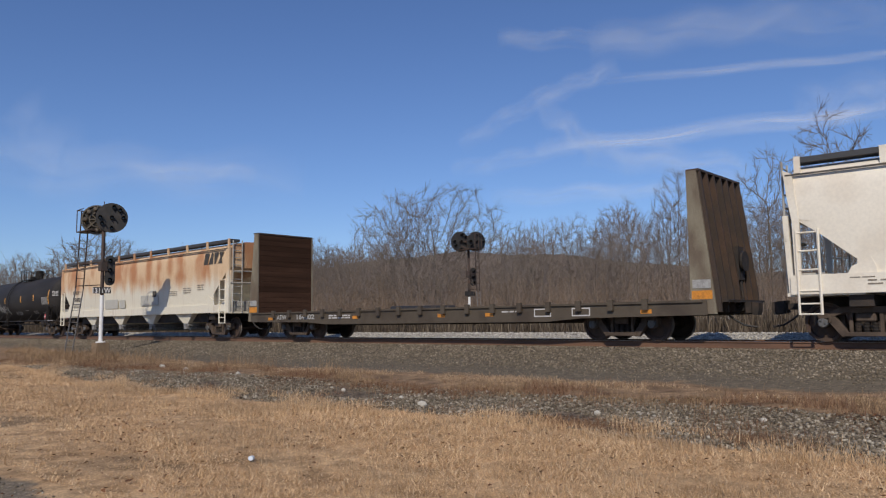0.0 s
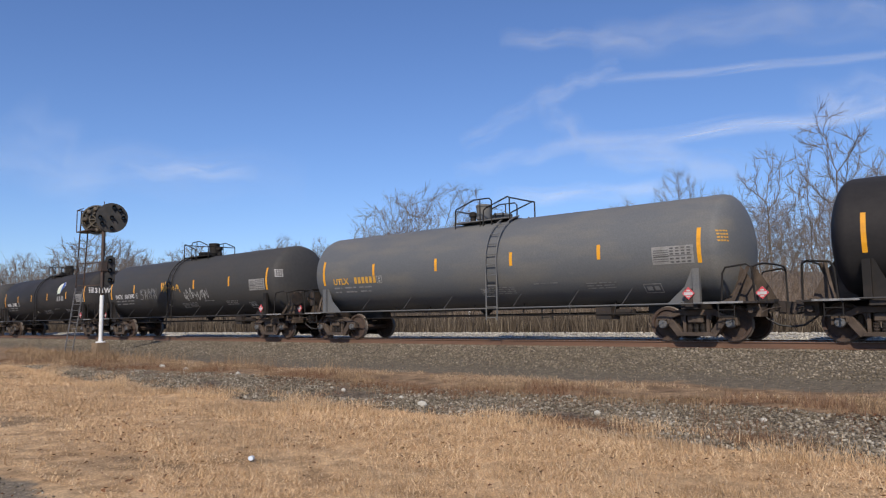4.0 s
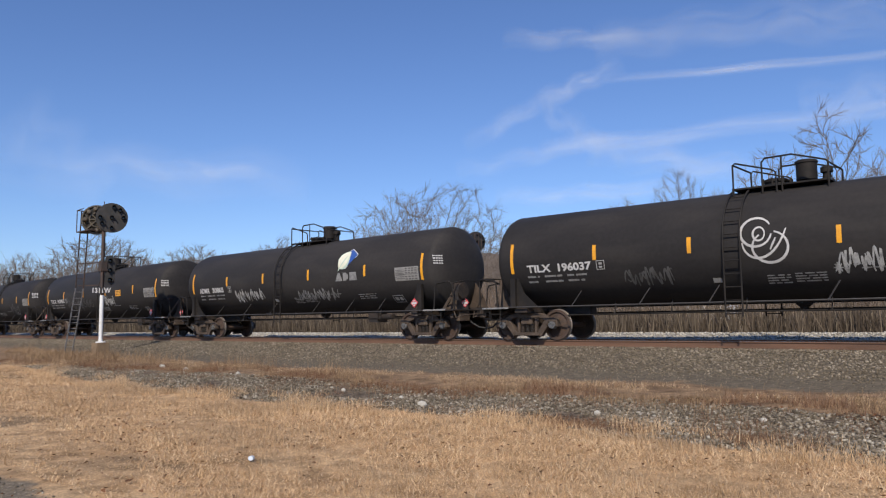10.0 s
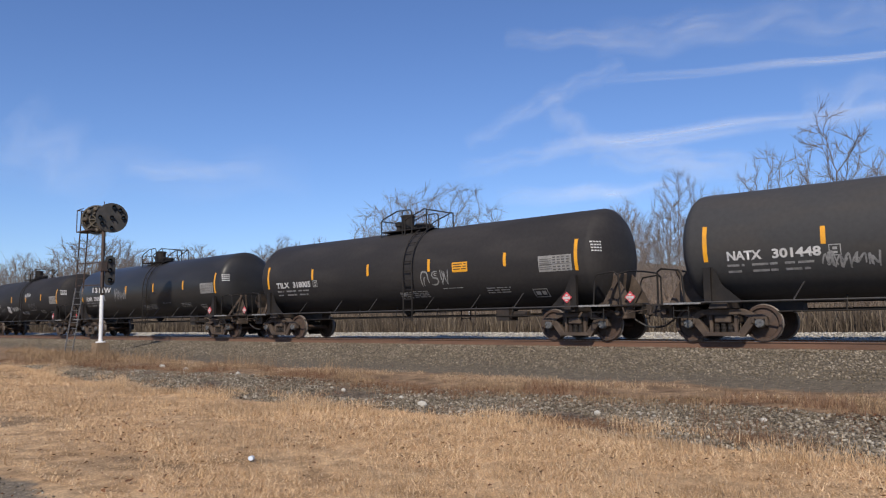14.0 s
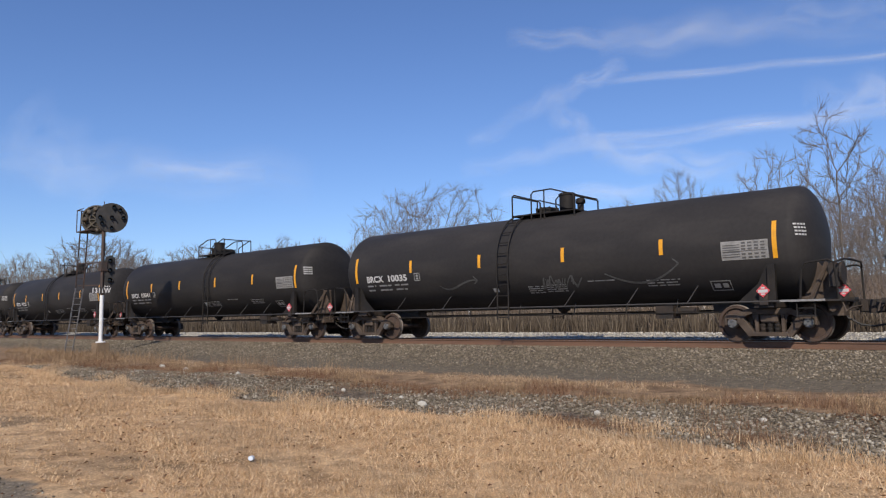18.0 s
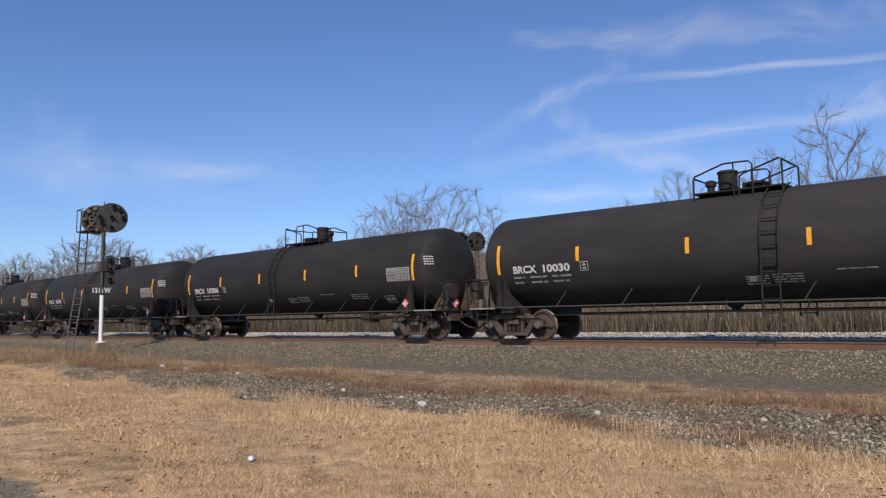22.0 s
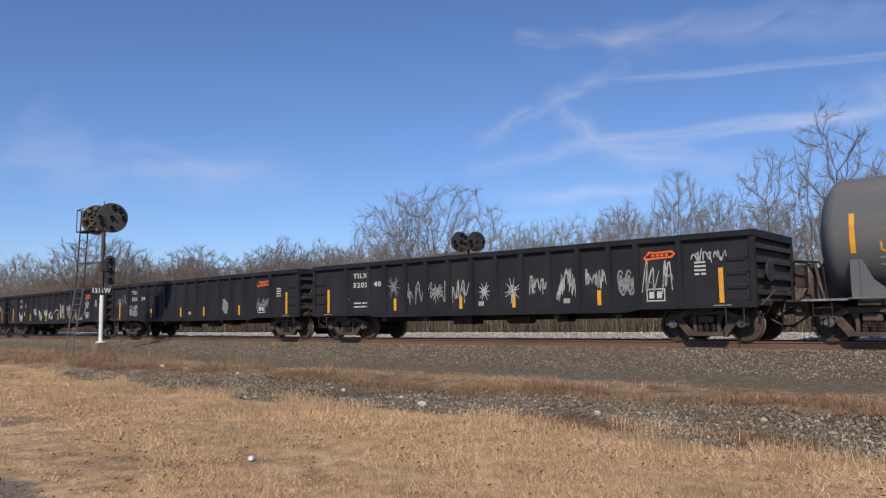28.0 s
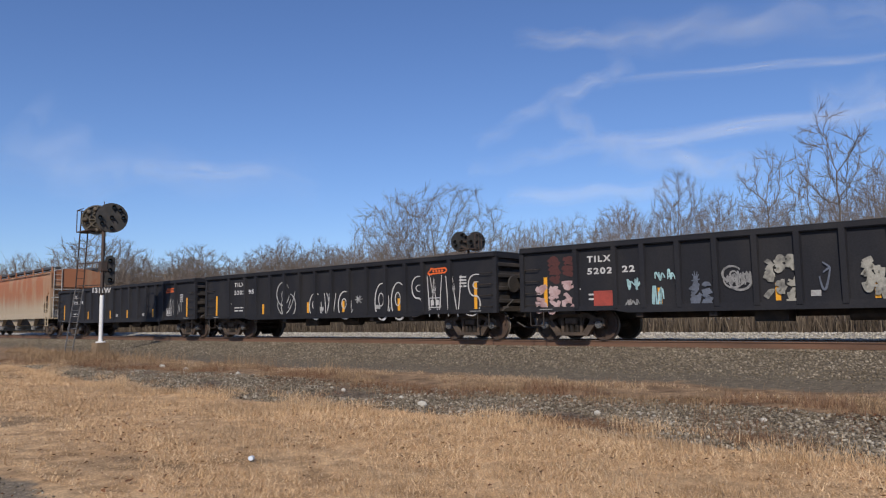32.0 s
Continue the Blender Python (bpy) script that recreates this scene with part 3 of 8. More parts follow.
def patch(parent, name, x0, x1, z0, z1, material, put=on_tank, rows=1, lift=0.005, label=""):
    """A thin plate or stripe that follows the side."""
    bm = bmesh.new()
    zs = [z0 + (z1 - z0) * i / rows for i in range(rows + 1)]
    a = [[bm.verts.new(put(x, z, lift)) for x in (x0, x1)] for z in zs]
    b = [[bm.verts.new(put(x, z, 0.001)) for x in (x0, x1)] for z in zs]
    for i in range(rows):
        bm.faces.new((a[i][0], a[i][1], a[i + 1][1], a[i + 1][0]))
        bm.faces.new((a[i][0], a[i + 1][0], b[i + 1][0], b[i][0]))
        bm.faces.new((a[i][1], b[i][1], b[i + 1][1], a[i + 1][1]))
    bm.faces.new((a[0][0], b[0][0], b[0][1], a[0][1]))
    bm.faces.new((a[-1][0], a[-1][1], b[-1][1], b[-1][0]))
    return part(name, bm, material, parent, label)


def bars(parent, name, rects, material, put=on_tank, lift=0.006):
    """Rows of plain bars for small print: rects of x0, x1, z0, z1."""
    bm = bmesh.new()
    for x0, x1, z0, z1 in rects:
        n = max(1, math.ceil((z1 - z0) / 0.12))
        zs = [z0 + (z1 - z0) * i / n for i in range(n + 1)]
        for a, b in zip(zs, zs[1:]):
            bm.faces.new([bm.verts.new(put(x, z, lift)) for x, z in ((x0, a), (x1, a), (x1, b), (x0, b))])
    return tagged(part(name, bm, material, parent, recalc=False), kind="stuff" if len(rects) > 2 else "")


def print_lines(x, z, w, n, seed, h=0.045, pitch=0.085):
    """Broken lines of small print."""
    rng = random.Random(seed)
    out = []
    for i in range(n):
        a = x
        while a < x + w - 0.05:
            b = min(x + w, a + rng.uniform(0.12, 0.4))
            out.append((a, b, z - i * pitch, z - i * pitch + h))
            a = b + rng.uniform(0.03, 0.07)
    return out


def ring_box(x0, x1, z0, z1, t=0.035):
    return [(x0, x1, z0, z0 + t), (x0, x1, z1 - t, z1), (x0, x0 + t, z0 + t, z1 - t), (x1 - t, x1, z0 + t, z1 - t)]


def ribbon(bm, pts, width, put, lift, taper=True):
    """A flat stroke along points on the side."""
    n = len(pts)
    prev = None
    for i, (x, z) in enumerate(pts):
        q, r = pts[min(i + 1, n - 1)], pts[max(i - 1, 0)]
        dx, dz = q[0] - r[0], q[1] - r[1]
        d = math.hypot(dx, dz) or 1
        hw = width / 2 * (0.6 + 0.4 * math.sin(math.pi * i / (n - 1)) if taper else 1.0)
        pair = [bm.verts.new(put(x + k * dz / d * hw, z - k * dx / d * hw, lift)) for k in (-1, 1)]
        if prev:
            bm.faces.new((prev[0], prev[1], pair[1], pair[0]))
        prev = pair


def bezier(p, n=13):
    out = []
    for i in range(n):
        t = i / (n - 1)
        k = ((1 - t) ** 3, 3 * t * (1 - t) ** 2, 3 * t * t * (1 - t), t ** 3)
        out.append(tuple(sum(k[j] * p[j][c] for j in range(4)) for c in (0, 1)))
    return out


def ellipse(x, z, rx, rz, a0=0.0, sweep=math.tau, n=21):
    return [(x + rx * math.cos(a0 + sweep * i / (n - 1)), z + rz * math.sin(a0 + sweep * i / (n - 1))) for i in range(n)]


def strokes_of(style, x, z, w, h, rng):
    """Strokes of one sprayed sign in its box, each with a share of the line width."""
    u = lambda a, b: (x + a * w, z + b * h)
    out = []
    if style == "tag":
        # a quick looping scrawl
        ctrl = []
        m = rng.choice((5, 6, 7))
        for i in range(m):
            ctrl.append(u(i / (m - 1) + rng.uniform(-0.22, 0.22), rng.uniform(0.0, 0.4) if i % 2 == 0 else rng.uniform(0.6, 1.05)))
        pts = []
        for i in range(m - 1):
            p0, p1, p2, p3 = ctrl[max(0, i - 1)], ctrl[i], ctrl[i + 1], ctrl[min(m - 1, i + 2)]
            pts += bezier([p1, (p1[0] + (p2[0] - p0[0]) / 5, p1[1] + (p2[1] - p0[1]) / 5 + rng.uniform(-0.1, 0.25) * h), (p2[0] - (p3[0] - p1[0]) / 5, p2[1] - (p3[1] - p1[1]) / 5), p2], 7)[(1 if i else 0):]
        out.append((pts, 1.0))
        a = rng.uniform(0.0, 0.5)
        out.append((bezier([u(a, rng.uniform(0.3, 0.9)), u(a + 0.2, rng.uniform(0, 1)), u(a + 0.3, rng.uniform(0, 1)), u(a + 0.45, rng.uniform(0.2, 0.8))]), 0.7))
    elif style == "wing":
        # slanting dashes that spread along a curve
        rise = rng.choice((-0.55, 0.55))
        for i in range(14):
            a = i / 13 + rng.uniform(-0.04, 0.04)
            c = 0.5 + rise * (a - 0.5) + rng.uniform(-0.12, 0.12)
            ln = (0.10 + 0.15 * math.sin(math.pi * a)) * rng.uniform(0.6, 1.3)
            out.append((bezier([u(a - 0.06, c - ln), u(a + 0.12, c - ln * 0.3), u(a - 0.10, c + ln * 0.3), u(a + 0.09, c + ln)], 7), rng.uniform(0.6, 0.95)))
    elif style == "fan":
        # strokes that rise like fingers from a common root, some hooked over
        m = 5
        for i in range(m):
            a = (i + 0.5) / m + rng.uniform(-0.05, 0.05)
            t = rng.uniform(0.65, 1.0) - 0.25 * abs(a - 0.5)
            r = 0.5 + (a - 0.5) * 0.45
            out.append((bezier([u(r - 0.03, rng.uniform(0, 0.15)), u(a - 0.12, t * 0.6), u(a - 0.10, t * 1.1), u(a, t)]), 0.85))
            if rng.random() < 0.6:
                out.append((bezier([u(a, t), u(a + 0.12, t * 1.05), u(a + 0.08, t * 0.7), u(a + 0.02, t * 0.5)]), 0.75))
        out.append((bezier([u(0.2, 0.5), u(0.35, 0.65), u(0.6, 0.3), u(0.8, 0.5)]), 0.6))
    elif style == "star":
        for i in range(5):
            a = math.pi * i / 5 + rng.uniform(-0.2, 0.2)
            out.append(([u(0.5 - 0.5 * math.cos(a) * k, 0.5 - 0.5 * math.sin(a) * k) for k in (-1, -0.5, 0, 0.5, 1)], 0.8))
        out.append((ellipse(x + w / 2, z + h / 2, w * 0.22, h * 0.18), 0.7))
    elif style == "blob":
        # swollen overlapping outlines
        out.append((ellipse(x + 0.34 * w, z + 0.66 * h, 0.32 * w, 0.3 * h, 0.5, 5.6), 1.3))
        out.append((ellipse(x + 0.62 * w, z + 0.34 * h, 0.36 * w, 0.32 * h, 2.2, 5.4), 1.3))
        out.append((ellipse(x + 0.40 * w, z + 0.62 * h, 0.12 * w, 0.14 * h), 1.0))
        out.append((bezier([u(0.05, 0.45), u(0.1, 0.0), u(0.7, -0.05), u(0.95, 0.7)]), 1.2))
        out.append(([u(0.62, 0.28), u(0.66, 0.36), u(0.70, 0.44), u(0.74, 0.52)], 1.0))
    elif style == "outline":
        # one broad upright form drawn in outline: an arch, a hook, a ring or a zigzag
        kind = rng.choice((0, 1, 2, 3))
        top = rng.uniform(0.85, 1.05)
        if kind == 0:
            out.append((bezier([u(0.1, 0), u(-0.1, 0.6), u(0.1, top + 0.1), u(0.5, top)]) + bezier([u(0.5, top), u(1.0, top), u(0.7, 0.45), u(0.95, rng.uniform(0, 0.2))])[1:], 1.1))
            out.append((bezier([u(0.3, 0.0), u(0.3, 0.4), u(0.4, 0.7), u(0.55, 0.55)]), 0.9))
        elif kind == 1:
            out.append((bezier([u(0.85, top), u(0.0, top + 0.1), u(0.2, 0.45), u(0.6, 0.5)]) + bezier([u(0.6, 0.5), u(1.1, 0.5), u(0.9, -0.1), u(0.1, 0.1)])[1:], 1.1))
            out.append((bezier([u(0.8, 0.8), u(0.35, 0.85), u(0.5, 0.62), u(0.75, 0.66)]), 0.8))
        elif kind == 2:
            out.append((ellipse(x + 0.5 * w, z + 0.45 * h, 0.46 * w, 0.45 * h, 1.0, 5.6), 1.1))
            out.append((ellipse(x + 0.45 * w, z + 0.5 * h, 0.16 * w, 0.16 * h), 0.9))
            out.append((bezier([u(0.5, 0.0), u(0.7, -0.05), u(0.9, 0.1), u(1.05, 0.3)]), 0.9))
        else:
            out.append(([u(0.1, top), u(0.16, 0.6), u(0.22, 0.05), u(0.38, 0.4), u(0.5, 0.75), u(0.62, 0.4), u(0.74, 0.05), u(0.86, 0.5), u(0.95, top)], 1.1))
            out.append(([u(0.26, top), u(0.34, 0.8), u(0.40, 0.6), u(0.5, 0.95), u(0.6, 0.65)], 0.8))
    elif style == "arrow":
        line = bezier([u(0, rng.uniform(0.1, 0.6)), u(0.3, rng.uniform(-0.3, 1.3)), u(0.6, rng.uniform(-0.3, 1.2)), u(1.0, rng.uniform(0.5, 0.9))])
        out.append((line, 1.2))
        e = line[-1]
        out.append(([(e[0] - 0.16, e[1] + 0.13), (e[0] - 0.05, e[1] + 0.04), e], 1.0))
        out.append(([(e[0] - 0.16, e[1] - 0.11), (e[0] - 0.05, e[1] - 0.03), e], 1.0))
    elif style == "scuff":
        # a worn, broken patch of overlapping broad strokes
        for i in range(9):
            b = rng.random()
            out.append((bezier([u(rng.uniform(0, 0.3), b), u(0.3, b + rng.uniform(-0.3, 0.3)), u(0.7, b + rng.uniform(-0.3, 0.3)), u(rng.uniform(0.6, 1.0), min(1, max(0, b + rng.uniform(-0.2, 0.2))))], 9), rng.uniform(1.6, 3.4)))
    return out


def graffiti(car, tags, inks, seed, put=on_tank, width=0.05):
    """Sprayed signs on the side, one part each: style, x0, x1, z0, z1, how many, ink."""
    rng = random.Random(seed)
    lift = 0.006
    for style, x0, x1, z0, z1, n, ink in tags:
        if style == "fill":
            patch(car, "spray_patch", x0, x1, z0, z1, inks[ink], put=put, rows=3, lift=lift, label="solid sprayed patch")
            continue
        w = (x1 - x0) / n
        for g in range(n):
            bm = bmesh.new()
            for pts, k in strokes_of(style, x0 + g * w, z0, w * 0.92, z1 - z0, rng):
                lift += 0.0003
                ribbon(bm, [(x, min(z1 + 0.05, max(z0 - 0.05, z))) for x, z in pts], width * k, put, lift, style != "scuff")
            part("graffiti", bm, inks[ink], car, "sprayed graffiti strokes", recalc=False)


# ---- tank car ----
def build_tank_car(turned):
    """A tank car with its top fittings: turned puts the valve housing before the ladder."""
    k = -1 if turned else 1
    lad = 0.80 if turned else -0.62   # place of the side ladder
    car = new("tank_car")
    bm = bmesh.new()
    prof = [(-8.24, 0.0)]
    for i in range(1, 9):
        a = math.pi / 2 * i / 8
        prof.append((-7.70 - 0.54 * math.cos(a), TANK_R * math.sin(a)))
    for i in range(8, 0, -1):
        a = math.pi / 2 * i / 8
        prof.append((7.70 + 0.54 * math.cos(a), TANK_R * math.sin(a)))
    prof.append((8.24, 0.0))
    lathe(bm, prof, 56, "x", (0, 0, TANK_Z))
    part("tank", bm, M_TANK, car, smooth=True)
    for s in (-1, 1):
        bm = bmesh.new()
        # stub sill, body bolster and saddle
        beam(bm, (s * 5.4, 0, 0.90), (s * 8.84, 0, 0.90), 0.42, 0.32)
        box(bm, min(s * 6.87, s * 7.33), max(s * 6.87, s * 7.33), -1.38, 1.38, 0.84, 1.02)
        part("stub_sill", bm, M_STEEL, car)
        for sy in (-1, 1):
            bm = bmesh.new()
            prism(bm, [(s * 6.5, 1.0), (s * 7.36, 1.0), (s * 7.42, 1.9), (s * 7.2, 1.9), (s * 6.98, 1.42)], sy * 1.34 - 0.015, sy * 1.34 + 0.015)
            box(bm, min(s * 7.24, s * 7.42), max(s * 7.24, s * 7.42), sy * 1.40 - 0.06, sy * 1.40 + 0.06, 1.0, 1.88)
            part("saddle_gusset", bm, M_IRON, car)
        bm = bmesh.new()
        box(bm, min(s * 7.5, s * 8.84), max(s * 7.5, s * 8.84), -1.45, 1.45, 0.955, 1.0)
        part("end_platform", bm, M_STEEL, car)
        bm = bmesh.new()
        box(bm, min(s * 7.5, s * 8.5), max(s * 7.5, s * 8.5), -1.475, -1.452, 0.96, 1.01)
        part("platform_edge", bm, M_DULL, car, "pale painted step edge")
        bm = bmesh.new()
        # looped handrails round the end, and the step irons below
        for sy in (-1.4, 1.4):
            bm = bmesh.new()
            tube(bm, [(s * 7.95, sy, 1.0), (s * 8.0, sy, 1.72), (s * 8.08, sy, 1.86), (s * 8.58, sy * 0.98, 1.92), (s * 8.70, sy * 0.95, 1.84), (s * 8.74, sy * 0.9, 1.0)], 0.026)
            tube(bm, [(s * 8.70, sy * 0.95, 1.85), (s * 8.80, sy * 0.6, 1.95), (s * 8.80, 0, 1.97)], 0.026)
            part("end_handrail", bm, M_IRON, car)
            bm = bmesh.new()
            for x in (7.86, 8.26):
                rod(bm, (s * x, sy, 0.60), (s * x, sy, 1.0), 0.018, 6)
            for z in (0.62, 0.80):
                rod(bm, (s * 7.86, sy, z), (s * 8.26, sy, z), 0.018, 6)
            part("sill_step", bm, M_IRON, car)
        bm = bmesh.new()
        # cradle plates under the head, and sloping struts
        for y in (-0.55, 0.55):
            prism(bm, [(s * 7.6, 1.0), (s * 8.72, 1.0), (s * 8.55, 1.35), (s * 8.30, 1.75), (s * 8.15, 1.95), (s * 7.95, 1.3)], y - 0.02, y + 0.02)
            part("head_brace", bm, M_TRUCK, car, "dusty brown head brace")
            bm = bmesh.new()
        for p, q in (((s * 8.1, -1.1, 1.0), (s * 8.36, -0.6, 1.9)), ((s * 8.2, -0.2, 1.0), (s * 8.5, -0.5, 1.9))):
            beam(bm, p, q, 0.07, 0.07)
            part("head_strut", bm, M_TRUCK, car)
            bm = bmesh.new()
        box(bm, min(s * 8.45, s * 8.78), max(s * 8.45, s * 8.78), -1.05, -0.55, 0.62, 0.96)
        rod(bm, (s * 8.60, -1.25, 0.78), (s * 8.60, -0.3, 0.78), 0.07, 10)
        tube(bm, [(s * 8.86, -1.42, 0.92), (s * 8.92, -1.40, 0.72), (s * 8.93, -1.0, 0.80), (s * 9.0, -0.2, 0.86)], 0.018)
        part("uncoupling_lever", bm, M_TRUCK, car)
        if s * k > 0:
            bm = bmesh.new()
            lathe(bm, [(s * 8.74, 0.23), (s * 8.74, 0.27), (s * 8.79, 0.27), (s * 8.79, 0.23)], 18, "x", (0, -0.85, 1.62))
            for q in range(4):
                a = q * math.pi / 4
                rod(bm, (s * 8.765, -0.85 - 0.25 * math.cos(a), 1.62 - 0.25 * math.sin(a)), (s * 8.765, -0.85 + 0.25 * math.cos(a), 1.62 + 0.25 * math.sin(a)), 0.014, 5)
            box(bm, min(s * 8.5, s * 8.72), max(s * 8.5, s * 8.72), -1.02, -0.68, 1.3, 1.85)
            part("hand_brake", bm, M_STEEL, car)
        build_coupler(car, s * 9.225)
        build_truck(car, s * 7.11)
    for sy in (-1, 1):
        bm = bmesh.new()
        tube(bm, [(-7.5, sy * 1.47, 1.0), (7.5, sy * 1.47, 0.98)], 0.024)
        part("side_rail", bm, M_PIPE, car)
        for x in (-5.3, -3.2, -1.3, 1.5, 3.5, 5.2):
            bm = bmesh.new()
            beam(bm, (x, sy * 1.46, 0.98), (x + 0.22, sy * 1.215, 1.44), 0.05, 0.014)
            part("rail_bracket", bm, M_PIPE, car)
        bm = bmesh.new()
        # side ladder that bends over the tank
        for x in (lad - 0.21, lad + 0.21):
            pts = [(x, sy * 1.56, 0.62), (x, sy * 1.55, 1.6), (x, sy * 1.57, 2.45)]
            for i in range(1, 9):
                a = radians(10 * i)
                pts.append((x, sy * (TANK_R + 0.1) * math.cos(a), TANK_Z + (TANK_R + 0.1) * math.sin(a)))
            tube(bm, pts, 0.024)
        for i in range(10):
            z = 0.7 + i * 0.33
            d = z - TANK_Z
            y = 1.56 if d < 0 else math.sqrt(max(0.05, (TANK_R + 0.1) ** 2 - d * d))
            if d < 1.55:
                rod(bm, (lad - 0.21, sy * y, z), (lad + 0.21, sy * y, z), 0.016, 6)
        part("side_ladder", bm, M_IRON, car)
    bm = bmesh.new()
    # train line and rodding below the tank
    tube(bm, [(-6.0, -0.75, 0.74), (-1, -0.8, 0.76), (6.0, -0.75, 0.74)], 0.022)
    tube(bm, [(-6.0, 0.5, 0.80), (6.0, 0.5, 0.80)], 0.03)
    for x in (-4.3, -2.6, -0.6, 1.4, 3.1, 4.6):
        rod(bm, (x, -0.75, 0.74), (x, -0.6, 1.2), 0.018, 6)
    part("brake_pipe", bm, M_IRON, car)
    bm = bmesh.new()
    lathe(bm, [(0.74, 0.0), (0.74, 0.09), (0.84, 0.11), (0.92, 0.2), (1.05, 0.22), (1.05, 0.0)], 16, "z", (0.6 * k, 0, 0))
    part("bottom_outlet", bm, M_IRON, car)
    bm = bmesh.new()
    box(bm, 4.0, 4.5, -0.75, -0.25, 0.60, 0.95)
    rod(bm, (4.4, -0.5, 0.8), (5.1, -0.5, 0.8), 0.1)
    part("brake_valve", bm, M_STEEL, car)
    top = TANK_Z + TANK_R
    f = lad
    bm = bmesh.new()
    box(bm, *sorted((f - 0.2 * k, f + 2.15 * k)), -0.72, 0.72, top - 0.02, top + 0.02)
    part("top_platform", bm, M_IRON, car)
    for sy in (-0.72, 0.72):
        bm = bmesh.new()
        tube(bm, [(f - 0.16 * k, sy, top - 0.3), (f - 0.16 * k, sy, top + 0.62), (f - 0.10 * k, sy, top + 0.68), (f + 0.80 * k, sy, top + 0.40), (f + 0.90 * k, sy, top + 0.33), (f + 0.92 * k, sy, top - 0.2)], 0.024)
        tube(bm, [(f + 0.57 * k, sy, top - 0.2), (f + 0.57 * k, sy, top + 0.62), (f + 0.66 * k, sy, top + 0.71), (f + 1.30 * k, sy, top + 0.72), (f + 2.08 * k, sy, top + 0.47), (f + 2.12 * k, sy, top + 0.40), (f + 2.12 * k, sy, top - 0.2)], 0.024)
        rod(bm, (f + 1.05 * k, sy, top - 0.2), (f + 1.05 * k, sy, top + 0.72), 0.02, 6)
        part("platform_rail", bm, M_IRON, car)
    bm = bmesh.new()
    tube(bm, [(f - 0.16 * k, -0.72, top + 0.64), (f - 0.16 * k, 0.72, top + 0.64)], 0.024)
    tube(bm, [(f + 2.12 * k, -0.72, top + 0.42), (f + 2.12 * k, 0.72, top + 0.42)], 0.022)
    part("cross_rail", bm, M_IRON, car)
    bm = bmesh.new()
    lathe(bm, [(top - 0.05, 0.36), (top + 0.06, 0.36), (top + 0.08, 0.29), (top + 0.17, 0.28), (top + 0.17, 0.33), (top + 0.22, 0.33), (top + 0.26, 0.24), (top + 0.27, 0.0)], 20, "z", (f + 0.70 * k, 0, 0))
    part("manway", bm, M_IRON, car, smooth=True)
    bm = bmesh.new()
    for q in range(8):
        a = q * math.pi / 4
        rod(bm, (f + 0.70 * k + 0.35 * math.cos(a), 0.35 * math.sin(a), top + 0.08), (f + 0.70 * k + 0.35 * math.cos(a), 0.35 * math.sin(a), top + 0.26), 0.025, 6)
    part("manway_bolt", bm, M_IRON, car)
    bm = bmesh.new()
    lathe(bm, [(top - 0.05, 0.20), (top + 0.12, 0.20), (top + 0.14, 0.25), (top + 0.56, 0.25), (top + 0.57, 0.275), (top + 0.62, 0.275), (top + 0.65, 0.23), (top + 0.66, 0.0)], 20, "z", (f + 1.45 * k, 0, 0))
    part("valve_housing", bm, M_IRON, car, smooth=True)
    bm = bmesh.new()
    lathe(bm, [(top - 0.05, 0.10), (top + 0.26, 0.10), (top + 0.28, 0.15), (top + 0.40, 0.15), (top + 0.43, 0.11), (top + 0.46, 0.0)], 12, "z", (f + 1.92 * k, 0, 0))
    part("relief_valve", bm, M_IRON, car, smooth=True)
    for x in (-7.34, 7.45):
        patch(car, "reflector_stripe", x - 0.055, x + 0.055, 2.02, 2.93, M_YELLOW, rows=4, label="yellow reflective stripe")
    for x, y, z in ((7.14, -1.43, 1.24), (8.72, -0.62, 1.22)):
        bm = bmesh.new()
        r = 0.165
        vs = [bm.verts.new((x + a, y + o, z + b)) for o in (-0.085, -0.06) for a, b in ((r, 0), (0, r), (-r, 0), (0, -r))]
        bm.faces.new(vs[:4]), bm.faces.new(vs[7:3:-1])
        for i in range(4):
            bm.faces.new((vs[i], vs[i + 4], vs[(i + 1) % 4 + 4], vs[(i + 1) % 4]))
        pl = part("hazard_placard", bm, M_RED, car, "red diamond hazard placard")
        bm = bmesh.new()
        box(bm, x - 0.1, x + 0.1, y - 0.058, y - 0.02, z - 0.34, z + 0.12)
        part("placard_holder", bm, M_STEEL, pl)
        bm = bmesh.new()
        for z0, z1, w in ((0.05, 0.09, 0.045), (-0.045, 0.03, 0.115), (-0.10, -0.065, 0.045)):
            bm.faces.new([bm.verts.new((x + a * w, y - 0.088, z + b)) for a, b in ((-1, z0), (1, z0), (1, z1), (-1, z1))])
        part("placard_print", bm, M_WHITE, pl, recalc=False)
    # stencilled data panels: a printed sheet and a ruled table
    patch(car, "data_plate", 6.15, 7.30, 2.03, 2.50, M_DATA, rows=4, lift=0.003, label="pale grey stencilled data panel")
    rows = [(6.19, 6.62, 2.10 + i * 0.058, 2.118 + i * 0.058) for i in range(6)]
    rows += [(6.19, 7.27, 2.235, 2.252)] + [(6.66 + c * 0.155, 6.76 + c * 0.155, 2.06 + r * 0.085, 2.10 + r * 0.085) for c in range(4) for r in range(2)]
    rows += [(6.66 + c * 0.155, 6.76 + c * 0.155, 2.27 + r * 0.075, 2.31 + r * 0.075) for c in range(4) for r in range(3)]
    bars(car, "data_panel", rows, M_PLATE, lift=0.009)
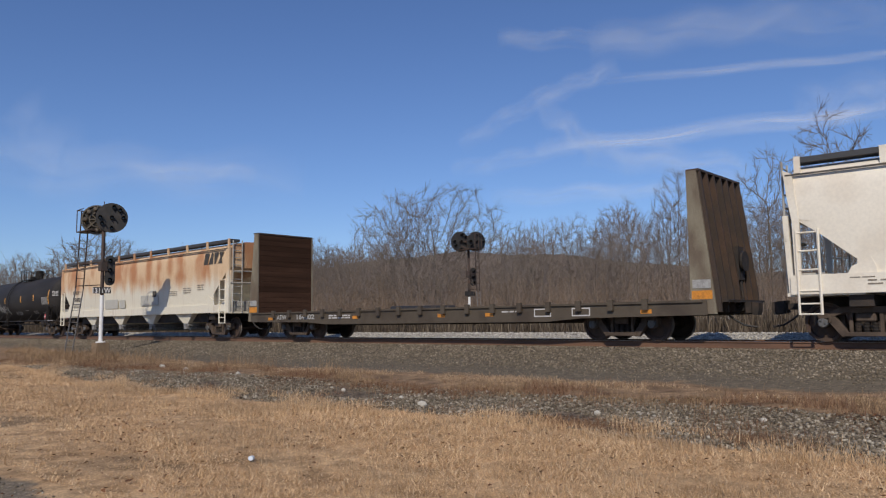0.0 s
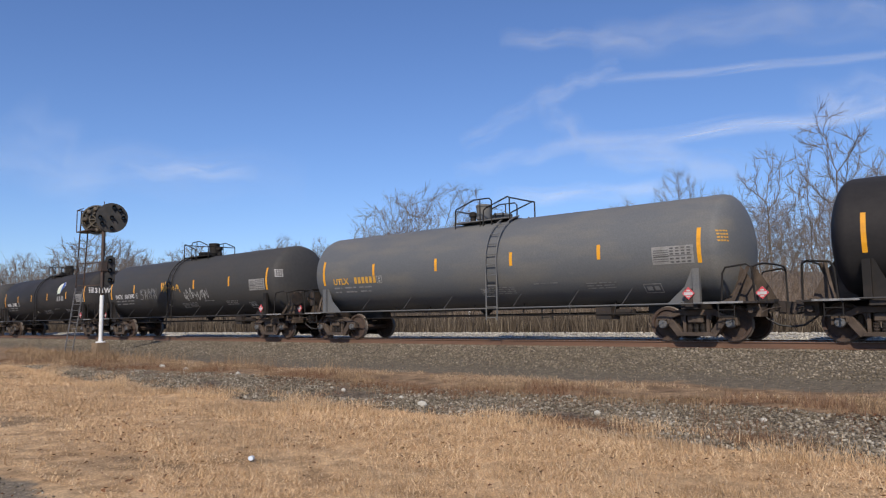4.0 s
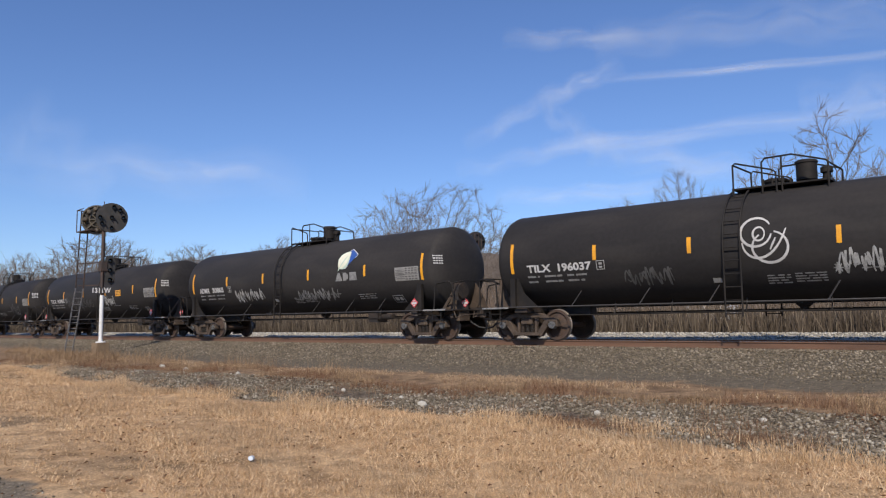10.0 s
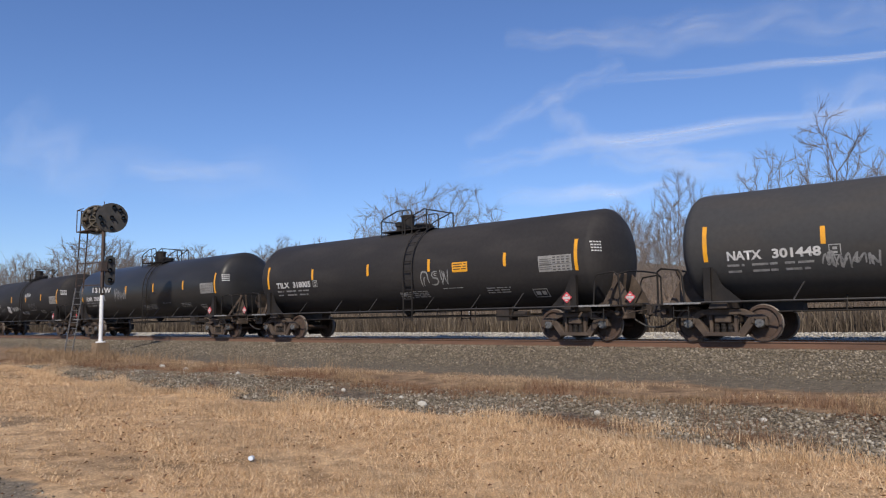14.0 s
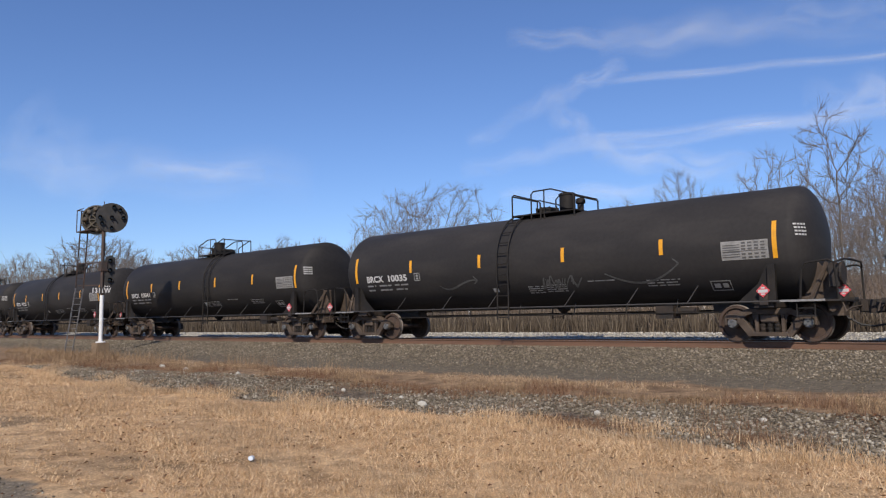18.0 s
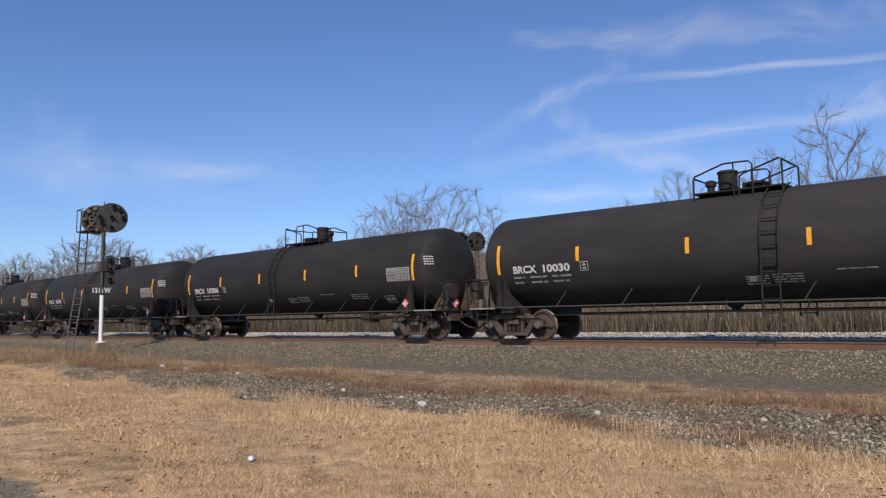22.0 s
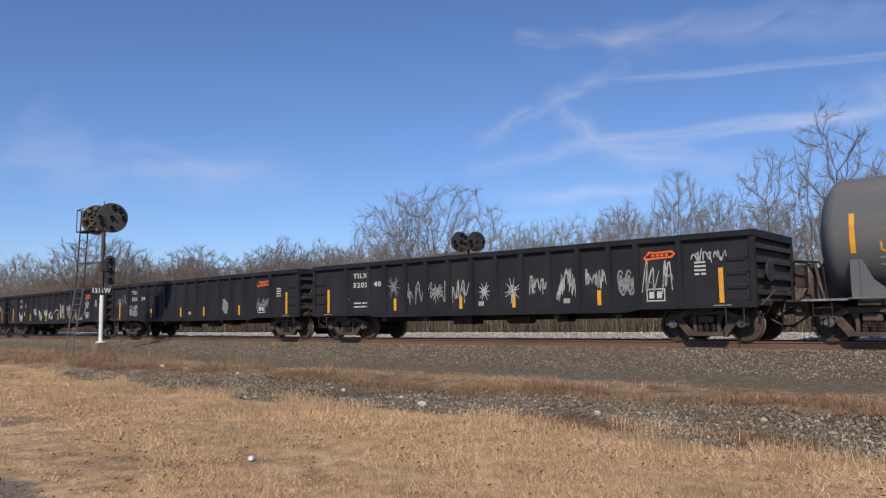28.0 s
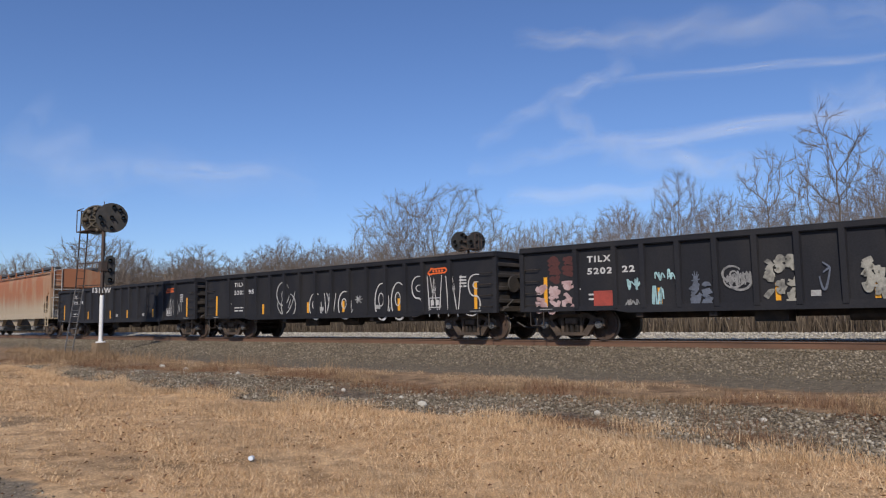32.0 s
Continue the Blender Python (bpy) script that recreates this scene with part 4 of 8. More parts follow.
    bars(car, "test_stencil", ring_box(5.72, 6.24, 1.30, 1.55, 0.022) + [(5.80, 5.96, 1.37, 1.48), (6.02, 6.16, 1.37, 1.48)], M_PANEL)
    bars(car, "small_stencil", print_lines(-6.82, 1.87, 0.42, 2, 5, 0.055, 0.15) + print_lines(-6.22, 1.87, 0.6, 2, 15, 0.055, 0.15) + print_lines(-5.45, 1.87, 0.65, 2, 25, 0.055, 0.15), M_DULL)
    bars(car, "capacity_stencil", print_lines(4.0, 1.62, 0.95, 3, 6, 0.03, 0.07) + print_lines(2.2, 1.68, 0.9, 1, 7, 0.03), M_DULL)
    bars(car, "tank_stencil", print_lines(0.1, 1.60, 0.55, 4, 8, 0.03, 0.06) + print_lines(0.75, 1.62, 0.7, 4, 18, 0.03, 0.06), M_DULL)
    bars(car, "square_mark", ring_box(-4.46, -4.20, 2.00, 2.26, 0.02) + [(-4.38, -4.28, 2.05, 2.10), (-4.38, -4.28, 2.14, 2.20)], M_PANEL)
    bars(car, "ladder_tag", [(lad - 0.62, lad - 0.40, 1.50, 1.62)], M_PANEL)
    return car


TANK_A = build_tank_car(False)
TANK_B = build_tank_car(True)


def repaint(car, names, material):
    for o in car.children:
        if o.name.split(".")[0] in names:
            o.material_slots[0].link = "OBJECT"
            o.material_slots[0].material = material


def emblem(car, x, z, w):
    """A leaf in a tilted blue diamond over a broad grey wordmark, drawn as plain shapes."""
    corners = [Vector((-0.52, 0.0)), Vector((0.09, 0.365)), Vector((0.52, 0.13)), Vector((-0.07, -0.375))]

    def diamond(name, grow, lift, material, label):
        bm = bmesh.new()
        rim = []
        for i, c in enumerate(corners):
            p, q = corners[i - 1], corners[(i + 1) % 4]
            a, b = c + (p - c).normalized() * 0.10, c + (q - c).normalized() * 0.10
            for k in range(5):
                t = k / 4
                rim.append((a * (1 - t) ** 2 + c * 2 * t * (1 - t) + b * t * t) * grow)
        rings = [[bm.verts.new(on_tank(x + v.x * w * f, z + v.y * w * f, lift)) for v in rim] for f in (1.0, 0.75, 0.5, 0.25)]
        for a, b in zip(rings, rings[1:]):
            for i in range(20):
                j = (i + 1) % 20
                bm.faces.new((a[i], a[j], b[j], b[i]))
        bm.faces.new(rings[-1])
        return part(name, bm, material, car, label)

    diamond("emblem_border", 1.07, 0.004, M_WHITE, "white emblem border")
    diamond("emblem_diamond", 1.0, 0.010, M_BLUE, "blue diamond emblem")

    def leaf(name, inset, lift, material, label):
        bm = bmesh.new()
        prev = None
        a = radians(52)
        for i in range(15):
            t = i / 14
            along_leaf = -0.42 + 0.78 * t
            half = 0.335 * math.sin(math.pi * t) ** 0.75 * (1.1 - 0.35 * t)
            row = []
            for v in (-1, -0.5, 0, 0.5, 1):
                b = v * half * inset + (0.045 * (1 - inset) * 4 if inset < 1 else 0.0) * math.sin(math.pi * t)
                row.append(bm.verts.new(on_tank(x + (-0.14 + along_leaf * math.cos(a) - b * math.sin(a)) * w, z + (-0.01 + along_leaf * math.sin(a) + b * math.cos(a)) * w, lift)))
            if prev:
                for j in range(4):
                    bm.faces.new((prev[j], row[j], row[j + 1], prev[j + 1]))
            prev = row
        part(name, bm, material, car, label)

    leaf("leaf_edge", 1.0, 0.016, M_LEAFGREEN, "pale green leaf edge")
    leaf("emblem_leaf", 0.80, 0.021, M_LEAF, "cream leaf emblem")
    bm = bmesh.new()
    ribbon(bm, bezier([(x - 0.42 * w, z - 0.42 * w), (x - 0.30 * w, z - 0.25 * w), (x - 0.15 * w, z - 0.02 * w), (x + 0.02 * w, z + 0.13 * w)]), 0.05 * w, on_tank, 0.025)
    part("leaf_vein", bm, M_LEAFGREEN, car)
    b0, b1 = z - 0.80 * w, z - 0.50 * w
    marks = [[(x - 0.60 * w, b0), (x - 0.22 * w, b0), (x - 0.34 * w, b1), (x - 0.46 * w, b1)],
             [(x - 0.17 * w, b0), (x - 0.02 * w, b0), (x + 0.12 * w, b0 + 0.08 * w), (x + 0.12 * w, b1 - 0.08 * w), (x - 0.02 * w, b1), (x - 0.17 * w, b1)],
             [(x + 0.18 * w, b0), (x + 0.58 * w, b0), (x + 0.56 * w, b1), (x + 0.20 * w, b1)]]
    for m in marks:
        bm = bmesh.new()
        bm.faces.new([bm.verts.new(on_tank(a, b, 0.008)) for a, b in m])
        part("wordmark", bm, M_DULL, car, "plain grey block of a wordmark", recalc=False)


LG = 17.65
CARS = []   # thing, place of its centre along the train
BLACK = "black railway tank car with yellow stripes"

# mark, turned, paint, white lettering, emblem
TANKS = [
    ("TILX 195949", 0, 0, 1, 0),
    ("TILX 196956", 0, 0, 1, 0),
    ("UTLX", 1, 3, 0, 0),
    ("NATX 301390", 0, 2, 1, 0),
    ("ADMX 31081", 0, 0, 1, 1),
    ("ADMX 30607", 0, 2, 0.5, 1),
]
TANKS += [
    ("TILX 197854", 1, 0, 1, 1),
    ("UTLX 206539", 0, 0, 0, 0),
    ("TILX 196037", 0, 0, 1, 0),
    ("ADMX 30865", 0, 0, 1, 1),
    ("TILX 197452", 1, 0, 1, 0),
    ("TILX 194997", 1, 0, 1, 0),
]
TANKS += [
    ("NATX 301448", 0, 2, 1, 0),
    ("TILX 318005", 1, 0, 1, 0),
    ("ADMX 29263", 1, 1, 1, 0),
    ("ADMX 31215", 1, 0, 1, 0),
    ("BRCX 10192", 0, 0, 1, 0),
    ("BRCX 10035", 0, 0, 1, 0),
]
TANKS += [
    ("BRCX 10041", 1, 0, 1, 0),
    ("BRCX 10123", 0, 0, 1, 0),
    ("BRCX 10164", 0, 0, 1, 0),
    ("BRCX 10030", 1, 0, 1, 0),
    ("BRCX 10286", 0, 0, 1, 0),
    ("BRCX 10290", 0, 0, 1, 0),
]
TANKS += [
    ("BRCX 10019", 1, 0, 1, 0),
    ("BRCX 10066", 0, 0, 1, 0),
    ("TILX 195321", 1, 0, 1, 0),
    ("UTLX 204707", 1, 3, 0, 0),
]
# sprayed signs, car by car
TANK_TAGS = {
    0: [("tag", -4.31, -2.7, 1.64, 2.30, 4, "white"), ("tag", -2.74, -1.03, 1.50, 2.08, 4, "white")],
    3: [("outline", -4.0, -2.1, 1.9, 2.45, 4, "dull"), ("tag", -1.6, 0.2, 2.1, 2.7, 4, "yellow"), ("tag", 0.5, 2.8, 1.7, 2.3, 4, "white")],
    5: [("outline", -4.2, -2.6, 1.65, 2.42, 4, "white"), ("star", -4.25, -3.9, 1.42, 1.68, 1, "white"), ("outline", -0.45, 2.55, 1.45, 2.55, 6, "white"), ("tag", 3.2, 4.9, 1.5, 1.76, 5, "dull")],
    8: [("blob", -0.44, 0.82, 1.9, 3.09, 1, "bright"), ("tag", -3.6, -2.2, 1.5, 2.0, 4, "faint"), ("star", 1.62, 1.85, 1.6, 1.85, 1, "white"), ("tag", 1.75, 2.9, 1.55, 2.15, 5, "white")],
}
TANK_TAGS.update({
    9: [("tag", -3.92, -1.85, 1.55, 2.1, 6, "white"), ("tag", 0.5, 2.9, 1.45, 1.95, 6, "dull")],
    10: [("tag", -4.15, -1.83, 1.49, 2.3, 6, "faint"), ("outline", -1.82, -0.41, 1.7, 2.15, 3, "faint"), ("tag", 1.25, 2.5, 1.7, 2.25, 4, "white")],
    11: [("wing", -2.85, 0.0, 1.45, 2.0, 4, "white"), ("tag", 3.32, 5.3, 1.55, 2.2, 5, "faint")],
    12: [("tag", -4.6, -3.4, 1.70, 2.10, 4, "dull"), ("tag", 1.5, 2.4, 1.6, 1.9, 3, "faint")],
    13: [("outline", 1.3, 2.6, 1.8, 2.3, 3, "dull")],
    14: [("tag", -3.0, -1.6, 1.9, 2.6, 3, "dull")],
    15: [("scuff", -6.6, -4.9, 1.5, 1.72, 3, "faint"), ("wing", -4.4, -3.2, 1.6, 2.0, 1, "faint"), ("scuff", -2.75, -1.95, 1.58, 2.0, 1, "bright"), ("tag", -1.7, 0.1, 1.65, 2.0, 5, "white"), ("tag", 1.45, 2.55, 2.5, 2.85, 4, "white"), ("outline", 2.0, 3.6, 1.7, 2.15, 3, "faint")],
    17: [("arrow", -3.4, -1.6, 1.4, 2.1, 1, "faint"), ("tag", 0.6, 2.0, 1.5, 1.9, 3, "faint"), ("arrow", 2.8, 5.2, 1.5, 2.2, 1, "faint")],
    24: [("tag", 2.4, 3.5, 1.5, 1.75, 4, "dull")],
})
# places of the four short stripes, where they differ
EMBLEM_X = {6: 3.1}
STRIPES = {0: (-4.47, -1.7, 1.86, 4.56), 1: (-4.42, -1.7, 1.34, 4.56), 4: (-4.5, -1.76, 1.28, 4.56), 6: (-4.8, -1.64, 1.5, 4.56), 7: (-4.18, -1.28, 1.36, 4.24),
           8: (-4.5, -1.74, 1.81, 4.6), 9: (-4.51, -1.78, 1.27, 4.57), 10: (-4.68, -1.7, 1.41, 4.88), 11: (-4.58, -1.69, 1.41, 4.81), 12: (-4.56, -1.44, 1.7, 4.74),
           13: (-4.46, -1.3, 1.71, 4.9), 16: (-4.44, -1.59, 1.54, 4.75), 18: (-4.6, -1.79, 1.43, 4.43), 19: (-4.83, -1.63, 1.31, 4.75), 20: (-4.6, -1.69, 1.21, 4.27), 21: (-4.53, -1.27, 1.69, 4.36)}
PAINTS = (M_TANK, M_TANK_GLOSS, M_TANK_DARKGREY, M_TANK_GREY)
PAINT_WORDS = (BLACK, "glossy black railway tank car with rounded ends", "dusty dark grey railway tank car with yellow stripes", "light grey railway tank car with yellow stencils")


def build_tanks():
    inks = {"white": M_SPRAY, "bright": M_WHITE, "dull": M_DULL, "faint": M_FAINT, "yellow": M_LETTERY}
    for i, (mark, turned, paint, white, logo) in enumerate(TANKS):
        tags = TANK_TAGS.get(i, ())
        s = -58.26 - 18.52 * i if i < 14 else -317.94 if i == 14 else -355.29 - 18.43 * (i - 16)
        car = copy_thing(TANK_B if turned else TANK_A, pose(0, TRACK_Y, 0))
        for x in STRIPES.get(i, (-4.6, -1.6, 1.5, 4.55)):
            patch(car, "reflector_stripe", x - 0.055, x + 0.055, 2.28, 2.70, M_YELLOW, rows=4, label="yellow reflective stripe")
        words = PAINT_WORDS[paint]
        if tags:
            words += ", graffiti"
        if logo:
            words += ", leaf emblem"
        tagged(car, words, "tank car", group="cars of the freight train")
        if paint:
            repaint(car, ("tank",), PAINTS[paint])
        if paint == 3:
            repaint(car, ("side_ladder", "top_platform", "manway", "valve_housing", "saddle_gusset", "side_rail"), M_TANK_GREY)
        ink = M_WHITE if white == 1 else M_DULL if white else M_LETTERY
        left, number = (mark + " ").split(" ")[:2]
        write(car, left, 0.30, -6.80, 2.03, ink, width=0.84)
        if not number:
            bars(car, "worn_number", [(-5.65 + q * 0.2, -5.51 + q * 0.2, 2.03, 2.26) for q in range(6)], ink)
        else:
            write(car, number, 0.30, -5.72, 2.03, ink, width=0.183 * len(number))
        if logo:
            emblem(car, EMBLEM_X.get(i, 3.55), 2.98, 1.02)
        graffiti(car, tags, inks, i * 7)
        if mark in ("TILX 197452", "TILX 318005"):
            patch(car, "yellow_sign", 2.75, 3.4, 2.2, 2.52, M_YELLOW, rows=3, label="yellow warning panel")
            bars(car, "sign_print", print_lines(2.8, 2.44, 0.55, 3, 2, 0.03, 0.08), M_SIGNAL, lift=0.009)
        if i == 27:
            for x0, x1, z0, z1 in ((-3.1, -1.7, 1.9, 2.4), (-1.6, -0.3, 2.3, 2.5), (2.0, 3.1, 2.2, 2.7)):
                patch(car, "painted_out_patch", x0, x1, z0, z1, M_SIGNAL, rows=4, label="black painted-out patch")
        # short print on the head
        def head(x, z, lift=0.008):
            return (7.70 + 0.54 * math.sqrt(max(0, 1 - (x / TANK_R) ** 2 - ((z - TANK_Z) / TANK_R) ** 2)) + lift, x, z)
        bars(car, "head_stencil", [(-1.36 + a * 0.08, -1.30 + a * 0.08, 2.80 - b * 0.085, 2.84 - b * 0.085) for a in range(4) for b in range(4)], ink, put=head)
        CARS.append((car, s))


build_tanks()


# ---- gondola ----
def build_gondola():
    car = new("gondola_car")
    side_y = 1.46
    for sy in (-1, 1):
        bm = bmesh.new()
        a, b = sorted((sy * side_y, sy * (side_y - 0.03)))
        box(bm, -8.31, 8.31, a, b, 0.86, 2.62)
        part("side_panel", bm, M_GON, car)
        bm = bmesh.new()
        a, b = sorted((sy * (side_y + 0.11), sy * (side_y - 0.06)))
        box(bm, -8.38, 8.38, a, b, 2.60, 2.76)
        bmesh.ops.bevel(bm, geom=bm.edges, offset=0.02, segments=2, affect="EDGES")
        part("top_chord", bm, M_GON, car)
        bm = bmesh.new()
        a, b = sorted((sy * (side_y + 0.05), sy * (side_y - 0.1)))
        prism(bm, [(-8.31, 0.98), (8.31, 0.98), (8.31, 0.85), (5.3, 0.85), (4.9, 0.78), (-4.9, 0.78), (-5.3, 0.85), (-8.31, 0.85)], a, b)
        part("side_sill", bm, M_GON, car)
        for x in (0.49, 1.47, 2.45, 3.43, 4.42, 5.25, 6.47):
            for s in (-1, 1):
                bm = bmesh.new()
                ya, yb = sy * (side_y + 0.11), sy * (side_y - 0.01)
                lo = 0.90
                v = [bm.verts.new((s * x + dx, y, z)) for z in (lo, 2.62) for dx, y in ((-0.10, yb), (-0.065, ya if z > 1 else sy * (side_y + 0.07)), (0.065, ya if z > 1 else sy * (side_y + 0.07)), (0.10, yb))]
                for i in range(4):
                    j = (i + 1) % 4
                    bm.faces.new((v[i], v[j], v[j + 4], v[i + 4]))
                bm.faces.new(v[:4][::-1]), bm.faces.new(v[4:])
                part("side_post", bm, M_GON, car)
    for s in (-1, 1):
        bm = bmesh.new()
        a, b = sorted((s * 8.24, s * 8.29))
        box(bm, a, b, -1.43, 1.43, 0.9, 2.6)
        part("end_panel", bm, M_GONEND, car)
        bm = bmesh.new()
        a, b = sorted((s * 8.21, s * 8.40))
        box(bm, a, b, -1.5, 1.5, 2.58, 2.77)
        part("end_chord", bm, M_GON, car)
        for z in (1.15, 1.55, 1.95, 2.3):
            bm = bmesh.new()
            a, b = sorted((s * 8.29, s * 8.39))
            box(bm, a, b, -1.40, 1.40, z, z + 0.13)
            bmesh.ops.bevel(bm, geom=bm.edges, offset=0.02, segments=1, affect="EDGES")
            part("end_rib", bm, M_GONEND, car)
        for y in (-1.46, 1.46):
            bm = bmesh.new()
            a, b = sorted((s * 8.26, s * 8.40))
            box(bm, a, b, y - 0.06, y + 0.06, 0.85, 2.6)
            part("corner_post", bm, M_GON, car)
        for sy in (-1.53, 1.53):
            for z in (1.05, 1.4, 1.75, 2.1):
                bm = bmesh.new()
                tube(bm, [(s * 7.71, sy * 0.96, z), (s * 7.73, sy * 1.02, z), (s * 8.19, sy * 1.02, z), (s * 8.21, sy * 0.96, z)], 0.014, 5)
                part("grab_iron", bm, M_STEEL, car)
            bm = bmesh.new()
            tube(bm, [(s * 7.61, sy * 0.97, 0.88), (s * 7.61, sy * 0.97, 0.46), (s * 7.63, sy * 0.97, 0.44), (s * 8.04, sy * 0.97, 0.44), (s * 8.06, sy * 0.97, 0.46), (s * 8.06, sy * 0.97, 0.88)], 0.018, 6)
            part("sill_step", bm, M_STEEL, car)
        bm = bmesh.new()
        lathe(bm, [(s * 8.46, 0.0), (s * 8.46, 0.26), (s * 8.50, 0.28), (s * 8.52, 0.26), (s * 8.52, 0.0)], 18, "x", (0, -0.75, 1.75))
        rod(bm, (s * 8.40, -0.75, 1.75), (s * 8.50, -0.75, 1.75), 0.05)
        box(bm, *sorted((s * 8.40, s * 8.62)), -1.2, 0.2, 1.0, 1.05)
        tube(bm, [(s * 8.41, -1.25, 0.9), (s * 8.66, -1.0, 1.25), (s * 8.66, 0, 1.25)], 0.02)
        part("hand_brake", bm, M_GONEND, car)
        bm = bmesh.new()
        beam(bm, (s * 7.2, 0, 0.86), (s * 8.56, 0, 0.86), 0.4, 0.3)
        box(bm, *sorted((s * 6.62, s * 7.22)), -1.35, 1.35, 0.76, 0.9)
        part("draft_sill", bm, M_STEEL, car)
        build_coupler(car, s * 8.825)
        build_truck(car, s * 6.93)
        bars(car, "reflector_bracket", [(s * 7.525 - 0.2, s * 7.525 + 0.25, 0.90, 0.93)], M_DULL, put=flat_side(-1.515))
        patch(car, "reflector_stripe", s * 7.525 - 0.06, s * 7.525 + 0.06, 0.95, 1.86, M_YELLOW, put=flat_side(-1.46), label="tall yellow reflective stripe")
    for x in (-3.97, -0.98, 1.13, 4.07):
        patch(car, "reflector_stripe", x - 0.06, x + 0.06, 1.0, 1.42, M_YELLOW, put=flat_side(-1.46), label="yellow reflective stripe")
    bm = bmesh.new()
    box(bm, -8.26, 8.26, -1.43, 1.43, 0.92, 1.0)
    part("floor_plate", bm, M_GONEND, car)
    bm = bmesh.new()
    box(bm, -6.5, 6.5, -0.25, 0.25, 0.62, 0.92)
    box(bm, -1.7, -0.9, -1.0, -0.4, 0.50, 0.85)
    rod(bm, (0.4, -0.7, 0.66), (1.3, -0.7, 0.66), 0.16, 14)
    box(bm, 2.3, 2.7, -0.9, -0.5, 0.55, 0.85)
    for x in (-4.6, -2.6, 2.6, 4.6):
        box(bm, x - 0.1, x + 0.1, -1.4, 1.4, 0.66, 0.85)
    part("center_sill", bm, M_STEEL, car)
    side = flat_side(-1.46)
    # orange emblem with a slanted body
    bm = bmesh.new()
    rim = [(5.17, 2.22), (5.30, 2.33), (5.34, 2.40), (5.50, 2.37), (6.02, 2.39), (6.13, 2.30), (6.02, 2.19), (5.45, 2.17), (5.26, 2.14)]
    rim = [(5.43 + (x - 5.17) * 0.97, z) for x, z in rim]
    mx, mz = 5.90, 2.28
    a = [bm.verts.new(side(x, z)) for x, z in rim]
    b = [bm.verts.new(side(mx + (x - mx) * 0.86, mz + (z - mz) * 0.5)) for x, z in rim]
    for i in range(len(rim)):
        j = (i + 1) % len(rim)
        bm.faces.new((a[i], a[j], b[j], b[i]))
    for x in (5.72, 5.85, 5.98, 6.11):
        bm.faces.new([bm.verts.new(side(x + u, z)) for u, z in ((-0.045, 2.25), (0.045, 2.25), (0.045, 2.31), (-0.045, 2.31))])
    part("emblem", bm, M_ORANGE, car, "orange emblem")
    bars(car, "small_print", print_lines(-6.1, 1.28, 0.85, 2, 2, 0.05, 0.13) + print_lines(6.85, 2.0, 0.3, 4, 5, 0.05, 0.1) + print_lines(-7.0 + 0.45, 1.45, 0.2, 1, 6), M_WHITE, put=side)
    bars(car, "test_stencil", ring_box(5.5, 6.03, 1.06, 1.40, 0.03) + [(5.58, 5.72, 1.14, 1.32), (5.80, 5.94, 1.14, 1.32)], M_WHITE, put=side)
    return car


GONDOLA = build_gondola()
GONS = ["520240", "520239", "520232", "520224", "520222", "520295", "5202"]
GON_TAGS = {}
GON_TAGS[0] = [("star", -2.34, -1.65, 1.27, 1.88, 1, "white"),
               ("tag", -1.32, -0.61, 1.14, 1.93, 2, "white"),
               ("star", -0.23, 0.26, 1.21, 1.84, 1, "white"),
               ("star", 0.8, 1.43, 1.09, 1.93, 1, "white"),
               ("tag", 1.72, 2.43, 1.34, 1.93, 3, "white"),
               ("wing", 2.69, 3.41, 1.13, 2.11, 2, "white"),
               ("tag", 3.67, 4.3, 1.45, 2.01, 3, "white"),
               ("blob", 4.68, 5.18, 1.25, 1.96, 2, "dull"),
               ("tag", 5.43, 6.36, 1.22, 2.15, 2, "white"),
               ("tag", 6.8, 7.7, 1.99, 2.38, 3, "white"),
               ("star", -4.34, -3.62, 1.45, 2.2, 1, "dull"),
               ("tag", -3.5, -2.57, 1.13, 1.92, 2, "dull"),
               ("tag", -2.38, -1.54, 1.19, 1.96, 2, "dull")]
GON_TAGS[1] = [("tag", -7.9, -6.57, 1.57, 2.24, 2, "dull"),
               ("scuff", -6.58, -5.34, 1.14, 1.64, 2, "dull"),
               ("scuff", 2.72, 3.26, 0.94, 1.63, 1, "dull"),
               ("tag", 5.43, 6.38, 1.18, 1.66, 3, "dull")]
GON_TAGS[2] = [("wing", -6.23, -5.01, 0.84, 1.67, 3, "bright"),
               ("arrow", -3.46, -2.55, 1.67, 1.94, 1, "bright"),
               ("wing", -3.19, -2.53, 1.16, 1.75, 1, "bright"),
               ("wing", -2.32, -1.4, 0.91, 1.8, 2, "bright"),
               ("wing", -1.29, -0.61, 1.19, 1.75, 2, "bright"),
               ("arrow", -1.06, -0.63, 0.8, 1.02, 1, "bright"),
               ("wing", -0.57, 0.62, 0.95, 1.58, 2, "bright"),
               ("arrow", 0.64, 1.53, 1.42, 1.7, 1, "bright"),
               ("tag", 1.57, 2.5, 0.99, 1.97, 3, "bright"),
               ("fan", 2.7, 3.63, 1.15, 2.09, 1, "bright"),
               ("arrow", 3.58, 4.29, 0.79, 1.86, 1, "white"),
               ("arrow", 4.24, 5.26, 0.88, 1.13, 1, "bright"),
               ("arrow", 5.32, 5.7, 1.21, 1.66, 1, "bright"),
               ("fan", 5.6, 6.26, 1.57, 2.12, 1, "bright")]
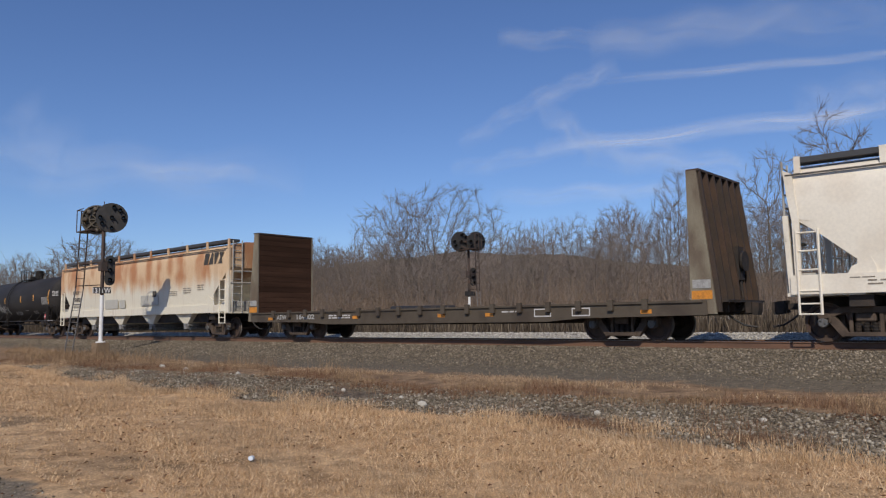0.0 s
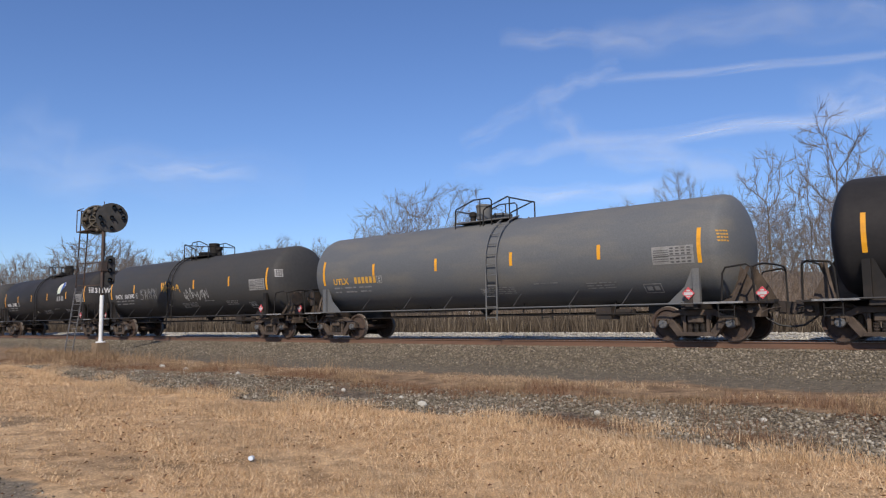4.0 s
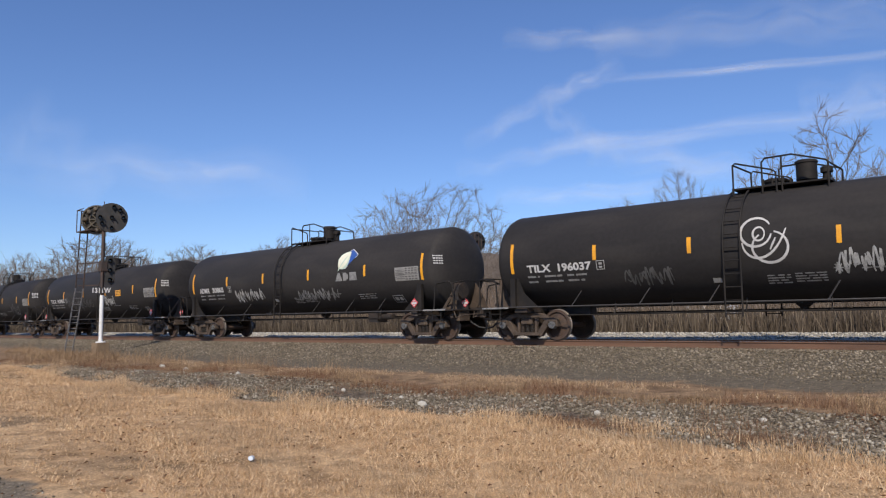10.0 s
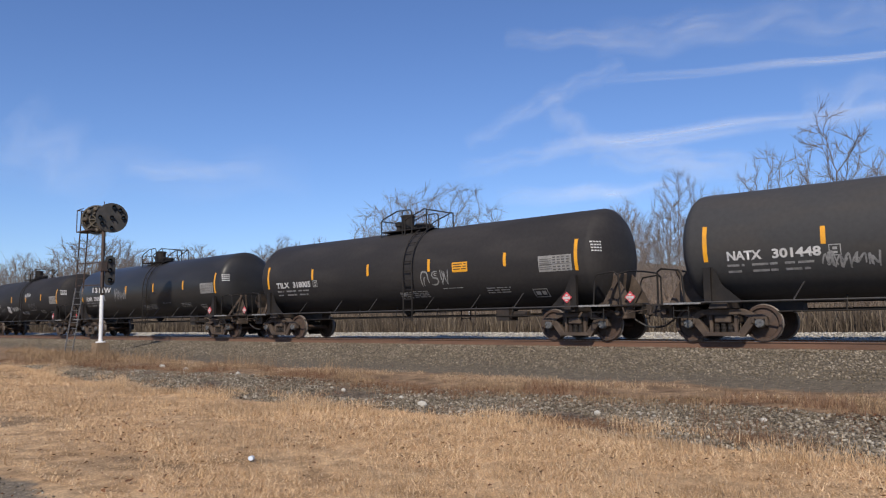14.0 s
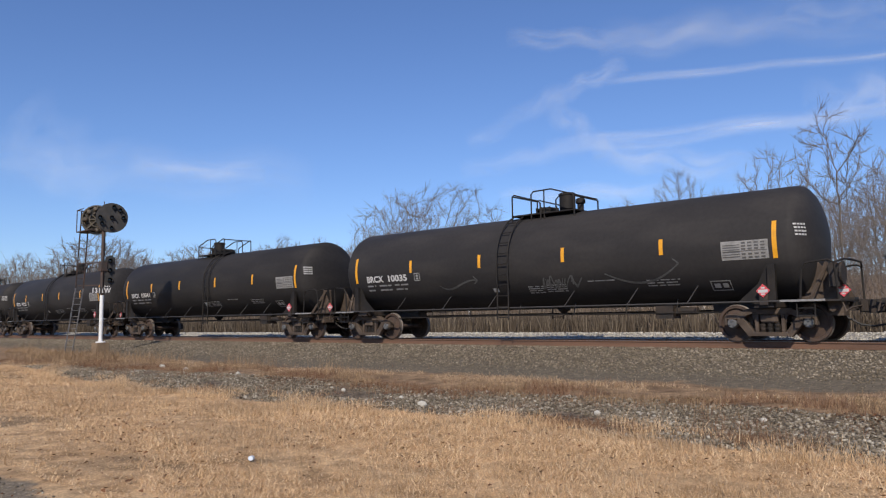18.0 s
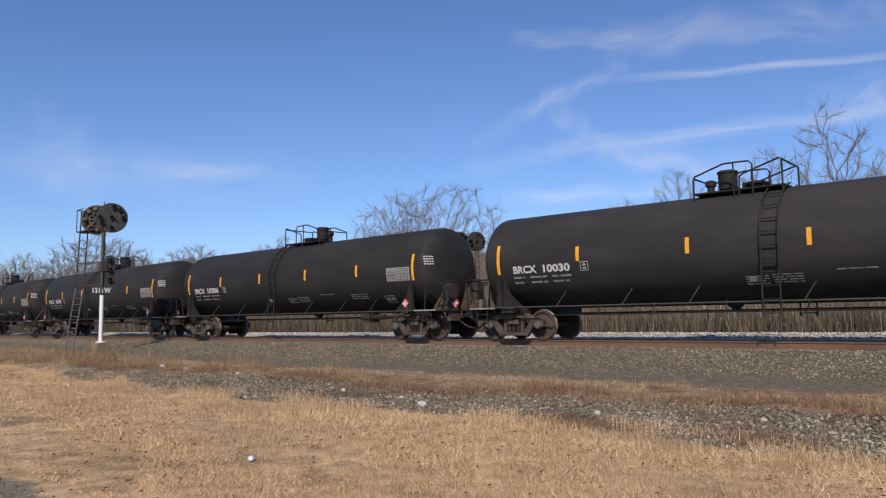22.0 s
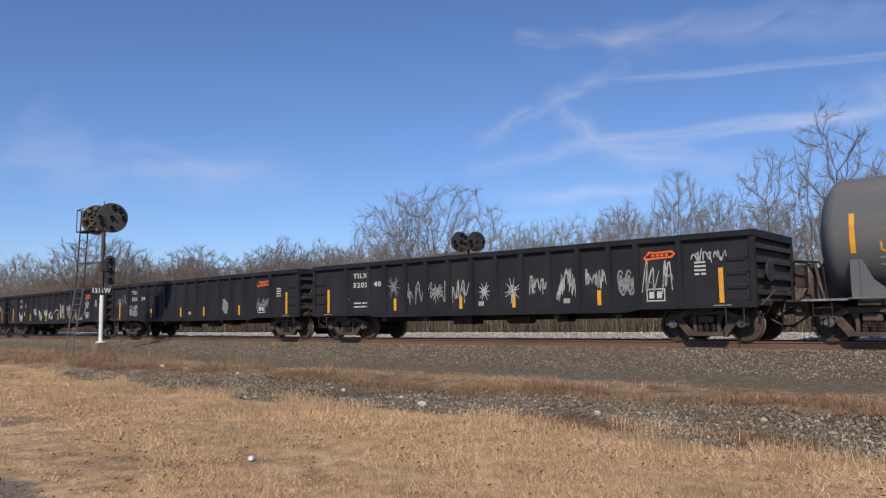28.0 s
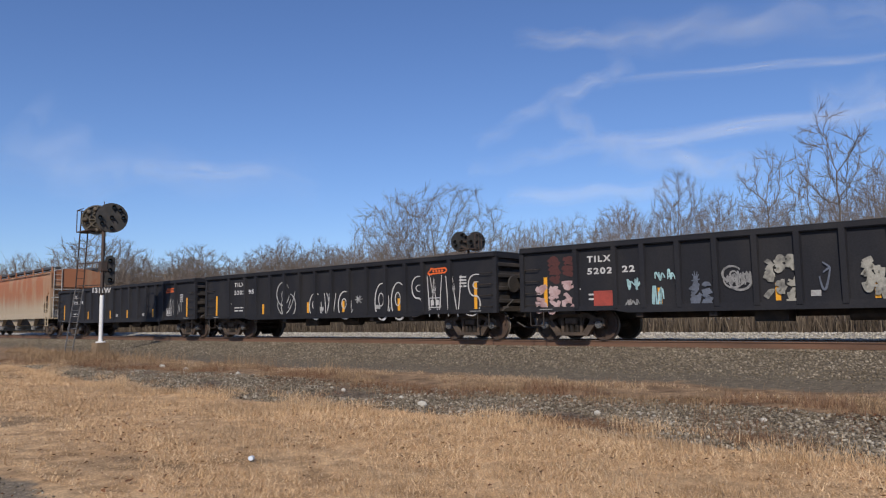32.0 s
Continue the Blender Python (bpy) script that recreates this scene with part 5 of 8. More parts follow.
GON_TAGS[3] = [("scuff", -7.91, -6.51, 0.87, 1.88, 3, "dull"),
               ("star", -6.21, -5.48, 1.17, 1.77, 1, "dull"),
               ("fan", -4.94, -4.41, 1.14, 1.77, 1, "dull"),
               ("fan", -4.3, -3.5, 1.03, 2.0, 1, "white"),
               ("fan", -3.2, -2.41, 0.84, 2.32, 1, "white"),
               ("tag", -2.28, -1.53, 0.86, 1.64, 3, "dull"),
               ("fan", -0.48, 0.61, 0.78, 1.98, 1, "white"),
               ("scuff", 2.79, 3.5, 0.86, 1.55, 2, "white")]
GON_TAGS[4] = [("scuff", -7.43, -6.44, 1.76, 2.43, 2, "oldred"),
               ("scuff", -7.89, -6.52, 0.87, 1.68, 3, "pink"),
               ("fill", -5.93, -5.23, 0.86, 1.4, 1, "red"),
               ("tag", -4.91, -4.46, 1.37, 1.74, 2, "teal"),
               ("tag", -4.06, -3.5, 1.58, 1.9, 2, "teal"),
               ("tag", -4.94, -4.57, 0.94, 1.14, 2, "dull"),
               ("tag", -4.17, -3.85, 0.89, 1.46, 2, "teal"),
               ("scuff", -3.15, -2.51, 0.87, 1.42, 2, "slate"),
               ("star", -3.09, -2.85, 1.34, 1.82, 1, "slate"),
               ("blob", -2.3, -1.51, 1.27, 1.91, 1, "dull"),
               ("tag", -2.18, -1.58, 1.38, 1.72, 4, "dull"),
               ("scuff", -1.26, -0.52, 0.97, 2.0, 3, "cream"),
               ("arrow", -0.04, 0.22, 1.16, 2.08, 1, "slate"),
               ("scuff", 0.87, 1.31, 0.92, 1.88, 2, "cream")]
GON_TAGS[5] = [("blob", -3.05, -1.63, 0.78, 2.33, 1, "white"),
               ("outline", -0.92, 1.68, 0.75, 1.88, 3, "bright"),
               ("star", 1.78, 2.24, 1.29, 1.6, 1, "white"),
               ("outline", 2.83, 7.88, 0.69, 2.12, 6, "bright")]
GON_TAGS[6] = [("tag", 5.8, 7.0, 1.0, 1.9, 3, "dull")]


def build_gondolas():
    first = -575.85 + LG / 2
    M_PINK = mat("faded_pink_spray", (0.5, 0.36, 0.34), 0.6, spots=(0.3, 0.16, 0.15), amount=0.8, scale=4)
    M_TEAL = mat("pale_teal_spray", (0.36, 0.55, 0.56), 0.6, spots=(0.2, 0.3, 0.32), amount=0.6, scale=4)
    M_BRICKRED = mat("red_spray", (0.36, 0.06, 0.04), 0.6, spots=(0.2, 0.04, 0.03), amount=0.6, scale=4)
    side = flat_side(-1.46)
    inks = {"white": M_SPRAY, "bright": M_WHITE, "dull": M_DULL, "pink": M_PINK, "teal": M_TEAL, "red": M_BRICKRED,
            "oldred": mat("old_red_spray", (0.075, 0.022, 0.018), 0.7, grain=20), "slate": mat("slate_blue_spray", (0.11, 0.125, 0.16), 0.7, spots=(0.06, 0.065, 0.08), amount=0.7, scale=5),
            "cream": mat("cream_spray", (0.33, 0.31, 0.26), 0.7, spots=(0.10, 0.095, 0.085), amount=0.9, scale=5)}
    for i, num in enumerate(GONS):
        tags = GON_TAGS[i]
        car = copy_thing(GONDOLA, pose(0, TRACK_Y, 0))
        tagged(car, "black open gondola car with side posts, " + ("covered in white graffiti" if len(tags) > 1 else "few graffiti marks"), "gondola car", group="cars of the freight train")
        write(car, "TILX", 0.24, -6.12, 2.22, M_WHITE, put=side, width=0.75, spacing=1.3)
        write(car, num[:4], 0.24, -6.12, 1.88, M_WHITE, put=side, width=0.78, spacing=1.2)
        if num[4:]:
            write(car, num[4:], 0.24, -5.04, 1.89, M_WHITE, put=side, width=0.38, spacing=1.2)
        else:
            bars(car, "worn_number", [(-4.92, -4.75, 1.89, 2.06), (-4.71, -4.54, 1.89, 2.06)], M_WHITE, put=side)
        graffiti(car, tags, inks, 300 + i * 9, put=side, width=0.046)
        for x in (-0.25, 2.9):
            patch(car, "stencil_plate", x, x + 0.22, 1.08, 1.22, M_PANEL, put=side, lift=0.004)
        if num == "520224":
            # three sprayed lobes on a stalk, in thick outline
            bm = bmesh.new()
            for x, z, rx, rz in ((1.85, 1.53, 0.22, 0.21), (2.28, 1.62, 0.20, 0.17), (2.24, 1.10, 0.22, 0.22), (1.86, 1.0, 0.2, 0.1)):
                ring = [[bm.verts.new(side(x + rx * k * math.cos(a * math.tau / 20), z + rz * k * math.sin(a * math.tau / 20))) for a in range(20)] for k in (0.72, 1.25)]
                for a in range(19):
                    bm.faces.new((ring[0][a], ring[0][a + 1], ring[1][a + 1], ring[1][a]))
            part("graffiti", bm, M_SPRAY, car, "thick white sprayed outline", recalc=False)
        CARS.append((car, first - LG * (i + 0.5)))


build_gondolas()


# ---- covered hopper ----
def build_hopper(paint, words, half=9.60, truck=7.95, flared=False, patches=(), mark=None, slant_logo=False):
    car = new("covered_hopper_car")
    tagged(car, words, "hopper car", group="cars of the freight train")
    # body section across the car: straight flanks, rolled-in shoulders, peaked roof
    sect = [(1.50, 1.46), (1.54, 1.9), (1.56, 2.8), (1.55, 3.6), (1.50, 3.93), (1.36, 4.08), (0.75, 4.26), (0.0, 4.30)]
    ring = [(-y, z) for y, z in sect] + [(y, z) for y, z in sect[-2::-1]]
    bm = bmesh.new()
    rows = []
    # the slope sheets draw the lower body in towards the ends
    slope = ((0.2, 2.9), (0.7, 2.54), (1.38, 1.96), (1.46, 1.80), (1.47, 1.46)) if flared else ((0, 3.1), (1.1, 2.12), (1.3, 1.86), (1.38, 1.46))
    for x, cut in [(-half + a, z) for a, z in slope] + [(half - a, z) for a, z in slope[::-1]]:
        rows.append([bm.verts.new((x, y, max(z, cut))) for y, z in ring])
    for a, b in zip(rows, rows[1:]):
        for i in range(len(ring) - 1):
            bm.faces.new((a[i], b[i], b[i + 1], a[i + 1]))
        bm.faces.new((a[-1], b[-1], b[0], a[0]))
    bm.faces.new(rows[0][::-1]), bm.faces.new(rows[-1])
    bmesh.ops.remove_doubles(bm, verts=bm.verts, dist=0.0005)
    body = part("body", bm, paint, car, smooth=True)
    for sy in (-1, 1):
        bm = bmesh.new()
        a, b = sorted((sy * 1.50, sy * 1.575))
        box(bm, -half + 0.05, half - 0.05, a, b, 1.12, 1.57 if flared else 1.48)
        part("side_sill", bm, paint, car)
        bm = bmesh.new()
        a, b = sorted((sy * 1.545, sy * 1.585))
        box(bm, -half + 0.05, half - 0.05, a, b, 3.93, 3.97)
        part("eave_angle", bm, M_DARKLET, car)
        bm = bmesh.new()
        # walkway along the roof edge, on posts
        a, b = sorted((sy * 0.95, sy * 1.42))
        box(bm, -half + 0.25, half - 0.1, a, b, 4.25, 4.38)
        part("roof_walk", bm, M_ROOFWALK, car)
        for k in range(11):
            bm = bmesh.new()
            x = -half + 0.3 + k * (2 * half - 0.5) / 10
            a, b = sorted((sy * 1.40, sy * 1.46))
            box(bm, x - 0.07, x + 0.07, a, b, 4.0, 4.40)
            part("walk_post", bm, paint, car)
    for s in (-1, 1):
        for sy in (-1, 1):
            bm = bmesh.new()
            x = s * (half - 0.15)
            a, b = sorted((sy * 1.50, sy * 1.58))
            if flared:
                prism(bm, [(s * (half - u), z) for u, z in ((0.16, 1.12), (0.29, 1.12), (0.31, 2.8), (0.2, 3.98), (0.0, 4.08), (0.07, 3.4), (0.15, 2.84))], a, b)
            else:
                box(bm, x - 0.05, x + 0.20, a, b, 1.10, 4.05)
            part("corner_post", bm, paint, car)
            bm = bmesh.new()
            prism(bm, [(s * (half - 1.85), 1.46), (s * (half - 1.2), 1.46), (s * (half - 1.35), 1.72), (s * (half - 1.75), 1.9), (s * (half - 1.85), 1.7)], sy * 1.53 - 0.02, sy * 1.53 + 0.02)
            part("sill_gusset", bm, paint, car)
            bm = bmesh.new()
            rod(bm, (s * (half - 0.70), sy * 1.585, 0.64), (s * (half - 0.70), sy * 1.585, 2.62), 0.035, 6)
            rod(bm, (s * (half - 0.22), sy * 1.585, 0.64), (s * (half - 0.22), sy * 1.585, 2.62), 0.03, 6)
            for z in (0.66, 0.90, 1.20, 1.69, 2.13, 2.56):
                rod(bm, (s * (half - 0.72), sy * 1.585, z), (s * (half - 0.20), sy * 1.585, z), 0.022, 6)
            part("ladder", bm, paint, car)
        bm = bmesh.new()
        box(bm, *sorted((s * (half - 1.6), s * (half + 0.05))), -1.5, 1.5, 1.08, 1.16)
        part("end_platform", bm, paint, car)
        bm = bmesh.new()
        for y in (-1.38, -0.92):
            rod(bm, (s * (half + 0.06), y, 1.1), (s * (half + 0.06), y, 4.32), 0.028, 6)
        for k in range(10):
            rod(bm, (s * (half + 0.06), -1.38, 1.3 + k * 0.32), (s * (half + 0.06), -0.92, 1.3 + k * 0.32), 0.018, 6)
        part("end_ladder", bm, M_GALV, car, "pale grey end ladder")
        bm = bmesh.new()
        tube(bm, [(s * (half + 0.04), -1.5, 2.42), (s * (half + 0.04), 0.2, 2.42)], 0.05, 8)
        tube(bm, [(s * (half + 0.03), -1.45, 2.95), (s * (half + 0.03), 1.45, 2.95)], 0.03, 8)
        part("end_rail", bm, M_GALV, car)
        bm = bmesh.new()
        box(bm, *sorted((s * (half - 0.75), s * (half - 0.1))), -1.42, -0.35, 1.16, 1.62)
        bmesh.ops.bevel(bm, geom=bm.edges, offset=0.03, segments=1, affect="EDGES")
        part("brake_box", bm, M_GALV, car, "white painted brake box on the end platform")
        for y in (-1.45, 1.45):
            bm = bmesh.new()
            beam(bm, (s * (half - 0.05), y, 1.16), (s * (half + 0.02), y, 3.0), 0.12, 0.10, up=(0, 1, 0))
            part("end_post", bm, paint, car)
        bm = bmesh.new()
        beam(bm, (s * (half - 2.6), 0, 0.9), (s * (half + 0.1), 0, 0.9), 0.45, 0.34)
        box(bm, *sorted((s * (truck - 0.25), s * (truck + 0.25))), -1.4, 1.4, 0.82, 1.08)
        part("stub_sill", bm, M_STEEL, car)
        build_coupler(car, s * (half + 0.75))
        build_truck(car, s * truck)
    for x in (-5.2, -1.65, 1.9, 5.45):
        bm = bmesh.new()
        v0 = [(x + a, y, 1.16) for a, y in ((-0.85, -1.44), (0.85, -1.44), (0.85, 1.44), (-0.85, 1.44))]
        v1 = [(x + a, y, 0.66) for a, y in ((-0.22, -1.34), (0.22, -1.34), (0.22, 1.34), (-0.22, 1.34))]
        p = [bm.verts.new(v) for v in v0 + v1]
        for i in range(4):
            j = (i + 1) % 4
            bm.faces.new((p[i], p[j], p[j + 4], p[i + 4]))
        bm.faces.new(p[:4]), bm.faces.new(p[4:][::-1])
        hop = part("hopper_bay", bm, paint, car)
        bm = bmesh.new()
        box(bm, x - 0.26, x + 0.26, -1.3, 1.3, 0.56, 0.66)
        rod(bm, (x, -1.1, 0.45), (x, 1.1, 0.45), 0.13, 12)
        box(bm, x - 0.12, x + 0.12, -1.36, -1.2, 0.40, 0.62)
        part("discharge_gate", bm, M_DULL, hop)
    # dark box added to stand in for the shade between the bays
    bm = bmesh.new()
    box(bm, -half + 2.4, half - 2.4, -1.15, 1.15, 0.72, 1.14)
    part("underframe", bm, M_STEEL, car)
    if mark:
        side = flat_side(-1.57)
        write(car, mark[0], 0.27, -7.65, 2.46, M_STENCIL, put=side, width=0.9)
        write(car, mark[1], 0.27, -7.65, 2.04, M_STENCIL, put=side, width=1.1)
        bars(car, "small_print", print_lines(-7.6, 1.85, 1.1, 2, 3, 0.05, 0.14) + print_lines(4.2, 2.2, 0.8, 3, 4, 0.03, 0.09) + print_lines(5.6, 2.3, 0.75, 3, 5, 0.03, 0.1) + print_lines(6.9, 2.4, 0.6, 3, 5, 0.03, 0.1), M_FADED, put=side)
        for x0, x1, z0, z1 in patches:
            patch(car, "paint_patch", x0, x1, z0, z1, M_PATCH, put=side, label="grey paint patch")
        bars(car, "label_plate", [(2.5, 2.9, 2.0, 2.3)], M_DARKLET, put=side, lift=0.01)
    if slant_logo:
        side = flat_side(-1.57)
        slant = lambda a, b: side(7.46 + a + (b - 3.3) * 0.28, b)
        shapes = [[((0.0, 3.32), (0.36, 3.32), (0.38, 3.84), (0.02, 3.84))], [((0.43, 3.32), (0.82, 3.32), (0.70, 3.84), (0.58, 3.84))],
                  [((0.93, 3.32), (1.05, 3.32), (1.20, 3.84), (0.80, 3.84))], [((1.24, 3.32), (1.62, 3.32), (1.49, 3.58), (1.37, 3.58)), ((1.37, 3.585), (1.49, 3.585), (1.62, 3.84), (1.24, 3.84))]]
        for quads in shapes:
            bm = bmesh.new()
            for q in quads:
                bm.faces.new([bm.verts.new(slant(a, b)) for a, b in q])
            part("wordmark", bm, M_DARKLET, car, "slanted dark block of a wordmark", recalc=False)
    return car


HOPPER_A = build_hopper(M_CREAM, "cream covered hopper car streaked with orange rust", patches=((-3.1, -1.5, 1.52, 2.0), (-1.3, -0.6, 1.52, 1.95), (1.2, 3.1, 1.6, 2.1)), mark=("GPLX", "75482"), slant_logo=True)
HOPPER_B = build_hopper(M_CLEAN, "clean off-white covered hopper car", half=9.26, truck=7.78, flared=True)
HOPPER_C = build_hopper(M_RUSTY, "tan covered hopper car covered in rust streaks", half=9.5)
write(HOPPER_B, "C", 0.38, -7.15, 2.31, M_DARKLET, put=flat_side(-1.57))
write(HOPPER_B, "5", 0.38, -7.15, 1.88, M_DARKLET, put=flat_side(-1.57))
bars(HOPPER_B, "small_print", print_lines(-7.95, 1.46, 0.5, 1, 7, 0.02, 0.06) + print_lines(-7.6, 1.38, 0.9, 2, 8, 0.03, 0.08) + ring_box(-6.95, -6.7, 1.36, 1.5), M_FADED, put=flat_side(-1.58))
CARS.append((HOPPER_A, -38.70))
CARS.append((HOPPER_B, 3.44))


# ---- bulkhead flat car ----
def build_flat():
    car = new("bulkhead_flat_car")
    tagged(car, "empty brown bulkhead flat car with tall end walls", "flat car", group="cars of the freight train")
    bm = bmesh.new()
    box(bm, -9.86, 9.86, -1.42, 1.42, 0.98, 1.06)
    part("deck", bm, M_BOARD, car)
    for sy in (-1, 1):
        bm = bmesh.new()
        a, b = sorted((sy * 1.42, sy * 1.50))
        prism(bm, [(-9.86, 1.06), (9.86, 1.06), (9.86, 0.68), (6.2, 0.64), (5.0, 0.55), (-5.0, 0.55), (-6.2, 0.64), (-9.86, 0.68)], a, b)
        part("side_sill", bm, M_FLAT, car)
        bm = bmesh.new()
        a, b = sorted((sy * 1.40, sy * 1.55))
        box(bm, -9.76, 9.76, a, b, 1.0, 1.05)
        part("sill_flange", bm, M_FLAT, car)
        for k in range(17):
            bm = bmesh.new()
            x = -8.2 + k * 1.025
            a, b = sorted((sy * 1.50, sy * 1.60))
            box(bm, x - 0.08, x + 0.08, a, b, 0.84, 1.13)
            part("stake_pocket", bm, M_FLAT, car)
    for s in (-1, 1):
        # boards inside, steel uprights and sloping braces outside
        for k in range(15):
            bm = bmesh.new()
            z = 1.07 + k * 0.221
            box(bm, *sorted((s * 9.46, s * 9.54)), -1.42, 1.42, z, z + 0.212)
            part("plank", bm, M_BOARD, car)
        for k in range(6):
            bm = bmesh.new()
            y = -1.38 + k * 0.46
            prism(bm, [(s * 9.84, 0.78), (s * 9.89, 0.78), (s * 9.62, 4.38), (s * 9.57, 4.38)], y + 0.005, y + 0.455)
            part("sheathing_board", bm, M_SHEATH, car)
        for y in (-1.36, -0.92, -0.46, 0.0, 0.46, 0.92, 1.36):
            bm = bmesh.new()
            prism(bm, [(s * 9.54, 0.75), (s * 10.20, 0.75), (s * 10.17, 1.3), (s * 9.79, 4.40), (s * 9.54, 4.40)], y - 0.035, y + 0.035)
            part("bulkhead_upright", bm, M_BRACE, car)
        for sy in (-1.44, 1.44):
            bm = bmesh.new()
            prism(bm, [(s * 9.44, 0.7), (s * 10.10, 0.7), (s * 9.71, 4.42), (s * 9.44, 4.42)], sy - 0.03, sy + 0.03)
            part("bulkhead_cheek", bm, M_BULK, car)
        bm = bmesh.new()
        box(bm, *sorted((s * 9.44, s * 9.78)), -1.46, 1.46, 4.40, 4.46)
        part("bulkhead_rail", bm, M_BRACE, car)
        patch(car, "reflector_stripe", s * 9.74 - 0.27, s * 9.74 + 0.27, 1.08, 1.30, M_ORANGEPLATE, put=flat_side(-1.475), label="orange reflective plate")
        patch(car, "worn_plate", s * 9.74 - 0.24, s * 9.74 + 0.24, 1.36, 1.58, M_PANEL, put=flat_side(-1.475), label="worn grey paint panel")
        bm = bmesh.new()
        lathe(bm, [(s * 10.2, 0.0), (s * 10.2, 0.27), (s * 10.26, 0.27), (s * 10.26, 0.0)], 16, "x", (0, 0.25, 2.1))
        box(bm, *sorted((s * 9.9, s * 10.15)), 0.05, 0.45, 1.6, 2.5)
        tube(bm, [(s * 10.1, 0.25, 1.6), (s * 10.15, 0.25, 1.1), (s * 10.2, -0.3, 0.9)], 0.04)
        box(bm, *sorted((s * 10.1, s * 10.35)), -1.3, 1.3, 1.0, 1.06)
        part("hand_brake", bm, M_STEEL, car)
        bm = bmesh.new()
        beam(bm, (s * 6, 0, 0.86), (s * 10.05, 0, 0.86), 0.45, 0.32)
        part("draft_sill", bm, M_STEEL, car)
        build_coupler(car, s * 10.62)
        build_truck(car, s * 7.23)
    bm = bmesh.new()
    box(bm, -6, 6, -0.3, 0.3, 0.5, 0.98)
    rod(bm, (-0.5, -0.8, 0.7), (0.6, -0.8, 0.7), 0.16, 12)
    part("center_sill", bm, M_STEEL, car)
    side = flat_side(-1.50)
    write(car, "ATW", 0.26, -8.05, 0.76, M_PANEL, put=side, width=0.65)
    write(car, "164002", 0.26, -6.75, 0.76, M_PANEL, put=side, width=1.1)
    for x in (-8.47, -3.3, 0.9, 2.9, 8.2):
        patch(car, "reflector_stripe", x - 0.16, x + 0.16, 0.74, 0.85, M_ORANGEPLATE, put=side, label="orange reflective stripe")
    bars(car, "panel_print", ring_box(4.6, 5.2, 0.70, 0.94) + ring_box(5.9, 6.5, 0.70, 0.94) + print_lines(-4.8, 0.85, 1.2, 2, 9) + print_lines(3.4, 0.85, 0.7, 1, 9), M_WHITE, put=side)
    return car


CARS.append((build_flat(), -17.62))
CARS.append((HOPPER_C, CARS[34][1] - LG / 2 - 10.3))
for ob, s in CARS[-4:]:
    ob.matrix_world = pose(0, TRACK_Y, 0)


# ---- signals ----
def build_disc_head(parent, name, at, facing, back=M_BRONZE, lamps=(80, 45, 0, 270, 215, 180)):
    """A round black signal target with hooded lamps, facing along +x or -x."""
    bm = bmesh.new()
    lathe(bm, [(-0.03, 0.0), (-0.03, 0.62), (-0.015, 0.66), (0.02, 0.66), (0.02, 0.0)], 40, "x")
    head = part(name, bm, M_SIGNAL, parent, smooth=True)
    head.location = at
    head.rotation_euler = (0, 0, radians(-24) + (0 if facing > 0 else math.pi))
    spots = [(0.0, 0.0)] + [(0.47 * math.cos(radians(a)), 0.47 * math.sin(radians(a))) for a in lamps]
    for y, z in spots:
        bm = bmesh.new()
        # hood: the upper part of a short tube, over a round lens
        n = 10
        for r0, r1 in ((0.085, 0.095),):
            rows = []
            for k in range(n + 1):
                t = radians(-25 + 230 * k / n)
                rows.append([bm.verts.new((x, y + r * math.cos(t), z + r * math.sin(t))) for x, r in ((0.02, r0), (0.02, r1), (0.24, r1), (0.24, r0))])
            for a, b in zip(rows, rows[1:]):
                for i in range(4):
                    bm.faces.new((a[i], b[i], b[(i + 1) % 4], a[(i + 1) % 4]))
        part("hood", bm, M_SIGNAL, head)
        bm = bmesh.new()
        lathe(bm, [(0.02, 0.0), (0.02, 0.08), (0.035, 0.075), (0.045, 0.0)], 14, "x", (0, y, z))
        part("lens", bm, M_GLASS, head, smooth=True)
        bm = bmesh.new()
        lathe(bm, [(-0.03, 0.0), (-0.03, 0.10), (-0.14, 0.10), (-0.20, 0.05), (-0.20, 0.0)], 12, "x", (0, y, z))
        part("lamp_casing", bm, back, head, smooth=True)
    bm = bmesh.new()
    for r in (0.3, 0.6):
        lathe(bm, [(-0.03, r), (-0.08, r), (-0.08, r + 0.04), (-0.03, r + 0.04)], 30, "x")
    for k in range(4):
        a = math.pi * k / 4
        beam(bm, (-0.06, -0.6 * math.cos(a), -0.6 * math.sin(a)), (-0.06, 0.6 * math.cos(a), 0.6 * math.sin(a)), 0.05, 0.04)
    part("rear_frame", bm, back, head)
    return head


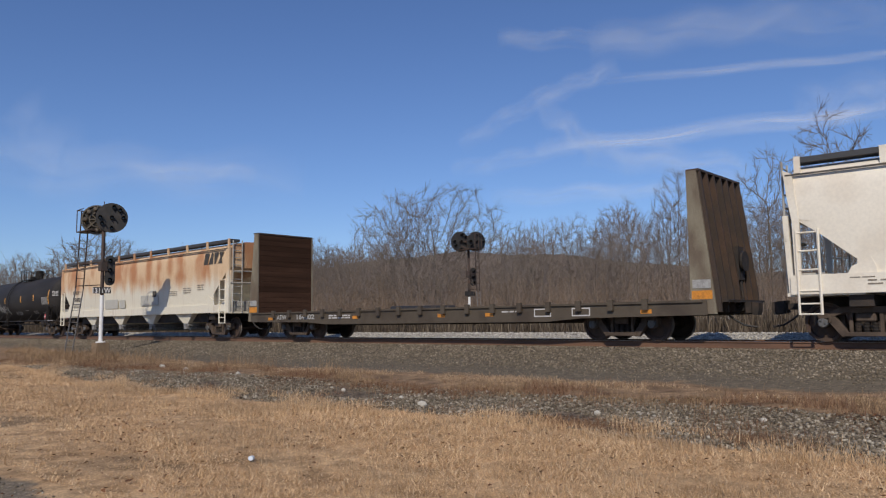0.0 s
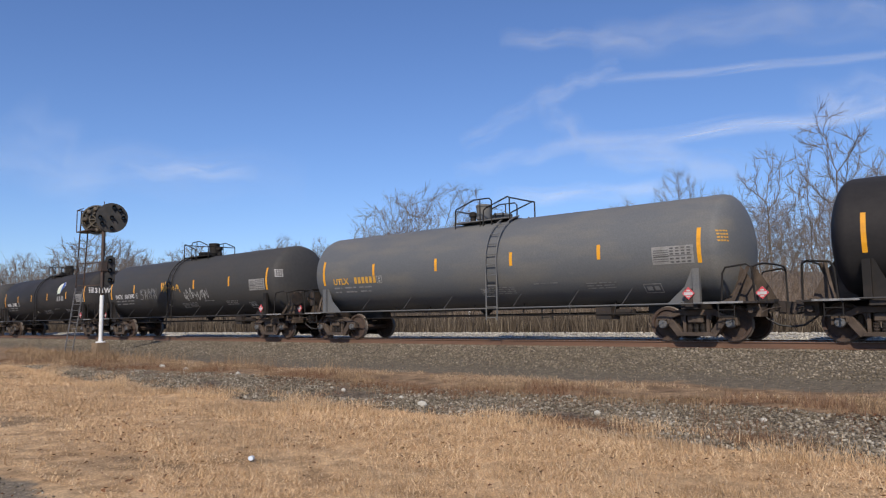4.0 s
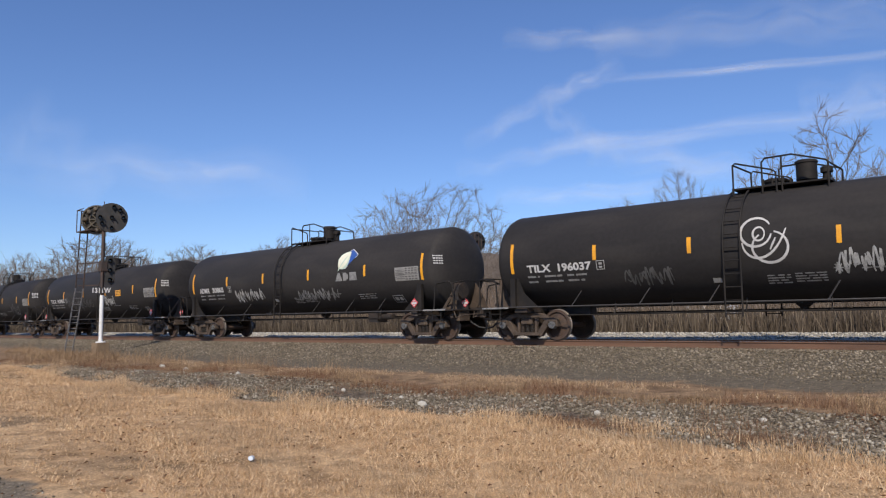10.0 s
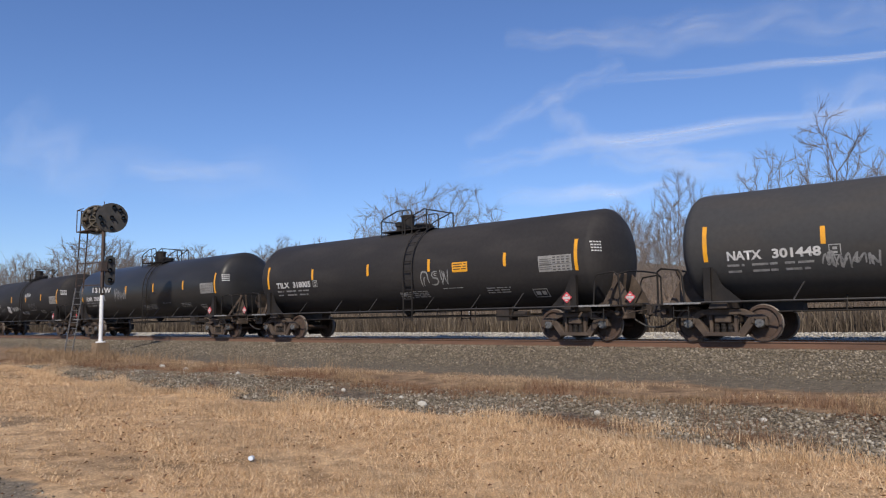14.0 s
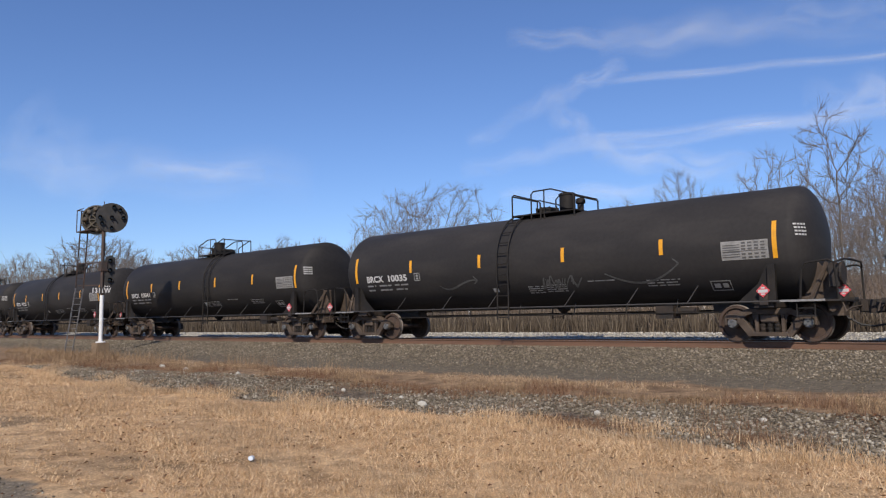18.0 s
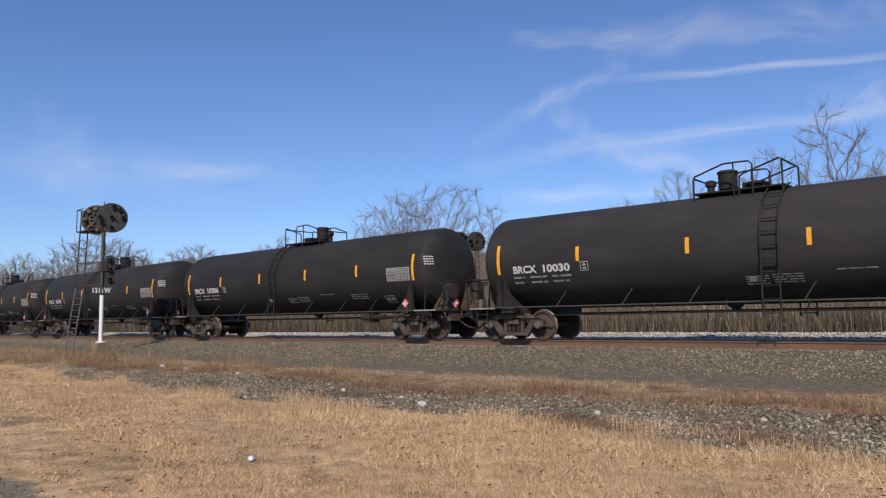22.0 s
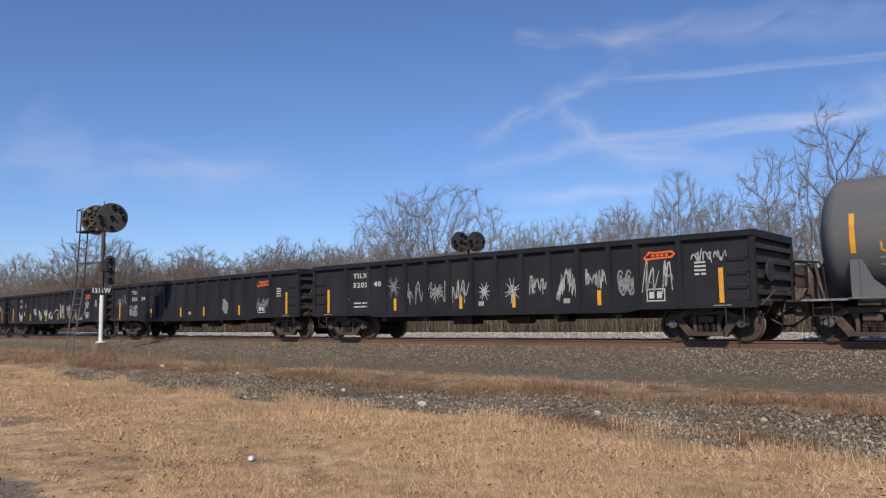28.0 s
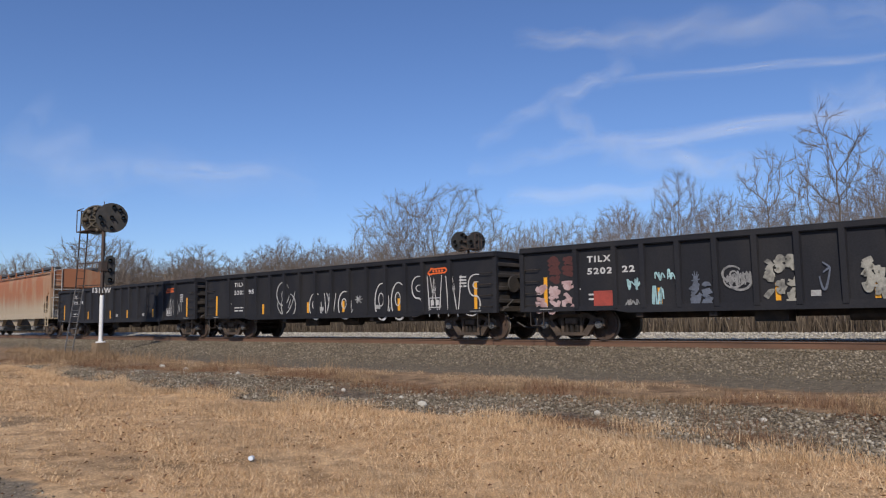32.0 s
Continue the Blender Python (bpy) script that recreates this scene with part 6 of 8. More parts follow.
def build_signal(x, y, base, high, heads, low, side, ladder_dx, name_plate):
    sig = new("signal_mast")
    sig.location = (x, y, base)
    H = high - base
    bm = bmesh.new()
    box(bm, -0.28, 0.28, -0.28, 0.28, -0.75, -0.02)
    bmesh.ops.bevel(bm, geom=bm.edges, offset=0.03, segments=2, affect="EDGES")
    part("foundation", bm, M_CONC, sig, "rough concrete foundation")
    bm = bmesh.new()
    lathe(bm, [(-0.02, 0.0), (-0.02, 0.2), (0.02, 0.2), (0.04, 0.11), (0.05, 0.085), (2.05, 0.085), (2.05, 0.0)], 20, "z")
    part("lower_mast", bm, M_WHITEMAST, sig, "white painted lower mast", smooth=True)
    bm = bmesh.new()
    lathe(bm, [(2.05, 0.0), (2.05, 0.078), (H + 0.35, 0.078), (H + 0.42, 0.03), (H + 0.75, 0.015), (H + 0.75, 0.0)], 16, "z")
    box(bm, -0.16, 0.16, -0.13, 0.13, H - 2.35, H - 1.95)
    rod(bm, (0.12, -0.05, 2.3), (0.12, -0.05, H - 0.8), 0.025, 6)
    part("upper_mast", bm, M_MAST, sig, "rust-stained upper mast", smooth=True)
    for (dx, dy, dz), facing in heads:
        build_disc_head(sig, "signal_head", (dx, dy, H + dz), facing)
        bm = bmesh.new()
        beam(bm, (0, 0, H + dz), (dx * 0.9, dy * 0.9, H + dz), 0.07, 0.09)
        beam(bm, (0, 0, H + dz - 0.5), (dx * 0.9, dy * 0.9, H + dz - 0.3), 0.06, 0.07)
        part("head_bracket", bm, M_MAST, sig)
    # tall plate with three lamps
    z0, z1 = low
    bm = bmesh.new()
    pts = []
    for k in range(9):
        a = math.pi * k / 8
        pts.append((0.21 * math.cos(a), z1 - 0.21 + 0.21 * math.sin(a)))
    for k in range(9):
        a = math.pi + math.pi * k / 8
        pts.append((0.21 * math.cos(a), z0 + 0.21 + 0.21 * math.sin(a)))
    front = [bm.verts.new((0.02, u, v)) for u, v in pts]
    rear = [bm.verts.new((-0.03, u, v)) for u, v in pts]
    bm.faces.new(front), bm.faces.new(rear[::-1])
    for i in range(len(pts)):
        j = (i + 1) % len(pts)
        bm.faces.new((front[i], rear[i], rear[j], front[j]))
    lower = part("lower_head", bm, M_SIGNAL, sig, "tall black three-lamp signal plate")
    lower.location = (0.14 * side, 0.26 * side, 0)
    lower.rotation_euler = (0, 0, radians(-20))
    for k in range(3):
        z = z0 + 0.24 + k * (z1 - z0 - 0.48) / 2
        bm = bmesh.new()
        rows = []
        for q in range(11):
            t = radians(-25 + 23 * q)
            rows.append([bm.verts.new((xx, r * math.cos(t), z + r * math.sin(t))) for xx, r in ((0.02, 0.1), (0.02, 0.11), (0.26, 0.11), (0.26, 0.1))])
        for a, b in zip(rows, rows[1:]):
            for i in range(4):
                bm.faces.new((a[i], b[i], b[(i + 1) % 4], a[(i + 1) % 4]))
        part("hood", bm, M_SIGNAL, lower)
        bm = bmesh.new()
        lathe(bm, [(0.02, 0.0), (0.02, 0.09), (0.04, 0.08), (0.05, 0.0)], 14, "x", (0, 0, z))
        part("lens", bm, M_GLASS, lower, smooth=True)
        bm = bmesh.new()
        lathe(bm, [(-0.03, 0.0), (-0.03, 0.12), (-0.25, 0.11), (-0.25, 0.0)], 12, "x", (0, 0, z))
        part("lamp_casing", bm, M_SIGNAL, lower, smooth=True)
    # plate with raised characters
    bm = bmesh.new()
    box(bm, 0.09, 0.115, -0.36, 0.36, 2.12, 2.40)
    plate = part("number_plate", bm, M_SIGNAL, sig)
    plate.rotation_euler = (0, 0, radians(-24))
    if name_plate:
        me = letters(name_plate, 0.30)
        co = np.array([v.co[:] for v in me.vertices])
        k = 0.74 / (co[:, 0].max() - co[:, 0].min())
        for v, c in zip(me.vertices, co):
            v.co = (0.122, -0.38 + (c[0] - co[:, 0].min()) * k, 2.15 + c[1])
        me.materials.clear()
        me.materials.append(M_WHITE)
        ob = new("plate_characters", me)
        ob.parent = plate
    # ladder with stays to the mast, and a railed stand at its head
    bm = bmesh.new()
    bx = ladder_dx
    top = H + 0.42
    lean = 1.35 if bx < 0 else -0.35
    for off in (-0.17, 0.17):
        beam(bm, (bx - lean, off - 0.3, -0.62), (bx - lean * 0.25, off - 0.3, 2.4), 0.05, 0.02)
    for k in range(11):
        f = k / 10.6
        xx = bx - lean + lean * 0.75 * f
        rod(bm, (xx, -0.47, -0.5 + 2.9 * f), (xx, -0.13, -0.5 + 2.9 * f), 0.012, 5)
    part("lower_ladder", bm, M_DULL, sig, "pale galvanised lower ladder")
    bm = bmesh.new()
    for off in (-0.17, 0.17):
        beam(bm, (bx - lean * 0.25, off - 0.3, 2.4), (bx + 0.05, off - 0.3, top), 0.05, 0.025)
    for k in range(10):
        f = k / 10
        xx = bx - lean * 0.25 * (1 - f) + 0.05 * f
        rod(bm, (xx, -0.47, 2.5 + (top - 2.5) * f), (xx, -0.13, 2.5 + (top - 2.5) * f), 0.014, 5)
    part("upper_ladder", bm, M_MAST, sig)
    for z in (2.5, 3.5, H - 0.55):
        bm = bmesh.new()
        for off in (-0.47, -0.13):
            beam(bm, (bx - 0.1, off, z), (0, off * 0.15, z), 0.04, 0.03)
        part("ladder_stay", bm, M_MAST, sig)
    bm = bmesh.new()
    s = 1 if bx < 0 else -1
    box(bm, min(bx - s * 0.1, bx + s * 1.2), max(bx - s * 0.1, bx + s * 1.2), -0.62, 0.1, H - 0.58, H - 0.54)
    part("stand", bm, M_MAST, sig)
    bm = bmesh.new()
    tube(bm, [(bx - s * 0.12, -0.6, H - 0.55), (bx - s * 0.12, -0.6, top), (bx + s * 0.5, -0.6, top + 0.02)], 0.022)
    tube(bm, [(bx - s * 0.12, 0.1, H - 0.55), (bx - s * 0.12, 0.1, top), (bx + s * 0.5, 0.1, top + 0.02)], 0.022)
    tube(bm, [(bx - s * 0.12, -0.6, top), (bx - s * 0.12, 0.1, top)], 0.022)
    part("stand_rail", bm, M_MAST, sig)
    return sig


near_signal = build_signal(-33.3, 15.0, -0.10, 5.36, [((0.28, 0.22, 0.0), 1), ((-0.22, -0.20, -0.08), -1)], (2.47, 3.80), 1, -1.25, "1311W")
tagged(near_signal, "black disc railway signal on a white-based mast with ladder", "railway signal", group="railway signals")
far_signal = build_signal(-31.4, 38.0, 0.10, 5.75, [((0.36, 0.36, 0.0), 1), ((-0.40, -0.36, 0.0), 1)], (2.75, 3.95), 1, 0.9, "")
tagged(far_signal, "black twin disc railway signal on a slim mast", "railway signal", group="railway signals")


# ---- low dark shed beyond the tracks ----
def build_shed():
    shed = new("trackside_shed")
    shed.location = (-32.6, 34.9, 0.03)
    shed.scale = (1, 1, 0.84)
    shed.rotation_euler = (0, 0, radians(40))
    tagged(shed, "low dark brown board-sided trackside shed", "shed")
    bm = bmesh.new()
    box(bm, -1.85, 1.85, -0.85, 0.85, 0, 1.55)
    part("wall", bm, M_SHED, shed)
    for k in range(12):
        bm = bmesh.new()
        x = -1.83 + k * 0.306
        box(bm, x, x + 0.29, -0.875, -0.855, 0.02, 1.54)
        part("board", bm, M_SHED, shed)
    bm = bmesh.new()
    prof = [(-1.05, 1.52), (-0.5, 1.78), (0.0, 1.86), (0.5, 1.78), (1.05, 1.52), (1.05, 1.47), (0, 1.80), (-1.05, 1.47)]
    a = [bm.verts.new((-2.0, y, z)) for y, z in prof]
    b = [bm.verts.new((2.0, y, z)) for y, z in prof]
    bm.faces.new(a), bm.faces.new(b[::-1])
    for i in range(len(prof)):
        j = (i + 1) % len(prof)
        bm.faces.new((a[i], b[i], b[j], a[j]))
    part("roof", bm, M_SIGNAL, shed)
    # a pale cottage, half hidden by the woods
    house = new("cottage")
    house.location = (-34.8, 86, 0.4)
    tagged(house, "small white cottage behind the bare woods", "house")
    bm = bmesh.new()
    box(bm, -2.2, 2.2, -2.0, 2.0, 0, 3.2)
    part("wall", bm, M_WHITEMAST, house)
    bm = bmesh.new()
    prism(bm, [(-2.5, 3.15), (0, 4.3), (2.5, 3.15), (2.5, 3.05), (-2.5, 3.05)], -2.3, 2.3)
    part("roof", bm, M_SHED, house)
    for x in (-1.1, 1.1):
        bm = bmesh.new()
        box(bm, x - 0.4, x + 0.4, -2.03, -2.0, 1.2, 2.4)
        part("window", bm, M_GLASS, house)


build_shed()


# ---- a crushed plastic bottle in the grass ----
def build_bottle():
    bm = bmesh.new()
    prof = [(0.0, 0.0), (0.0, 0.028), (0.01, 0.032), (0.05, 0.031), (0.06, 0.028), (0.09, 0.033), (0.13, 0.032), (0.17, 0.016), (0.19, 0.012), (0.20, 0.012), (0.20, 0.0)]
    lathe(bm, prof, 18, "x")
    for v in bm.verts:
        v.co.z *= 0.8 + 0.15 * math.sin(v.co.x * 60)
    b = part("plastic_bottle", bm, M_BOTTLE, smooth=True)
    b.location = (-7.64, 5.22, float(ground_z(-7.64, 5.22)) + 0.05)
    b.rotation_euler = (0.2, 0.1, 2.3)
    b.scale = (0.6, 1.0, 1.0)
    tagged(b, "crushed pale plastic bottle lying in the grass", "bottle")
    bm = bmesh.new()
    lathe(bm, [(0.198, 0.0), (0.198, 0.015), (0.216, 0.015), (0.216, 0.0)], 14, "x")
    part("cap", bm, M_WHITE, b, "white screw cap", smooth=True)


build_bottle()


# ---- high thin clouds, drifting slowly ----
def cloud_material():
    m = bpy.data.materials.new("thin_ice_cloud")
    m.use_nodes = True
    n, l = m.node_tree.nodes, m.node_tree.links
    n.remove(n["Principled BSDF"])
    dif = n.new("ShaderNodeBsdfDiffuse")
    dif.inputs["Color"].default_value = (0.85, 0.87, 0.90, 1)
    clear = n.new("ShaderNodeBsdfTransparent")
    mix = n.new("ShaderNodeMixShader")
    uv = n.new("ShaderNodeTexCoord")
    sep = n.new("ShaderNodeSeparateXYZ")
    l.new(uv.outputs["UV"], sep.inputs[0])
    info = n.new("ShaderNodeObjectInfo")

    def op(kind, a, b):
        t = n.new("ShaderNodeMath")
        t.operation = kind
        t.use_clamp = kind == "POWER"
        for i, v in enumerate((a, b)):
            if isinstance(v, (int, float)):
                t.inputs[i].default_value = v
            else:
                l.new(v, t.inputs[i])
        return t.outputs[0]

    def bell(u, p):
        return op("POWER", op("MULTIPLY", op("MULTIPLY", u, op("SUBTRACT", 1.0, u)), 4.0), p)

    off = n.new("ShaderNodeVectorMath")
    l.new(info.outputs["Location"], off.inputs[1])

    def streaks(scale, detail, stretch):
        mp = n.new("ShaderNodeMapping")
        mp.inputs["Scale"].default_value = stretch
        l.new(uv.outputs["UV"], off.inputs[0])
        l.new(off.outputs[0], mp.inputs["Vector"])
        t = n.new("ShaderNodeTexNoise")
        t.inputs["Scale"].default_value, t.inputs["Detail"].default_value = scale, detail
        t.inputs["Distortion"].default_value = 0.8
        l.new(mp.outputs[0], t.inputs["Vector"])
        return t.outputs["Fac"]

    fade = op("MULTIPLY", bell(sep.outputs["Y"], 1.6), bell(sep.outputs["X"], 0.5))
    veil = n.new("ShaderNodeMapRange")
    veil.inputs["From Min"].default_value, veil.inputs["From Max"].default_value = 0.25, 0.75
    l.new(streaks(1.0, 9, (3.2, 2.6, 1)), veil.inputs["Value"])
    wide = n.new("ShaderNodeMapRange")
    wide.inputs["From Min"].default_value, wide.inputs["From Max"].default_value = 0.2, 0.65
    l.new(streaks(1.0, 4, (2.2, 1.0, 1)), wide.inputs["Value"])
    a = op("MULTIPLY", op("MULTIPLY", fade, veil.outputs[0]), op("ADD", 0.35, wide.outputs[0]))
    a = op("MULTIPLY", a, info.outputs["Alpha"])
    l.new(a, mix.inputs["Fac"])
    l.new(clear.outputs[0], mix.inputs[1])
    l.new(dif.outputs[0], mix.inputs[2])
    l.new(mix.outputs[0], n["Material Output"].inputs["Surface"])
    return m


M_CLOUD = cloud_material()
CLOUDS = []
# both ends, breadth, density
STREAKS = [
    ((-1430, 1971, 922), (-1130, 2237, 920), 60, 0.30), ((-1187, 2188, 908), (-734, 2578, 993), 120, 0.26),
    ((-735, 2578, 983), (-398, 2873, 1015), 110, 0.16), ((-1368, 2051, 726), (-1193, 2193, 825), 60, 0.24),
    ((-1559, 1899, 590), (-1353, 2062, 744), 60, 0.18), ((-1140, 2245, 790), (-408, 2882, 866), 30, 0.42),
    ((-1295, 2135, 570), (-421, 2893, 690), 60, 0.42), ((-1370, 2053, 698), (-1254, 2172, 562), 80, 0.22),
]
STREAKS += [
    ((-1241, 2186, 547), (-911, 2486, 485), 100, 0.3), ((-1580, 1892, 497), (-1324, 2110, 563), 60, 0.18),
    ((-2403, 1163, 509), (-2124, 1411, 496), 60, 0.24), ((-2684, 893, 675), (-2504, 1080, 458), 220, 0.10),
    ((-1475, 1997, 403), (-1083, 2341, 423), 60, 0.3), ((-2722, 877, 537), (-2063, 1486, 480), 160, 0.14),
    ((-715, 2634, 686), (-417, 2889, 755), 150, 0.22), ((-1045, 2309, 943), (-516, 2780, 924), 80, 0.12),
]


def build_clouds():
    for p, q, w, a in STREAKS:
        p, q = Vector(p), Vector(q)
        mid = (p + q) / 2
        d = q - p
        p, q = p - d * 0.12, q + d * 0.12
        up = d.cross(-mid).normalized()
        if up.z < 0:
            up = -up
        bm = bmesh.new()
        uv = bm.loops.layers.uv.new("UVMap")
        rows = [[bm.verts.new(p + (q - p) * (i / 24) + up * w * 1.3 * (j / 4 - 0.5) + up * w * 0.1 * math.sin(i * 0.7) - mid) for j in range(5)] for i in range(25)]
        for i in range(24):
            for j in range(4):
                f = bm.faces.new((rows[i][j], rows[i + 1][j], rows[i + 1][j + 1], rows[i][j + 1]))
                for lo, (u, v) in zip(f.loops, ((i, j), (i + 1, j), (i + 1, j + 1), (i, j + 1))):
                    lo[uv].uv = (u / 24, v / 4)
        c = part("cirrus_cloud", bm, M_CLOUD, recalc=False)
        c.location = mid
        c.color = (1, 1, 1, a * 0.95)
        tagged(c, "thin white streak of high ice cloud", "cloud", group="cirrus streaks", kind="structure")
        CLOUDS.append(c)


build_clouds()


# ---- wooded hill ----
def build_hill():
    xs, ys = np.arange(-1700, 900, 30.0), np.arange(330, 1500, 30.0)
    X, Y = np.meshgrid(xs, ys)
    def bump(cx, cy, sx, sy, h):
        # its long side lies across the view
        u, v = (X - cx) * 0.748 + (Y - cy) * 0.664, -(X - cx) * 0.664 + (Y - cy) * 0.748
        return h * np.exp(-(u / sx) ** 2 - (v / sy) ** 2)
    Z = bump(-560, 640, 260, 150, 58) + bump(-250, 850, 420, 170, 34) + bump(-900, 300, 350, 160, 22) + bump(300, 1250, 500, 200, 40)
    Z = Z + 1.5 * np.sin(X * 0.045 + np.sin(Y * 0.03) * 2) + 1.2 * np.sin(Y * 0.06 + X * 0.02) - 1.5
    v = np.stack([X, Y, Z], -1).reshape(-1, 3)
    w, h = len(xs), len(ys)
    i = (np.arange(h - 1)[:, None] * w + np.arange(w - 1)[None]).ravel()
    hill = cloud_mesh("hill", v, np.stack([i, i + 1, i + w + 1, i + w], 1), mat("winter_woods_far", (0.12, 0.088, 0.066), 0.95, spots=(0.175, 0.13, 0.098), amount=0.8, scale=0.02, grain=0.25, grain_amount=0.45, bump=0.0))
    hill.data.shade_smooth()
    tagged(hill, "brown wooded winter hill in the distance", "hill", kind="structure")


build_hill()


# ---- bare trees ----
def limb_mesh(name, segs, sides, material, parent):
    """Many tapered limbs as one mesh; segs: from, to, thickness at each end."""
    P = np.array([s[0] for s in segs], float)
    Q = np.array([s[1] for s in segs], float)
    R0 = np.array([s[2] for s in segs])[:, None, None]
    R1 = np.array([s[3] for s in segs])[:, None, None]
    D = Q - P
    D /= np.linalg.norm(D, axis=1)[:, None] + 1e-9
    ref = np.where(np.abs(D[:, 2:3]) < 0.9, np.array([[0, 0, 1.0]]), np.array([[1.0, 0, 0]]))
    S = np.cross(D, ref)
    S /= np.linalg.norm(S, axis=1)[:, None]
    U = np.cross(S, D)
    a = np.arange(sides) * math.tau / sides
    ring = S[:, None] * np.cos(a)[None, :, None] + U[:, None] * np.sin(a)[None, :, None]
    V = np.concatenate([P[:, None] + ring * R0, Q[:, None] + ring * R1], 1).reshape(-1, 3)
    base = (np.arange(len(segs)) * 2 * sides)[:, None, None]
    k = np.arange(sides)
    quad = np.stack([k, (k + 1) % sides, (k + 1) % sides + sides, k + sides], 1)[None]
    return cloud_mesh(name, V, (base + quad).reshape(-1, 4), material, parent)


def build_tree(seed, width, foot, tips, twig, step=0.26, crook=0.08, twigs=3, reach=0.42, low=0.2):
    """A leafless tree ten metres high: limbs that divide as they grow to fill a rounded crown, ending in fine twigs."""
    rng = np.random.default_rng(seed)
    # the ends that the limbs grow towards: a crown between low and the top, fullest near its skin
    d = rng.normal(0, 1, (tips, 3))
    d /= np.linalg.norm(d, axis=1)[:, None]
    half = 10 * (1 - low) / 2
    lump = 1 + 0.10 * np.sin(d[:, 0] * 5 + seed) * np.sin(d[:, 1] * 4 + d[:, 2] * 5)
    goal = d * (rng.random(tips) ** 0.42 * lump)[:, None] * np.array([width * 5, width * 5, half]) + np.array([0, 0, 10 - half])
    pos = [np.array([0.0, 0.0, -0.2])]
    par = [-1]
    for i in range(max(2, int(foot * 10 / 0.4))):
        pos.append(pos[-1] + np.append(rng.normal(0, 0.03, 2), 0.4))
        par.append(len(pos) - 2)
    P = np.array(pos)
    far = np.linalg.norm(goal[:, None] - P[None], axis=2)
    near, dist = far.argmin(1), far.min(1)
    idle = np.zeros(tips, int)
    for turn in range(110):
        if not len(goal):
            break
        pull = np.zeros((len(P), 3))
        to = goal - P[near]
        np.add.at(pull, near, to / (np.linalg.norm(to, axis=1)[:, None] + 1e-6))
        live = np.unique(near)
        g = pull[live] / (np.linalg.norm(pull[live], axis=1)[:, None] + 1e-6)
        old = P[live] - P[np.maximum(np.array(par)[live], 0)]
        old /= np.linalg.norm(old, axis=1)[:, None] + 1e-6
        g = g + old * 0.45 + rng.normal(0, crook, g.shape)
        g /= np.linalg.norm(g, axis=1)[:, None] + 1e-6
        first = len(P)
        P = np.concatenate([P, P[live] + g * step])
        par += list(live)
        fresh = np.linalg.norm(goal[:, None] - P[None, first:], axis=2)
        k = fresh.argmin(1)
        best = fresh[np.arange(len(goal)), k]
        closer = best < dist
        near, dist = np.where(closer, first + k, near), np.where(closer, best, dist)
        idle = np.where(closer, 0, idle + 1)
        keep = (dist > reach) & (idle < 5)
        goal, near, dist, idle = goal[keep], near[keep], dist[keep], idle[keep]
    par = np.array(par)
    count = np.zeros(len(P))
    ends = np.ones(len(P), bool)
    ends[par[1:]] = False
    count[ends] = 1
    for q in range(len(P) - 1, 0, -1):
        count[par[q]] += count[q]
    R = twig * np.maximum(count, 1) ** 0.42
    thick, fine = [], []
    for q in range(1, len(P)):
        (thick if R[q] > 0.035 else fine).append((P[par[q]], P[q], min(R[par[q]], R[q] * 1.3), R[q]))
    # fine twigs along the outer boughs
    thin = np.flatnonzero((count <= 7) & (np.arange(len(P)) > 6))
    for q in np.repeat(thin, twigs):
        d = P[q] - P[par[q]]
        d = d / (np.linalg.norm(d) + 1e-6) + rng.normal(0, 0.38, 3) + np.array([0, 0, 0.3])
        d = d / np.linalg.norm(d) * rng.uniform(0.3, 0.85)
        fine.append((P[q], P[q] + d, twig * 0.85, twig * 0.5))
    tree = new("bare_tree")
    limb_mesh("trunk", thick, 6, M_BARK, tree)
    limb_mesh("crown", fine, 3, M_TWIG, tree)
    return tree


